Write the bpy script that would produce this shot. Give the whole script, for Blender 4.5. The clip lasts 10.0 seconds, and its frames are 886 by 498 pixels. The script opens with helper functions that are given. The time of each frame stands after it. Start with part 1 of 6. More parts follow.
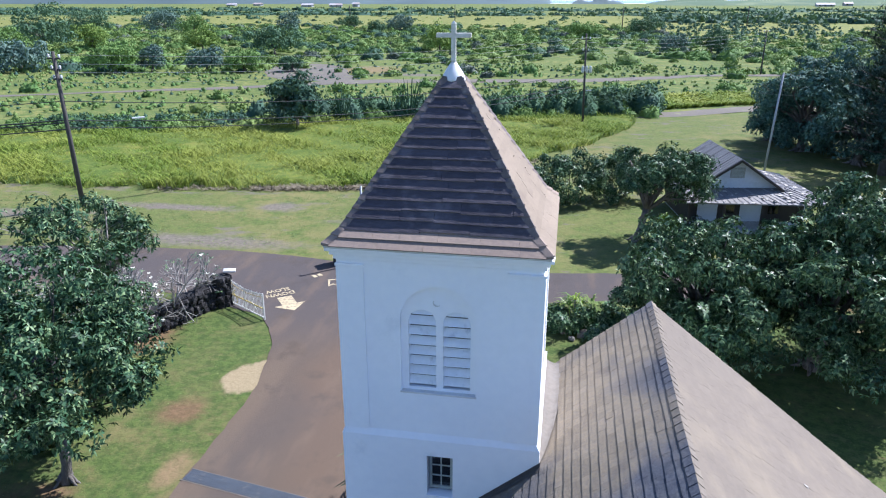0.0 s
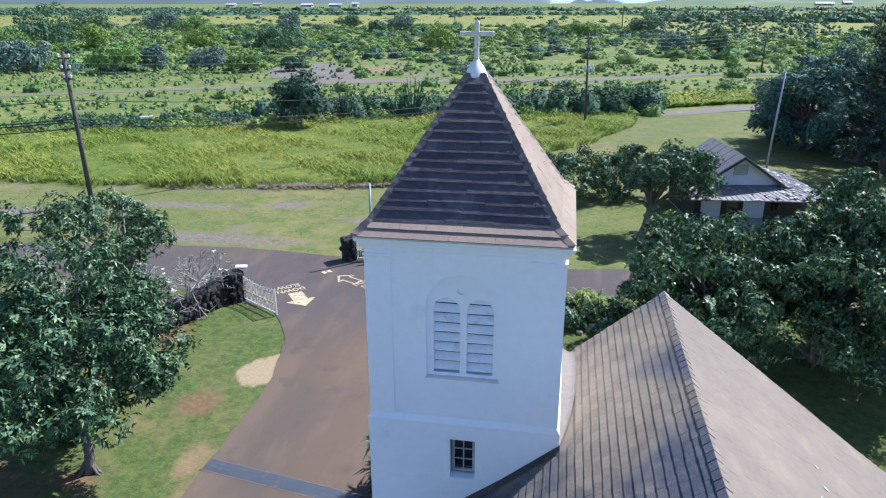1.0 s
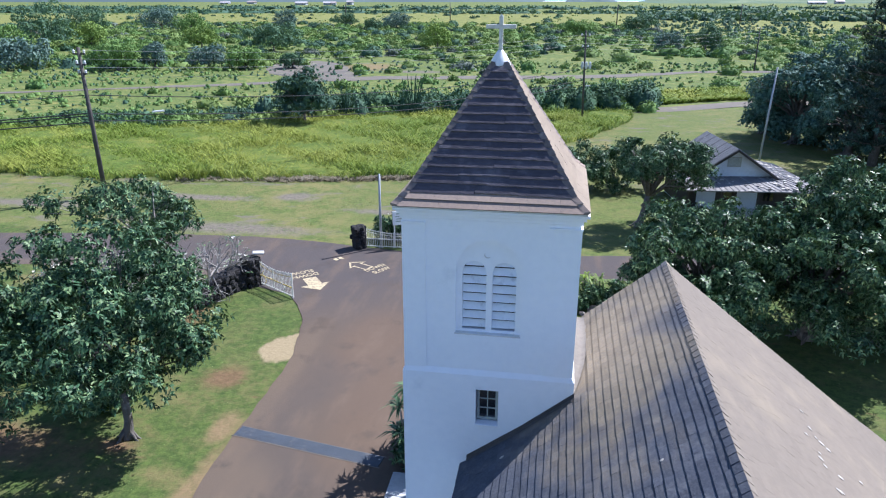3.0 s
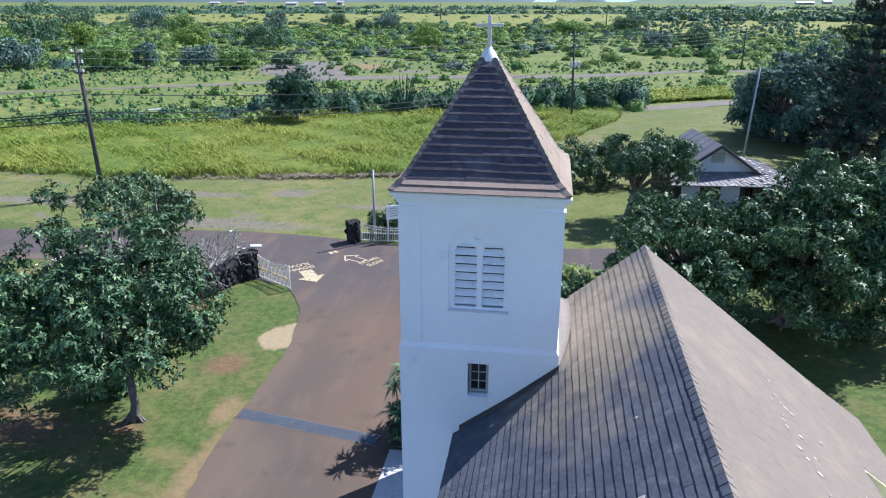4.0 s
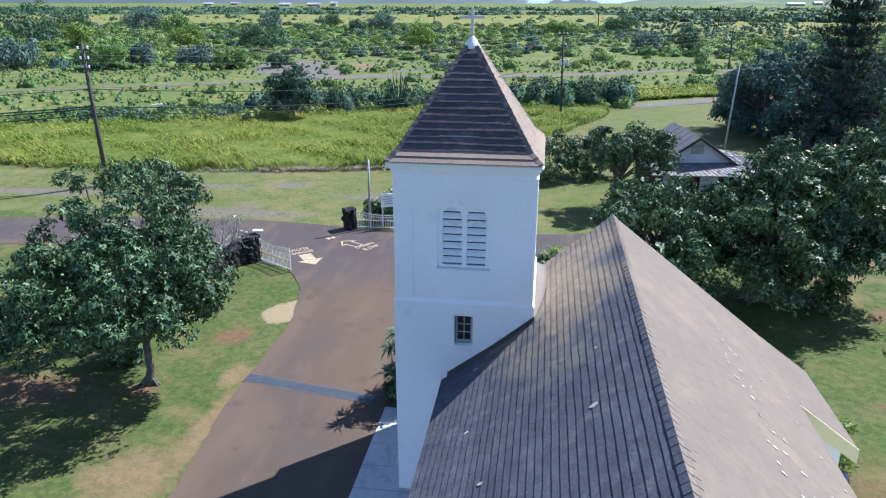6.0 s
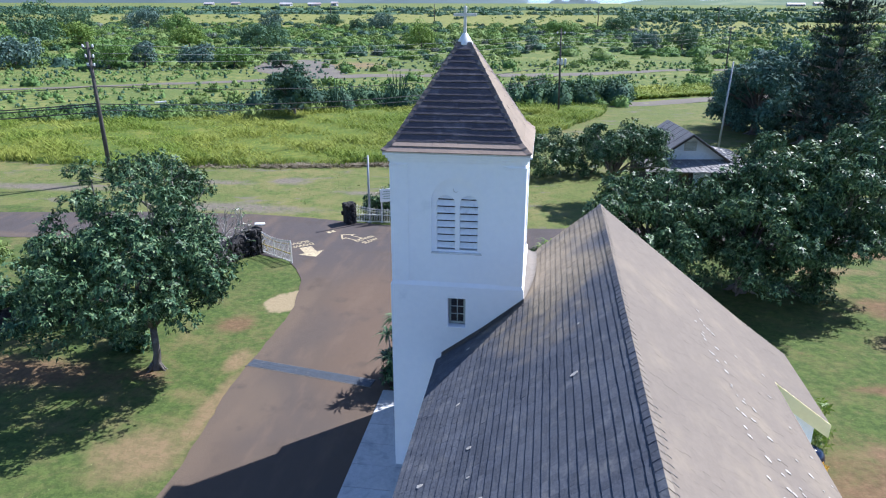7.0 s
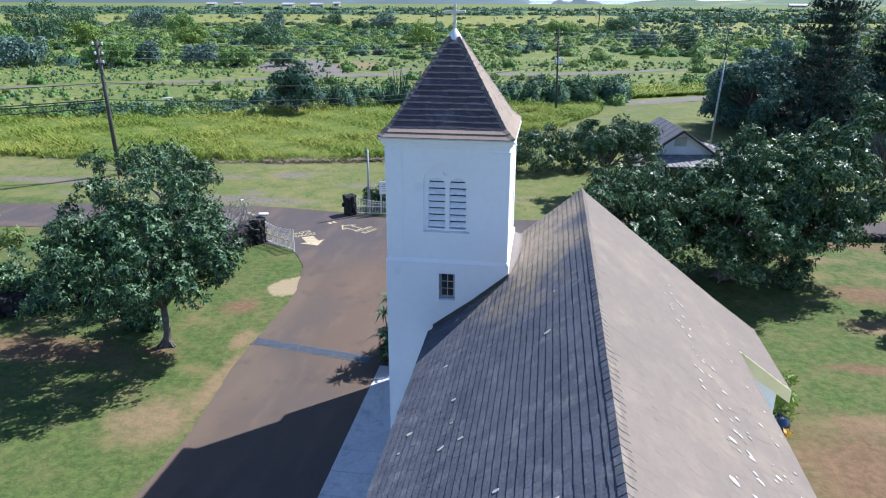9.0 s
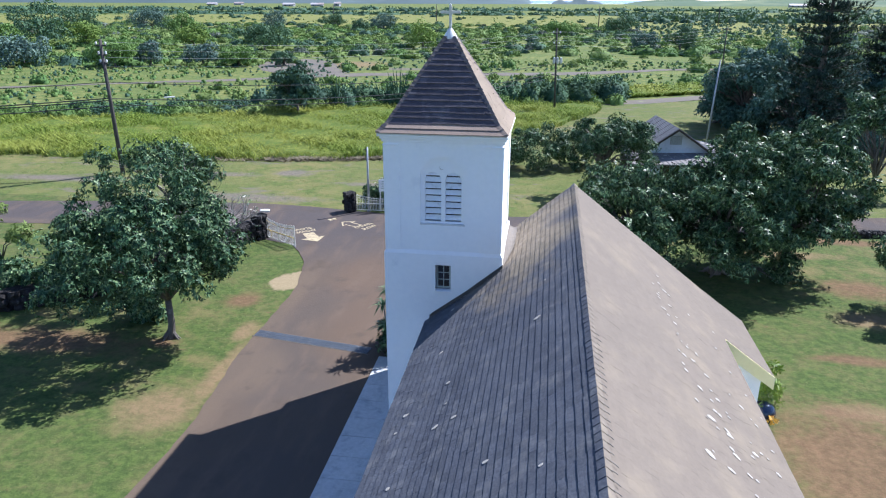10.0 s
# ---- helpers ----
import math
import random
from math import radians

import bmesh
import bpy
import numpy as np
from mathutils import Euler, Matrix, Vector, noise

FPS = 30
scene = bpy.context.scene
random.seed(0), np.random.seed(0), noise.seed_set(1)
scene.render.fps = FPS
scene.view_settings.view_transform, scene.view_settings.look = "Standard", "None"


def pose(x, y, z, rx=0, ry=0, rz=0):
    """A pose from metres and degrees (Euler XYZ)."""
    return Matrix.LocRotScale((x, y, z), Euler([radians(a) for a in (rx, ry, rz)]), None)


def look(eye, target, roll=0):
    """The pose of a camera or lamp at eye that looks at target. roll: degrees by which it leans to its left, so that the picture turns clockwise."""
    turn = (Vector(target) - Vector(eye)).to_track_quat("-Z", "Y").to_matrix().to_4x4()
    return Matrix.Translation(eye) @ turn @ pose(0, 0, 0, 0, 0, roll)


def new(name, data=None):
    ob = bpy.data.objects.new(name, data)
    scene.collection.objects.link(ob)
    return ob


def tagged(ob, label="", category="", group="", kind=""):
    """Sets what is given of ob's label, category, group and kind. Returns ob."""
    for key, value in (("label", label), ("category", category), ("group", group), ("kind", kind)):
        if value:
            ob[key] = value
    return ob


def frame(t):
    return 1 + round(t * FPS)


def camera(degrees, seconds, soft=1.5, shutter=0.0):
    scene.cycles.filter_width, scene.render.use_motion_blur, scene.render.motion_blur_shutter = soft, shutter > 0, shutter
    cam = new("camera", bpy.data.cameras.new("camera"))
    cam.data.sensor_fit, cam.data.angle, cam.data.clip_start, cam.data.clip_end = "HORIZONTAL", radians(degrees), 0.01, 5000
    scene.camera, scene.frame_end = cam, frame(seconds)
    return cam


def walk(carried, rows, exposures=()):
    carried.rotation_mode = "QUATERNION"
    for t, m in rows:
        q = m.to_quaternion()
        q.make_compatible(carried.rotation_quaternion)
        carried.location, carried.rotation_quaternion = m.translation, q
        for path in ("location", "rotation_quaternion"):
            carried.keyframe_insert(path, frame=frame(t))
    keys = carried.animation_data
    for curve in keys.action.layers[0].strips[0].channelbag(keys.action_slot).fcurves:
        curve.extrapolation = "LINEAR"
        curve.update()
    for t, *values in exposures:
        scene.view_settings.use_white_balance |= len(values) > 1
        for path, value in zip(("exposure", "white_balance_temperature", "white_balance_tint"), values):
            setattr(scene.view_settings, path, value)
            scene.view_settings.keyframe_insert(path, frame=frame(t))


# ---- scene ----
cam = camera(65.0, 10.0, soft=1.15)
PATH = [
    (0, (4.262, -12.029, 15.47), (3.933, -10.177, 14.79), -0.1),
    (0.5, (4.091, -12.273, 15.472), (3.763, -10.421, 14.792), -0.2),
    (1, (3.876, -12.672, 15.471), (3.548, -10.82, 14.79), -0.2),
    (1.5, (3.671, -13.115, 15.438), (3.344, -11.263, 14.756), -0.2),
    (2, (3.506, -13.571, 15.42), (3.179, -11.72, 14.737), -0.1),
    (2.5, (3.421, -14.111, 15.432), (3.099, -12.26, 14.748), -0.1),
    (4, (3.607, -15.997, 15.456), (3.319, -14.14, 14.772), -0.1),
    (4.5, (3.731, -16.707, 15.429), (3.451, -14.848, 14.746), -0.1),
    (5, (3.833, -17.329, 15.372), (3.558, -15.47, 14.689), -0.1),
    (5.5, (3.967, -17.947, 15.331), (3.695, -16.086, 14.649), -0.1),
    (7, (4.502, -19.735, 15.273), (4.23, -17.875, 14.592), -0.0),
    (7.5, (4.623, -20.245, 15.26), (4.35, -18.384, 14.578), 0.0),
    (8, (4.766, -20.752, 15.264), (4.491, -18.892, 14.582), 0.0),
    (8.5, (4.95, -21.187, 15.239), (4.675, -19.327, 14.558), 0.0),
    (9, (5.13, -21.592, 15.209), (4.853, -19.732, 14.529), 0.1),
    (9.5, (5.273, -22.06, 15.24), (4.997, -20.2, 14.559), 0.1),
    (10, (5.402, -22.441, 15.239), (5.124, -20.581, 14.559), 0.1),
]
walk(cam, [(t, look(eye, target, roll)) for t, eye, target, roll in PATH],
     exposures=[(0.0, 1.12, 5300, 18), (10.0, 1.05, 5330, 17)])

# ---- world, sun, exposure ----
SUN = Vector((7.0, 6.35, 11.1)).normalized()
world = bpy.data.worlds.new("world")
scene.world = world
world.use_nodes = True
wn, wl = world.node_tree.nodes, world.node_tree.links
sky = wn.new("ShaderNodeTexSky")
sky.sky_type = "NISHITA"
sky.sun_disc = False
sky.sun_elevation = math.asin(SUN.z)
sky.sun_rotation = math.atan2(SUN.x, SUN.y)
sky.altitude = 50
sky.air_density, sky.dust_density, sky.ozone_density = 1.0, 0.3, 1.5
wl.new(sky.outputs[0], wn["Background"].inputs[0])
wn["Background"].inputs[1].default_value = 0.082
sun = new("sun", bpy.data.lights.new("sun", "SUN"))
sun.data.energy, sun.data.angle, sun.data.color = 5.0, radians(0.53), (1.0, 0.92, 0.77)
sun.matrix_world = look(SUN * 200, (0, 0, 0))


# ---- materials ----
def sock(ns, ls, value, target):
    if isinstance(value, bpy.types.NodeSocket):
        ls.new(value, target)
    else:
        target.default_value = value


def mix_rgb(ns, ls, fac, a, b, mode="MIX"):
    n = ns.new("ShaderNodeMix")
    n.data_type, n.blend_type = "RGBA", mode
    sock(ns, ls, fac, n.inputs[0])
    for v, i in ((a, 6), (b, 7)):
        if not isinstance(v, bpy.types.NodeSocket) and len(v) == 3:
            v = (*v, 1)
        sock(ns, ls, v, n.inputs[i])
    return n.outputs[2]


def math_node(ns, ls, op, a, b=0.0, c=0.0, clamp=False):
    n = ns.new("ShaderNodeMath")
    n.operation, n.use_clamp = op, clamp
    for v, i in ((a, 0), (b, 1), (c, 2)):
        sock(ns, ls, v, n.inputs[i])
    return n.outputs[0]


def noise_tex(ns, ls, vec, scale, detail=4.0, rough=0.55, lo=0.35, hi=0.65, stretch=None):
    if stretch:
        m = ns.new("ShaderNodeMapping")
        ls.new(vec, m.inputs[0])
        m.inputs[3].default_value = stretch
        vec = m.outputs[0]
    n = ns.new("ShaderNodeTexNoise")
    ls.new(vec, n.inputs["Vector"])
    n.inputs["Scale"].default_value = scale
    n.inputs["Detail"].default_value = detail
    n.inputs["Roughness"].default_value = rough
    r = ns.new("ShaderNodeMapRange")
    r.interpolation_type = "SMOOTHSTEP"
    ls.new(n.outputs[0], r.inputs[0])
    r.inputs[1].default_value, r.inputs[2].default_value = lo, hi
    return r.outputs[0]


def material(name):
    m = bpy.data.materials.new(name)
    m.use_nodes = True
    ns, ls = m.node_tree.nodes, m.node_tree.links
    geo = ns.new("ShaderNodeNewGeometry")
    return m, ns, ls, ns["Principled BSDF"], geo


def bump(ns, ls, bsdf, height, strength, dist):
    b = ns.new("ShaderNodeBump")
    b.inputs["Strength"].default_value, b.inputs["Distance"].default_value = strength, dist
    ls.new(height, b.inputs["Height"])
    ls.new(b.outputs[0], bsdf.inputs["Normal"])


def patch_mask(ns, ls, pos, wobble, spots, soft=0.6):
    """One mask out of soft-edged oval spots: (x, y, half length x, half length y)."""
    total = None
    for x, y, a, b2 in spots:
        mp = ns.new("ShaderNodeMapping")
        mp.vector_type = "TEXTURE"
        ls.new(pos, mp.inputs[0])
        mp.inputs[1].default_value, mp.inputs[3].default_value = (x, y, 0), (a, b2, 1)
        ln = ns.new("ShaderNodeVectorMath")
        ln.operation = "LENGTH"
        sep = ns.new("ShaderNodeVectorMath")
        sep.operation = "MULTIPLY"
        ls.new(mp.outputs[0], sep.inputs[0])
        sep.inputs[1].default_value = (1, 1, 0)
        ls.new(sep.outputs[0], ln.inputs[0])
        d = math_node(ns, ls, "ADD", ln.outputs["Value"], wobble)
        r = ns.new("ShaderNodeMapRange")
        r.interpolation_type = "SMOOTHSTEP"
        ls.new(d, r.inputs[0])
        r.inputs[1].default_value, r.inputs[2].default_value = 1 + soft, 1 - soft
        total = r.outputs[0] if total is None else math_node(ns, ls, "MAXIMUM", total, r.outputs[0])
    return total


def surface(name, base, other, fine=8.0, coarse=0.6, stain=None, stain_lo=0.52, stain_hi=0.7, rough=0.8,
            bump_strength=0.3, bump_dist=0.01, rand=0.0, island=0.0, stretch=None, metal=0.0, spec=0.4, worn=None):
    """A worn surface: grain at a fine scale, blotches at a coarse one, stains on top."""
    m, ns, ls, b, geo = material(name)
    pos = geo.outputs["Position"]
    g = noise_tex(ns, ls, pos, fine, 5, 0.6, 0.3, 0.7, stretch)
    c = noise_tex(ns, ls, pos, coarse, 3, 0.55, 0.35, 0.65)
    col = mix_rgb(ns, ls, math_node(ns, ls, "MULTIPLY_ADD", g, 0.6, math_node(ns, ls, "MULTIPLY", c, 0.4)), base, other)
    if stain:
        s = noise_tex(ns, ls, pos, coarse * 2.7, 6, 0.65, stain_lo, stain_hi)
        col = mix_rgb(ns, ls, math_node(ns, ls, "MULTIPLY", s, 0.7), col, stain)
    # worn holds soft ovals tinted over the base, straw-coloured beside the tower.
    if worn:
        spots, tint, amount = worn
        mask = patch_mask(ns, ls, pos, math_node(ns, ls, "MULTIPLY_ADD", c, 0.8, -0.4), spots)
        col = mix_rgb(ns, ls, math_node(ns, ls, "MULTIPLY", mask, math_node(ns, ls, "MULTIPLY_ADD", g, 0.3 * amount, 0.7 * amount)), col, tint)
    if rand or island:
        if rand:
            info = ns.new("ShaderNodeObjectInfo")
            r, amount = info.outputs["Random"], rand
        else:
            r, amount = geo.outputs["Random Per Island"], island
        k = math_node(ns, ls, "MULTIPLY_ADD", r, 2 * amount, 1 - amount)
        h = ns.new("ShaderNodeHueSaturation")
        ls.new(col, h.inputs["Color"])
        ls.new(k, h.inputs["Value"])
        col = h.outputs[0]
    ls.new(col, b.inputs["Base Color"])
    b.inputs["Roughness"].default_value = rough
    b.inputs["Metallic"].default_value = metal
    b.inputs["Specular IOR Level"].default_value = spec
    if bump_strength:
        bump(ns, ls, b, g, bump_strength, bump_dist)
    return m


def leaf_material(name, dark, mid, light, rough=0.42, through_light=0.25, spec=0.5, tone=None, tone_scale=0.06, middle=0.55):
    m, ns, ls, b, geo = material(name)
    r = geo.outputs["Random Per Island"]
    ramp = ns.new("ShaderNodeValToRGB")
    ls.new(r, ramp.inputs[0])
    e = ramp.color_ramp.elements
    e[0].position, e[0].color = 0.0, (*dark, 1)
    e[1].position, e[1].color = 1.0, (*light, 1)
    x = e.new(middle)
    x.color = (*mid, 1)
    c = noise_tex(ns, ls, geo.outputs["Position"], 0.5, 3, 0.5, 0.35, 0.65)
    col = mix_rgb(ns, ls, math_node(ns, ls, "MULTIPLY", c, 0.25), ramp.outputs[0], mid)
    if tone:
        big = noise_tex(ns, ls, geo.outputs["Position"], tone_scale, 4, 0.55, 0.42, 0.6)
        col = mix_rgb(ns, ls, math_node(ns, ls, "MULTIPLY", big, 0.75), col, tone)
    ls.new(col, b.inputs["Base Color"])
    b.inputs["Roughness"].default_value = rough
    b.inputs["Specular IOR Level"].default_value = spec
    t = ns.new("ShaderNodeBsdfTranslucent")
    ls.new(mix_rgb(ns, ls, 0.5, col, (0.16, 0.24, 0.03)), t.inputs[0])
    mx = ns.new("ShaderNodeMixShader")
    mx.inputs[0].default_value = through_light
    ls.new(b.outputs[0], mx.inputs[1])
    ls.new(t.outputs[0], mx.inputs[2])
    ls.new(mx.outputs[0], ns["Material Output"].inputs[0])
    return m


def turf(name, green, dry, dark, dirt, spots, dry_lo=0.45, dry_hi=0.75, fine=9.0, bare=0.0, sand=(), straw=()):
    """Mown grass with dry blotches and bare spots of earth."""
    m, ns, ls, b, geo = material(name)
    pos = geo.outputs["Position"]
    g = noise_tex(ns, ls, pos, fine, 6, 0.7, 0.3, 0.7)
    c = noise_tex(ns, ls, pos, 0.55, 6, 0.68, dry_lo, dry_hi)
    clump = noise_tex(ns, ls, pos, 2.6, 5, 0.7, 0.38, 0.62)
    big = noise_tex(ns, ls, pos, 0.09, 3, 0.5, 0.4, 0.65)
    col = mix_rgb(ns, ls, math_node(ns, ls, "MULTIPLY_ADD", g, 0.4, math_node(ns, ls, "MULTIPLY", clump, 0.6)), dark, green)
    tuft = noise_tex(ns, ls, pos, 1.15, 6, 0.72, 0.5, 0.66)
    col = mix_rgb(ns, ls, math_node(ns, ls, "MULTIPLY", tuft, 0.32), col, dry)
    col = mix_rgb(ns, ls, math_node(ns, ls, "MULTIPLY", c, math_node(ns, ls, "MULTIPLY_ADD", big, 0.6, 0.35)), col, dry)
    speck = noise_tex(ns, ls, pos, fine * 2.4, 4, 0.75, 0.5, 0.7)
    col = mix_rgb(ns, ls, math_node(ns, ls, "MULTIPLY", speck, 0.5), col, [0.62 * v for v in dark])
    w = ns.new("ShaderNodeTexNoise")
    ls.new(pos, w.inputs["Vector"])
    w.inputs["Scale"].default_value, w.inputs["Detail"].default_value, w.inputs["Roughness"].default_value = 0.9, 6, 0.7
    wob = math_node(ns, ls, "MULTIPLY_ADD", w.outputs[0], 2.0, -1.0)
    if straw:
        mask = patch_mask(ns, ls, pos, wob, straw)
        col = mix_rgb(ns, ls, math_node(ns, ls, "MULTIPLY", mask, math_node(ns, ls, "MULTIPLY_ADD", clump, 0.3, 0.65)), col, (0.19, 0.134, 0.074))
    if spots:
        mask = patch_mask(ns, ls, pos, wob, spots)
        soil = mix_rgb(ns, ls, noise_tex(ns, ls, pos, 3.0, 5, 0.65, 0.3, 0.7), dirt, [v * 0.62 for v in dirt])
        col = mix_rgb(ns, ls, math_node(ns, ls, "MULTIPLY", mask, math_node(ns, ls, "MULTIPLY_ADD", g, 0.2, 0.78)), col, soil)
    if sand:
        mask = patch_mask(ns, ls, pos, math_node(ns, ls, "MULTIPLY", wob, 0.45), sand, 0.14)
        col = mix_rgb(ns, ls, math_node(ns, ls, "MULTIPLY", mask, 0.95), col, mix_rgb(ns, ls, g, (0.235, 0.185, 0.108), (0.29, 0.232, 0.142)))
    if bare:
        n2 = noise_tex(ns, ls, pos, 0.33, 6, 0.68, bare, bare + 0.1, (0.6, 1.3, 1))
        col = mix_rgb(ns, ls, math_node(ns, ls, "MULTIPLY", n2, 0.75), col, [0.8 * v for v in dirt])
    ls.new(col, b.inputs["Base Color"])
    b.inputs["Roughness"].default_value = 0.95
    b.inputs["Specular IOR Level"].default_value = 0.15
    bump(ns, ls, b, clump, 0.35, 0.04)
    return m


def glass_material(name, tint):
    m, ns, ls, b, geo = material(name)
    b.inputs["Base Color"].default_value = (*tint, 1)
    b.inputs["Roughness"].default_value = 0.074
    b.inputs["Specular IOR Level"].default_value = 0.7
    return m


M = {}
M["plaster"] = surface("white_plaster", (0.93, 0.93, 0.935), (0.88, 0.885, 0.9), 5, 0.5, (0.74, 0.755, 0.78), 0.58, 0.8, 0.75, 0.15, 0.006)
M["plaster_sill"] = surface("weathered_plaster", (0.74, 0.73, 0.70), (0.60, 0.59, 0.57), 7, 0.9, (0.45, 0.44, 0.42), 0.5, 0.75, 0.85, 0.3, 0.01)
M["louver"] = surface("louver_paint", (0.86, 0.87, 0.89), (0.77, 0.79, 0.82), 9, 1.5, (0.5, 0.51, 0.53), 0.55, 0.75, 0.6, 0.1, 0.004)
M["cream"] = surface("cream_paint", (0.93, 0.83, 0.46), (0.87, 0.76, 0.4), 6, 0.8, None, rough=0.7, bump_strength=0.1)
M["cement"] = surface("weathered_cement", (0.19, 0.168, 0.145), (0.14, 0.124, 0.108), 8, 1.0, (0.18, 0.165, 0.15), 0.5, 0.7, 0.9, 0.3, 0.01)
M["cross"] = surface("cross_paint", (0.78, 0.76, 0.70), (0.62, 0.60, 0.54), 12, 2.0, (0.42, 0.40, 0.34), 0.5, 0.7, 0.55, 0.1, 0.003)
M["flashing"] = surface("white_metal", (0.78, 0.79, 0.80), (0.66, 0.67, 0.68), 8, 2.0, (0.5, 0.49, 0.45), 0.5, 0.7, 0.4, 0.1, 0.003, spec=0.5)
# Dark metal; also the painted shadow beside the tower and the ridge.
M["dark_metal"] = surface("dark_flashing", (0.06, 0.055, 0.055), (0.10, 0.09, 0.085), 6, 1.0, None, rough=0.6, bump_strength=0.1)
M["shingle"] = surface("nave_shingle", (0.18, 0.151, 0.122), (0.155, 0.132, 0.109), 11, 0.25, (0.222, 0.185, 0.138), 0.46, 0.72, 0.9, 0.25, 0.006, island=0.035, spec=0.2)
# Darker, bluer copies of the nave shingle: the slope's shade is in their colour.
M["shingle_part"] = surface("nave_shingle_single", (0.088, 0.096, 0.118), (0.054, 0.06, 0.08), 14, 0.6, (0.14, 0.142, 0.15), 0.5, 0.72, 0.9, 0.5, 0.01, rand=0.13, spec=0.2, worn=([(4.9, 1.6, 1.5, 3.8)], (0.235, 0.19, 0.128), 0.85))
M["shingle_shaded"] = surface("algae_darkened_shingle", (0.088, 0.096, 0.118), (0.054, 0.06, 0.08), 14, 0.6, (0.14, 0.142, 0.15), 0.5, 0.72, 0.9, 0.5, 0.01, island=0.13, spec=0.2, worn=([(4.9, 1.6, 1.5, 3.8)], (0.235, 0.19, 0.128), 0.85))
M["shingle_cap"] = surface("ridge_shingle", (0.196, 0.165, 0.132), (0.15, 0.13, 0.11), 10, 0.6, (0.24, 0.205, 0.15), 0.5, 0.7, 0.9, 0.3, 0.008, rand=0.07, spec=0.2)
M["shingle_pale"] = surface("bleached_shingle", (0.46, 0.43, 0.39), (0.37, 0.345, 0.31), 16, 2, None, rough=0.9, bump_strength=0.3, rand=0.1)
# Shade is painted into this darker copy for the back face; lit copies follow.
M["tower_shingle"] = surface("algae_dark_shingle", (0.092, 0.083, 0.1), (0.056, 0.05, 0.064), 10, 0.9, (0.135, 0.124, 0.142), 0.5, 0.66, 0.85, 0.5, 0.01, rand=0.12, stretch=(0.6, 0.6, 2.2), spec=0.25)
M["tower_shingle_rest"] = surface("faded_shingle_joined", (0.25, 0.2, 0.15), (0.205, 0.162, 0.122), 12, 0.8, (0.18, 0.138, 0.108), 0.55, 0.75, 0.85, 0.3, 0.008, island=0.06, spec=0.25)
M["shingle_faded"] = surface("faded_shingle", (0.29, 0.225, 0.18), (0.22, 0.175, 0.15), 12, 0.8, (0.23, 0.182, 0.155), 0.55, 0.75, 0.85, 0.3, 0.008, rand=0.08, spec=0.25)
M["shingle_butt"] = surface("worn_shingle_edge", (0.31, 0.285, 0.29), (0.24, 0.22, 0.22), 6, 0.45, (0.07, 0.06, 0.065), 0.48, 0.6, 0.9, 0.3, 0.006, spec=0.2)
M["hip"] = surface("hip_shingle", (0.20, 0.165, 0.15), (0.12, 0.1, 0.098), 9, 1.5, (0.28, 0.24, 0.22), 0.55, 0.7, 0.85, 0.3, 0.008, rand=0.2, spec=0.25)
M["window_frame"] = surface("grey_window_paint", (0.40, 0.42, 0.38), (0.30, 0.32, 0.29), 10, 2, None, rough=0.6, bump_strength=0.1)
M["glass"] = glass_material("window_glass", (0.012, 0.014, 0.017))
def asphalt_material():
    """Worn asphalt: brown and grey fields, long dusty streaks, dark patches and dust along the lawn side."""
    m, ns, ls, b, geo = material("asphalt")
    pos = geo.outputs["Position"]
    grit = noise_tex(ns, ls, pos, 34, 4, 0.7, 0.3, 0.7)
    field = noise_tex(ns, ls, pos, 0.11, 3, 0.5, 0.42, 0.6)
    streak = noise_tex(ns, ls, pos, 0.9, 5, 0.62, 0.46, 0.72, (1.0, 0.28, 1))
    blot = noise_tex(ns, ls, pos, 0.55, 6, 0.66, 0.52, 0.7)
    road = patch_mask(ns, ls, pos, math_node(ns, ls, "MULTIPLY_ADD", blot, 0.5, -0.2), [(-34, 21.5, 30, 5.5), (12, 27, 22, 4.5), (-7, 24.5, 8, 4.5)])
    col = mix_rgb(ns, ls, math_node(ns, ls, "MULTIPLY", field, 0.7), (0.107, 0.081, 0.061), (0.088, 0.073, 0.064))
    col = mix_rgb(ns, ls, road, col, (0.08, 0.069, 0.067))
    rust = patch_mask(ns, ls, pos, math_node(ns, ls, "MULTIPLY_ADD", blot, 0.8, -0.3), [(-2.6, 9.0, 1.8, 4.0), (-4.6, 14.0, 1.3, 2.6)])
    col = mix_rgb(ns, ls, math_node(ns, ls, "MULTIPLY", rust, 0.4), col, (0.145, 0.095, 0.062))
    col = mix_rgb(ns, ls, math_node(ns, ls, "MULTIPLY", streak, 0.5), col, (0.155, 0.112, 0.08))
    col = mix_rgb(ns, ls, math_node(ns, ls, "MULTIPLY", blot, 0.28), col, (0.045, 0.038, 0.034))
    edge = patch_mask(ns, ls, pos, math_node(ns, ls, "MULTIPLY_ADD", blot, 0.9, -0.3), [(-7.6, 0.5, 0.75, 5.5), (-7.9, 9.0, 0.6, 5.0), (-7.4, -8.0, 0.8, 5.0), (-24, 20.6, 9.0, 0.5), (-6.6, 2.6, 0.9, 1.6)])
    col = mix_rgb(ns, ls, math_node(ns, ls, "MULTIPLY", edge, 0.5), col, (0.15, 0.112, 0.078))
    col = mix_rgb(ns, ls, math_node(ns, ls, "MULTIPLY", grit, 0.3), col, (0.038, 0.033, 0.03))
    ls.new(col, b.inputs["Base Color"])
    b.inputs["Roughness"].default_value = 0.9
    b.inputs["Specular IOR Level"].default_value = 0.15
    bump(ns, ls, b, grit, 0.4, 0.01)
    return m


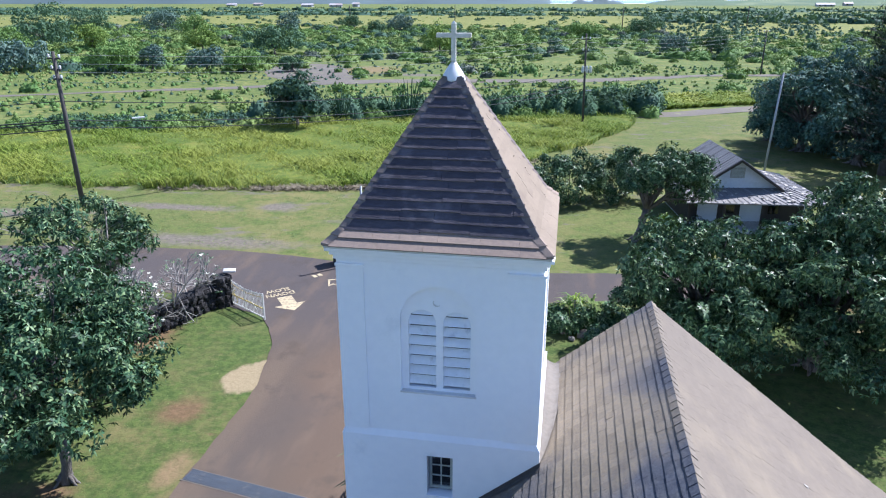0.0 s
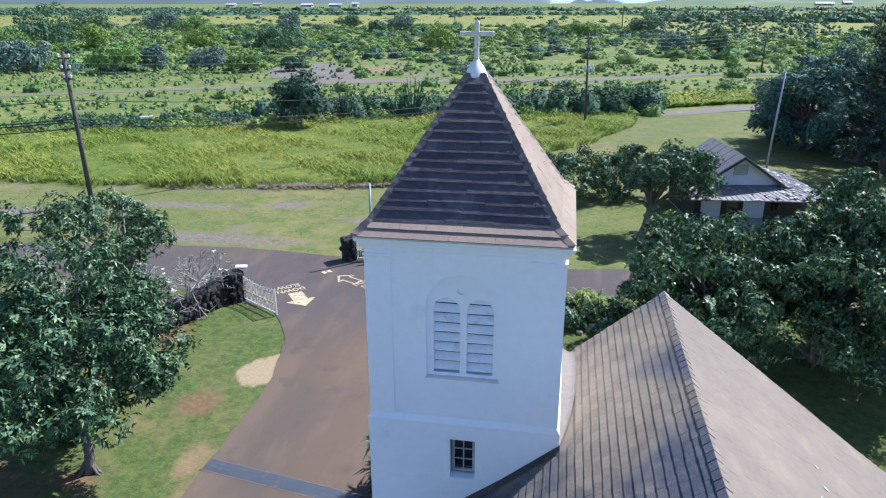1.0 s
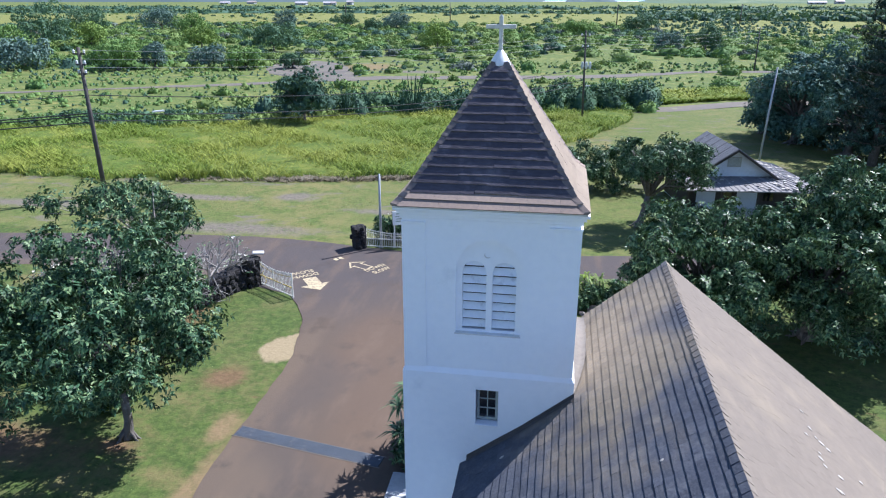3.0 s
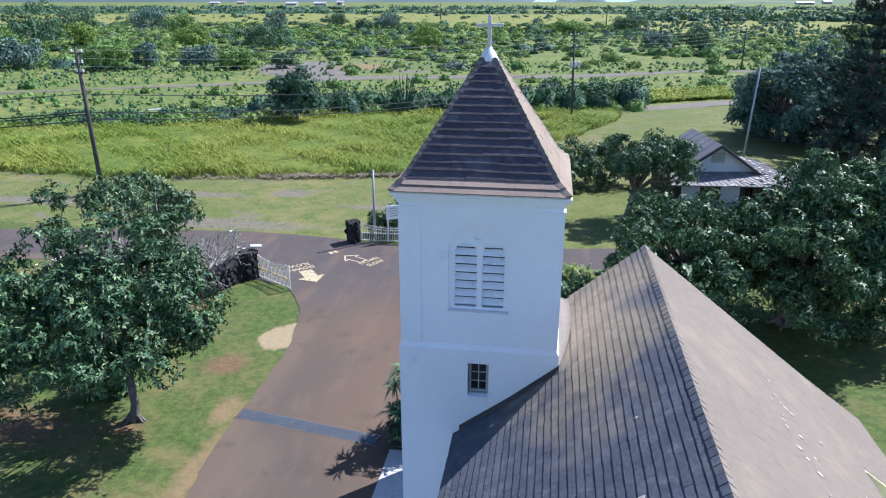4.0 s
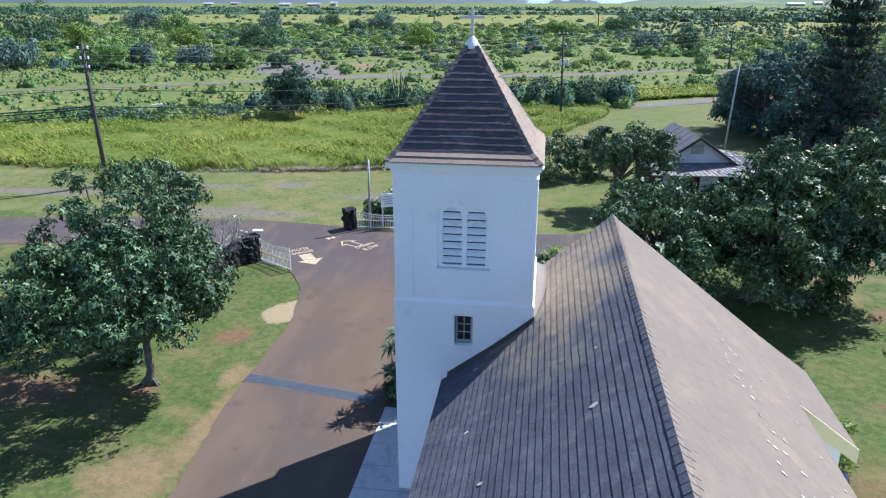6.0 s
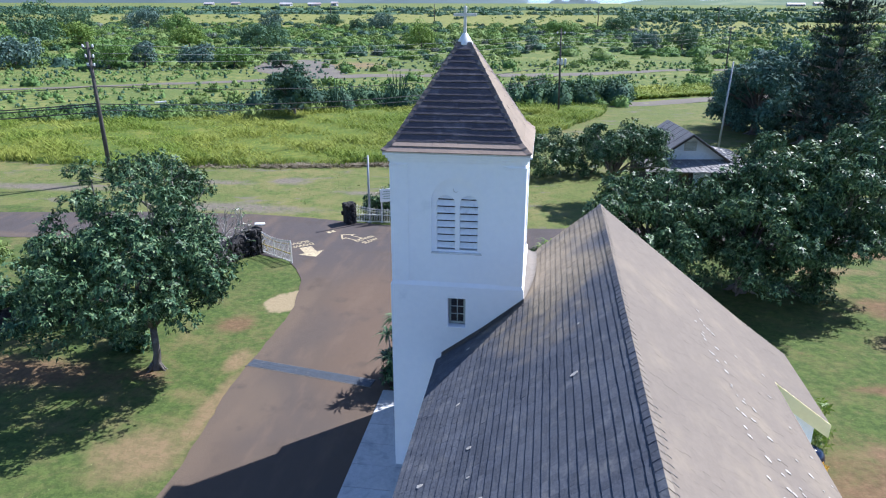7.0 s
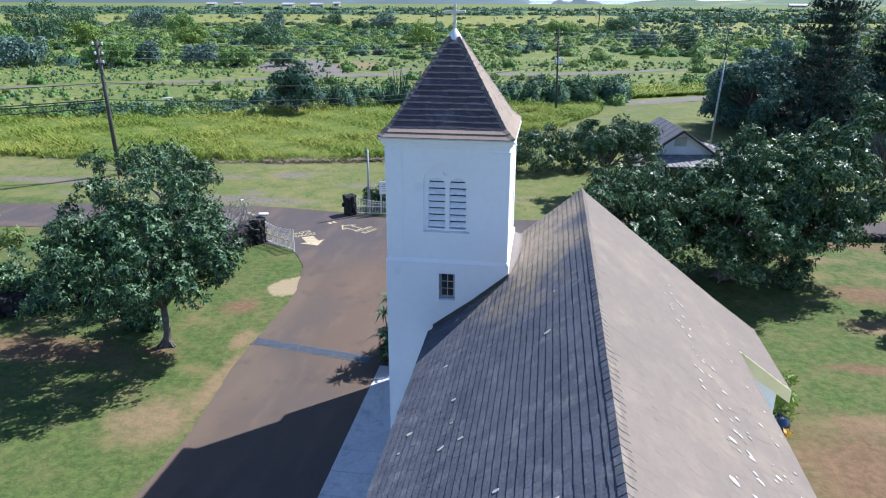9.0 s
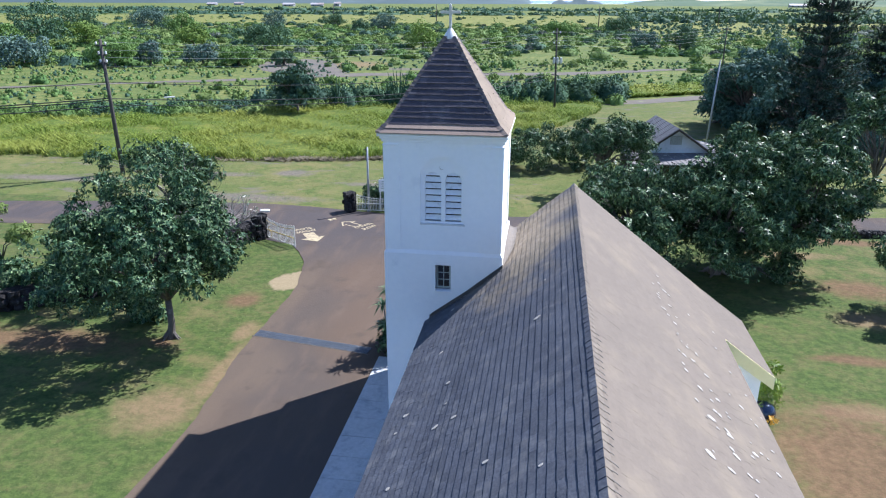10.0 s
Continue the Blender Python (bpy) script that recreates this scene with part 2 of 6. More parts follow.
M["asphalt"] = asphalt_material()
M["concrete"] = surface("concrete", (0.50, 0.50, 0.50), (0.38, 0.385, 0.39), 8, 0.7, (0.27, 0.28, 0.30), 0.5, 0.7, 0.85, 0.2, 0.008, rand=0.06)
M["grate"] = surface("galvanised_grate", (0.085, 0.10, 0.125), (0.06, 0.072, 0.09), 14, 1.2, (0.24, 0.22, 0.20), 0.55, 0.75, 0.55, 0.1, 0.004, metal=0.3)
M["road_paint"] = surface("road_paint", (0.46, 0.385, 0.235), (0.36, 0.30, 0.185), 14, 2.0, (0.16, 0.12, 0.085), 0.47, 0.62, 0.8, 0.2, 0.004)
M["lava"] = surface("lava_rock", (0.015, 0.014, 0.016), (0.032, 0.03, 0.031), 9, 2.0, (0.2, 0.2, 0.19), 0.6, 0.72, 0.95, 0.8, 0.03, rand=0.35)
M["iron_white"] = surface("white_iron", (0.74, 0.73, 0.68), (0.62, 0.60, 0.54), 16, 2, (0.42, 0.36, 0.26), 0.56, 0.72, 0.5, 0.1, 0.002)
M["iron_gold"] = surface("gilded_iron", (0.62, 0.48, 0.14), (0.5, 0.38, 0.1), 16, 2, None, rough=0.45, bump_strength=0.1)
M["pole_wood"] = surface("pole_wood", (0.085, 0.078, 0.074), (0.055, 0.05, 0.048), 20, 1.0, (0.16, 0.13, 0.11), 0.55, 0.75, 0.9, 0.5, 0.01, stretch=(1, 1, 0.1))
M["pole_grey"] = surface("galvanised_pole", (0.36, 0.38, 0.41), (0.28, 0.30, 0.33), 14, 1.0, None, rough=0.5, bump_strength=0.1, metal=0.4)
M["wire"] = surface("wire_rubber", (0.02, 0.02, 0.02), (0.04, 0.04, 0.04), 5, 1, None, rough=0.6, bump_strength=0)
M["wire_bare"] = surface("bare_wire", (0.38, 0.38, 0.35), (0.28, 0.28, 0.26), 5, 1, None, rough=0.4, bump_strength=0, metal=0.6)
M["insulator"] = surface("insulator", (0.62, 0.63, 0.64), (0.5, 0.51, 0.52), 10, 2, None, rough=0.3, bump_strength=0)
M["sign_white"] = surface("white_sign", (0.82, 0.83, 0.83), (0.74, 0.75, 0.75), 6, 1.2, None, rough=0.5, bump_strength=0.05)
M["sign_ink"] = surface("sign_ink", (0.36, 0.45, 0.36), (0.28, 0.36, 0.3), 6, 1.2, None, rough=0.6, bump_strength=0)
M["bark"] = surface("grey_bark", (0.15, 0.135, 0.12), (0.085, 0.075, 0.068), 9, 1.2, (0.26, 0.24, 0.215), 0.5, 0.7, 0.95, 0.8, 0.03, stretch=(1, 1, 0.3))
M["bark_pale"] = surface("pale_bark", (0.31, 0.29, 0.265), (0.21, 0.195, 0.18), 12, 1.5, None, rough=0.9, bump_strength=0.4, bump_dist=0.01)
M["siding"] = surface("pale_siding", (0.66, 0.70, 0.74), (0.58, 0.62, 0.67), 6, 0.8, (0.45, 0.48, 0.5), 0.55, 0.75, 0.7, 0.1, 0.006)
M["tin_roof"] = surface("weathered_tin_roof", (0.22, 0.21, 0.21), (0.14, 0.134, 0.137), 10, 0.8, (0.52, 0.50, 0.47), 0.6, 0.68, 0.75, 0.3, 0.01)
M["tin_rib"] = surface("bleached_tin_rib", (0.40, 0.39, 0.38), (0.28, 0.27, 0.27), 8, 0.8, None, rough=0.7, bump_strength=0.1)
M["dark_wood"] = surface("dark_wood", (0.05, 0.042, 0.036), (0.03, 0.026, 0.024), 12, 1, None, rough=0.7, bump_strength=0.2)
M["pot_blue"] = surface("blue_glaze", (0.012, 0.022, 0.055), (0.008, 0.014, 0.035), 6, 2, None, rough=0.12, bump_strength=0, spec=0.7)
M["petal_white"] = surface("white_petals", (0.8, 0.79, 0.72), (0.7, 0.68, 0.55), 20, 4, None, rough=0.7, bump_strength=0)
M["petal_yellow"] = surface("yellow_croton", (0.66, 0.42, 0.03), (0.5, 0.25, 0.02), 9, 2, None, rough=0.5, bump_strength=0)
M["far_wall"] = surface("far_wall", (0.36, 0.37, 0.4), (0.28, 0.29, 0.32), 0.5, 0.1, None, rough=0.7, bump_strength=0)
M["far_roof"] = surface("far_roof", (0.42, 0.43, 0.46), (0.3, 0.22, 0.2), 0.06, 0.02, None, rough=0.6, bump_strength=0)
M["leaf_mango"] = leaf_material("mango_leaf", (0.006, 0.017, 0.01), (0.052, 0.112, 0.053), (0.25, 0.335, 0.16), 0.38, 0.05, 0.16, None, 0.06, 0.62)
M["leaf_left"] = leaf_material("broad_leaf", (0.006, 0.018, 0.011), (0.05, 0.112, 0.055), (0.235, 0.32, 0.148), 0.45, 0.05, 0.15, None, 0.06, 0.62)
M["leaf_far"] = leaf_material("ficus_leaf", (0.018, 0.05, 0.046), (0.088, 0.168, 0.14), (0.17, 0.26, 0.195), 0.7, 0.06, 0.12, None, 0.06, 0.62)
M["leaf_pine"] = leaf_material("ironwood_needles", (0.01, 0.024, 0.022), (0.036, 0.062, 0.05), (0.085, 0.115, 0.08), 0.7, 0.05, 0.1, None, 0.06, 0.62)
M["leaf_far_dark"] = leaf_material("far_dark_leaf", (0.06, 0.115, 0.072), (0.088, 0.158, 0.092), (0.125, 0.2, 0.105), 0.7, 0.12, 0.1)
M["leaf_far_green"] = leaf_material("far_green_leaf", (0.12, 0.205, 0.062), (0.16, 0.262, 0.076), (0.21, 0.315, 0.09), 0.7, 0.12, 0.12)
M["leaf_far_lime"] = leaf_material("far_lime_leaf", (0.15, 0.225, 0.055), (0.195, 0.28, 0.066), (0.25, 0.335, 0.08), 0.68, 0.12, 0.12)
# Distance haze is mixed into this leaf colour, paler and bluer.
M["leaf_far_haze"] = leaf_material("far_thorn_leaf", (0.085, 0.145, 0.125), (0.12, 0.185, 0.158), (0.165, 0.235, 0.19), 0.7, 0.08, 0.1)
M["leaf_scrub"] = leaf_material("scrub_leaf", (0.078, 0.148, 0.044), (0.108, 0.192, 0.055), (0.15, 0.24, 0.067), 0.7, 0.15, 0.1, (0.178, 0.23, 0.07), 0.04)
M["leaf_scrub_dark"] = leaf_material("dark_scrub_leaf", (0.04, 0.086, 0.052), (0.06, 0.118, 0.067), (0.088, 0.152, 0.08), 0.7, 0.12, 0.1, (0.05, 0.095, 0.074), 0.05)
M["leaf_scrub_lime"] = leaf_material("lime_scrub_leaf", (0.085, 0.135, 0.034), (0.115, 0.175, 0.04), (0.155, 0.215, 0.05), 0.65, 0.12, 0.12)
M["leaf_grey"] = leaf_material("grey_scrub_leaf", (0.06, 0.082, 0.066), (0.09, 0.115, 0.094), (0.13, 0.155, 0.125), 0.7, 0.08, 0.12)
M["leaf_cane"] = leaf_material("cane_leaf", (0.085, 0.14, 0.022), (0.165, 0.235, 0.034), (0.27, 0.335, 0.055), 0.7, 0.22, 0.12, (0.31, 0.325, 0.065), 0.05)
M["leaf_lime"] = leaf_material("lime_leaf", (0.06, 0.125, 0.015), (0.15, 0.245, 0.028), (0.28, 0.37, 0.045), 0.5, 0.3, 0.4)
M["leaf_lawn"] = leaf_material("lawn_blade", (0.05, 0.085, 0.026), (0.14, 0.195, 0.058), (0.24, 0.26, 0.1), 0.7, 0.2, 0.2)
M["straw"] = leaf_material("dry_straw", (0.16, 0.13, 0.085), (0.25, 0.21, 0.15), (0.34, 0.3, 0.22), 0.8, 0.1, 0.1)
M["lawn"] = turf("lawn", (0.089, 0.124, 0.031), (0.163, 0.134, 0.06), (0.036, 0.06, 0.017), (0.17, 0.105, 0.06),
                 [(-10.2, 9.6, 0.9, 0.8), (-17.5, 3.9, 4.0, 1.2), (16.8, -0.6, 3.2, 3.6), (-11.9, 4.4, 0.7, 0.5),
                  (23.0, 16.2, 1.9, 1.2), (19.5, 7.5, 1.6, 0.5), (25, 24.5, 6, 0.6), (-15.1, 15.2, 1.2, 1.6)], 0.42, 0.72, 8.0, 0.62, [(-8.75, 12.4, 0.95, 1.2), (-8.3, 13.3, 0.7, 0.9)],
                 [(-9.2, -0.7, 1.6, 1.5), (-8.0, 2.0, 0.45, 2.6), (-8.6, 6.2, 0.5, 0.9), (18.5, 3.0, 2.2, 0.6), (22.0, 12.0, 1.5, 0.9), (20.5, 21.5, 3.0, 0.6)])
M["verge"] = turf("verge", (0.108, 0.142, 0.035), (0.168, 0.152, 0.06), (0.06, 0.084, 0.024), (0.175, 0.15, 0.125),
                  [(-19.5, 29.0, 6.0, 1.1), (-26, 36.2, 5.0, 0.7), (-17.5, 37.5, 1.6, 1.1), (-38, 32.5, 5.5, 0.9), (-9, 34.5, 3, 0.6)], 0.35, 0.62, 4.0, 0.56)
M["plain"] = turf("plain", (0.108, 0.15, 0.035), (0.215, 0.205, 0.064), (0.052, 0.086, 0.027), (0.17, 0.15, 0.125), [(-51.0, 144.0, 2.6, 11.0), (-28.0, 137.0, 6.0, 2.5)], 0.38, 0.68, 0.8, 0.64, (),
                  [(-41.0, 146.0, 7.0, 8.0)])
M["gold_field"] = turf("gold_field", (0.155, 0.165, 0.04), (0.26, 0.232, 0.066), (0.07, 0.11, 0.032), (0.3, 0.25, 0.2), [], 0.35, 0.65, 0.12)
M["cane"] = turf("cane_canopy", (0.105, 0.15, 0.024), (0.19, 0.195, 0.04), (0.046, 0.078, 0.015), (0.2, 0.2, 0.08), [], 0.4, 0.68, 1.6)
M["earth"] = surface("bare_earth", (0.135, 0.116, 0.094), (0.105, 0.093, 0.078), 3, 0.2, (0.22, 0.24, 0.1), 0.55, 0.72, 0.95, 0.4, 0.03)
M["hill_green"] = surface("hill_grass", (0.075, 0.12, 0.06), (0.055, 0.095, 0.05), 0.01, 0.003, (0.17, 0.2, 0.1), 0.5, 0.7, 0.95, 0)
# The blue-grey base includes the haze over the distant slopes.
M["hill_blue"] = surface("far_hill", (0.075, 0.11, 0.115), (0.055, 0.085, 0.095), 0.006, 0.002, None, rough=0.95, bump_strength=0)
M["sea"] = surface("sea", (0.25, 0.33, 0.42), (0.2, 0.29, 0.38), 0.02, 0.004, None, rough=0.25, bump_strength=0)
# Shade put into colour: near-black for hollows behind louvres, panes and grate.
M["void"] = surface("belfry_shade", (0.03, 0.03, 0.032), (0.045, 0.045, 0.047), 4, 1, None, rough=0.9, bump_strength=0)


# ---- mesh helpers ----
def part(name, verts, faces, mat, parent=None, label="", smooth=False):
    """One mesh object out of vertices and faces, under a thing if one is given."""
    me = bpy.data.meshes.new(name)
    me.from_pydata([tuple(v) for v in verts], [], [tuple(f) for f in faces])
    me.materials.append(M[mat])
    if smooth:
        me.shade_smooth()
    me.update()
    ob = new(name, me)
    if parent is not None:
        ob.parent = parent
    if label:
        ob["label"] = label
    return ob


def again(ob, m, parent):
    """Another piece on the same mesh."""
    o = new(ob.name.split(".")[0], ob.data)
    o.parent = parent
    o.matrix_basis = m
    return o


def thing(name, at, label, category, group="", kind=""):
    return tagged(put(new(name), at), label, category, group, kind)


def put(ob, at):
    ob.matrix_basis = at if isinstance(at, Matrix) else Matrix.Translation(at)
    return ob


class Shape:
    """Gathers boxes, tubes and plates into one mesh."""

    def __init__(self):
        self.v, self.f = [], []

    def add(self, verts, faces):
        n = len(self.v)
        self.v += [tuple(p) for p in verts]
        self.f += [tuple(i + n for i in f) for f in faces]
        return self

    def box(self, x0, x1, y0, y1, z0, z1, m=None, bevel=0.0):
        if bevel:
            b = bevel
            rings = [(x0 + b, x1 - b, y0 + b, y1 - b, z0), (x0, x1, y0, y1, z0 + b), (x0, x1, y0, y1, z1 - b), (x0 + b, x1 - b, y0 + b, y1 - b, z1)]
        else:
            rings = [(x0, x1, y0, y1, z0), (x0, x1, y0, y1, z1)]
        vs, fs = [], []
        for a, b2, c, d, z in rings:
            vs += [Vector((a, c, z)), Vector((b2, c, z)), Vector((b2, d, z)), Vector((a, d, z))]
        fs.append((3, 2, 1, 0))
        for k in range(len(rings) - 1):
            for i in range(4):
                j = (i + 1) % 4
                fs.append((4 * k + i, 4 * k + j, 4 * k + 4 + j, 4 * k + 4 + i))
        t = 4 * (len(rings) - 1)
        fs.append((t, t + 1, t + 2, t + 3))
        return self.add([m @ p for p in vs] if m else vs, fs)

    def tube(self, pts, radii, sides=7, cap=True):
        pts = [Vector(p) for p in pts]
        if not hasattr(radii, "__len__"):
            radii = [radii] * len(pts)
        vs, fs = [], []
        up = Vector((0.3, 0.9, 0.2))
        for k, p in enumerate(pts):
            d = (pts[min(k + 1, len(pts) - 1)] - pts[max(k - 1, 0)]).normalized()
            a = d.cross(up)
            if a.length < 0.05:
                a = d.cross(Vector((1, 0, 0)))
            a.normalize()
            b = d.cross(a)
            for i in range(sides):
                t = 2 * math.pi * i / sides
                vs.append(p + (a * math.cos(t) + b * math.sin(t)) * radii[k])
        for k in range(len(pts) - 1):
            for i in range(sides):
                j = (i + 1) % sides
                fs.append((k * sides + i, k * sides + j, (k + 1) * sides + j, (k + 1) * sides + i))
        if cap:
            fs.append(tuple(range(sides - 1, -1, -1)))
            n = (len(pts) - 1) * sides
            fs.append(tuple(range(n, n + sides)))
        return self.add(vs, fs)

    def lathe(self, profile, at, sides=20):
        vs, fs = [], []
        for r, z in profile:
            for i in range(sides):
                t = 2 * math.pi * i / sides
                vs.append((at[0] + r * math.cos(t), at[1] + r * math.sin(t), at[2] + z))
        for k in range(len(profile) - 1):
            for i in range(sides):
                j = (i + 1) % sides
                fs.append((k * sides + i, k * sides + j, (k + 1) * sides + j, (k + 1) * sides + i))
        fs.append(tuple(range(sides - 1, -1, -1)))
        n = (len(profile) - 1) * sides
        fs.append(tuple(range(n, n + sides)))
        return self.add(vs, fs)

    def prism(self, poly, z0, z1):
        """An upright slab over a flat outline that runs anticlockwise."""
        n = len(poly)
        vs = [(x, y, z0) for x, y in poly] + [(x, y, z1) for x, y in poly]
        fs = [tuple(range(n - 1, -1, -1)), tuple(range(n, 2 * n))]
        fs += [(i, (i + 1) % n, n + (i + 1) % n, n + i) for i in range(n)]
        return self.add(vs, fs)

    def arch(self, x0, x1, spring, top, y0, y1, steps=14):
        """The wall between a half-round arch and the level line above it, from y0 (front) to y1."""
        c, r = (x0 + x1) / 2, (x1 - x0) / 2
        vs = []
        for i in range(steps + 1):
            t = math.pi * (1 - i / steps)
            x, z = c + r * math.cos(t), spring + r * math.sin(t)
            vs += [(x, y0, z), (x, y0, top), (x, y1, z), (x, y1, top)]
        fs = []
        for i in range(steps):
            a, b = 4 * i, 4 * i + 4
            fs += [(a, b, b + 1, a + 1), (a, a + 2, b + 2, b), (a + 3, b + 3, b + 2, a + 2), (a + 1, b + 1, b + 3, a + 3)]
        return self.add(vs, fs)

    def make(self, name, mat, parent=None, label="", smooth=False):
        return part(name, self.v, self.f, mat, parent, label, smooth)


def unit(a):
    return a / np.maximum(np.linalg.norm(a, axis=1, keepdims=True), 1e-6)


def leaf_cloud(pts, out, per, length, width, rng, droop=0.25, splay=0.75, three=False):
    """Rosettes of bent leaves: at every point per leaves spread round its outward direction; three: three-cornered ones."""
    n = len(pts)
    p = np.repeat(pts, per, 0)
    o = np.repeat(out, per, 0)
    r = unit(rng.normal(size=(n * per, 3)))
    side = unit(np.cross(o, r))
    d = unit(o * (1 - splay) + side * splay + rng.normal(size=side.shape) * 0.15)
    d[:, 2] -= droop * rng.random(n * per)
    d = unit(d)
    w = unit(np.cross(d, o + 1e-3))
    ln = length * (0.65 + 0.7 * rng.random((n * per, 1)))
    wd = width * (0.7 + 0.6 * rng.random((n * per, 1)))
    mid = p + d * ln * 0.5
    tip = p + d * ln
    tip[:, 2] -= (droop * 0.5 * ln)[:, 0]
    if three:
        return np.stack([p + w * wd * 0.5, tip, p - w * wd * 0.5], 1).reshape(-1, 3), np.arange(3 * len(p)).reshape(-1, 3)
    q = np.stack([p, mid + w * wd * 0.5, tip, mid - w * wd * 0.5], 1).reshape(-1, 3)
    return q, np.arange(len(q)).reshape(-1, 4)


def quick_mesh(name, q, f, mat, parent=None, label=""):
    me = bpy.data.meshes.new(name)
    me.vertices.add(len(q))
    me.vertices.foreach_set("co", np.ascontiguousarray(q, dtype=np.float32).ravel())
    k = f.shape[1]
    me.loops.add(f.size)
    me.loops.foreach_set("vertex_index", np.ascontiguousarray(f, dtype=np.int32).ravel())
    me.polygons.add(len(f))
    me.polygons.foreach_set("loop_start", np.arange(0, f.size, k, dtype=np.int32))
    me.update(calc_edges=True)
    me.materials.append(M[mat])
    ob = new(name, me)
    if parent is not None:
        ob.parent = parent
    if label:
        ob["label"] = label
    return ob


def puff_points(puffs, count, rng, low=-0.55):
    """Points near the skin of round clumps (x, y, z, radius) and their outward directions."""
    pts, out = [], []
    for x, y, z, r in puffs:
        d = unit(rng.normal(size=(count * 2, 3)))
        d = d[d[:, 2] > low][:count]
        rad = r * (0.5 + 0.62 * rng.random((len(d), 1)) ** 0.8)
        s = d * rad
        s[:, 2] *= 0.8
        pts.append(np.array((x, y, z)) + s)
        out.append(d)
    return np.concatenate(pts), np.concatenate(out)


def crown_puffs(centre, radii, count, size, rng, low=-0.5, hollow=0.55):
    """Round clumps over an uneven egg-shaped crown."""
    puffs = []
    tries = 0
    while len(puffs) < count and tries < count * 30:
        tries += 1
        d = rng.normal(size=3)
        d /= np.linalg.norm(d)
        if d[2] < low:
            continue
        k = hollow + (1 - hollow) * rng.random() ** 0.5
        lump = 1 + 0.16 * math.sin(3.1 * d[0] + 5 * d[1] + centre[0]) + 0.1 * math.sin(7 * d[2] + 4 * d[0])
        c = [centre[i] + d[i] * radii[i] * k * lump for i in range(3)]
        s = size * (0.5 + 0.95 * rng.random())
        if all((c[0] - q[0]) ** 2 + (c[1] - q[1]) ** 2 + (c[2] - q[2]) ** 2 > (0.55 * size) ** 2 for q in puffs):
            puffs.append((*c, s))
    keep = []
    for p in puffs:
        close = sum((p[0] - q[0]) ** 2 + (p[1] - q[1]) ** 2 + (p[2] - q[2]) ** 2 < (1.9 * size) ** 2 for q in puffs)
        if close > 3:
            keep.append(p)
    return keep if len(keep) > 6 else puffs


def limbs(shape, base, fork, puffs, trunk_r, rng, lean=(0, 0)):
    """A flared trunk that forks into bent, tapering limbs, one for each of the larger clumps."""
    b, fk = Vector(base), Vector(fork)
    shape.tube([b + Vector((0, 0, -0.1)), b + Vector((0, 0, 0.15)), b.lerp(fk, 0.35) + Vector((lean[0], lean[1], 0)), fk],
               [trunk_r * 1.5, trunk_r * 1.15, trunk_r * 0.95, trunk_r * 0.85], 10)
    for i in range(5):
        t = 2 * math.pi * i / 5 + rng.random()
        shape.tube([b + Vector((0.6 * trunk_r * math.cos(t), 0.6 * trunk_r * math.sin(t), 0.35)),
                    b + Vector((2.1 * trunk_r * math.cos(t), 2.1 * trunk_r * math.sin(t), 0.04)),
                    b + Vector((3.2 * trunk_r * math.cos(t), 3.2 * trunk_r * math.sin(t), -0.05))], [trunk_r * 0.5, trunk_r * 0.3, trunk_r * 0.1], 5)
    for x, y, z, r in puffs:
        e = Vector((x, y, z))
        m1 = fk.lerp(e, 0.33) + Vector((rng.normal() * 0.15, rng.normal() * 0.15, 0.25 + 0.2 * rng.random()))
        m2 = fk.lerp(e, 0.7) + Vector((rng.normal() * 0.2, rng.normal() * 0.2, 0.15 * rng.random()))
        shape.tube([fk - Vector((0, 0, 0.15)), m1, m2, e], [trunk_r * 0.5, trunk_r * 0.3, trunk_r * 0.17, trunk_r * 0.05], 5)
        for k in range(2):
            e2 = e + Vector(rng.normal(size=3) * r * 0.6)
            shape.tube([m2, e2], [trunk_r * 0.13, trunk_r * 0.03], 4, False)


def tree(at, label, fork, centre, radii, count, size, rosettes, per, length, width, leaf, seed, trunk_r=0.2,
         low=-0.5, lean=(0, 0), hollow=0.55, bark="bark", name="tree", droop=0.3, extra=(), three=False):
    """A broad-leaved tree; fork, centre are measured from its foot."""
    rng = np.random.default_rng(seed)
    t = thing(name, (at[0], at[1], at[2] if len(at) > 2 else 0), label, "tree")
    puffs = crown_puffs(centre, radii, count, size, rng, low, hollow) + list(extra)
    s = Shape()
    limbs(s, (0, 0, 0), fork, puffs[:: max(1, len(puffs) // 22)], trunk_r, rng, lean)
    s.make("trunk", bark, t, "", True)
    pts, out = puff_points(puffs, rosettes, rng)
    q, f = leaf_cloud(pts, out, per, length, width, rng, droop, 0.75, three)
    quick_mesh("crown", q, f, leaf, t)
    return t


def bush(at, label, radii, count, size, rosettes, per, length, width, leaf, seed, height=0.0, name="shrub", stems=5):
    rng = np.random.default_rng(seed)
    t = thing(name, (at[0], at[1], 0), label, "shrub")
    puffs = crown_puffs((0, 0, height or radii[2] * 0.55), radii, count, size, rng, -0.6, 0.3)
    s = Shape()
    for i in range(stems):
        p = puffs[int(rng.integers(len(puffs)))]
        a = rng.normal(size=2) * 0.12
        s.tube([(a[0], a[1], -0.08), (p[0] * 0.5 + a[0], p[1] * 0.5 + a[1], p[2] * 0.45), p[:3]], [0.06, 0.04, 0.015], 5)
    s.make("stems", "bark", t, "", True)
    pts, out = puff_points(puffs, rosettes, rng)
    q, f = leaf_cloud(pts, out, per, length, width, rng, 0.2)
    quick_mesh("foliage", q, f, leaf, t)
    return t


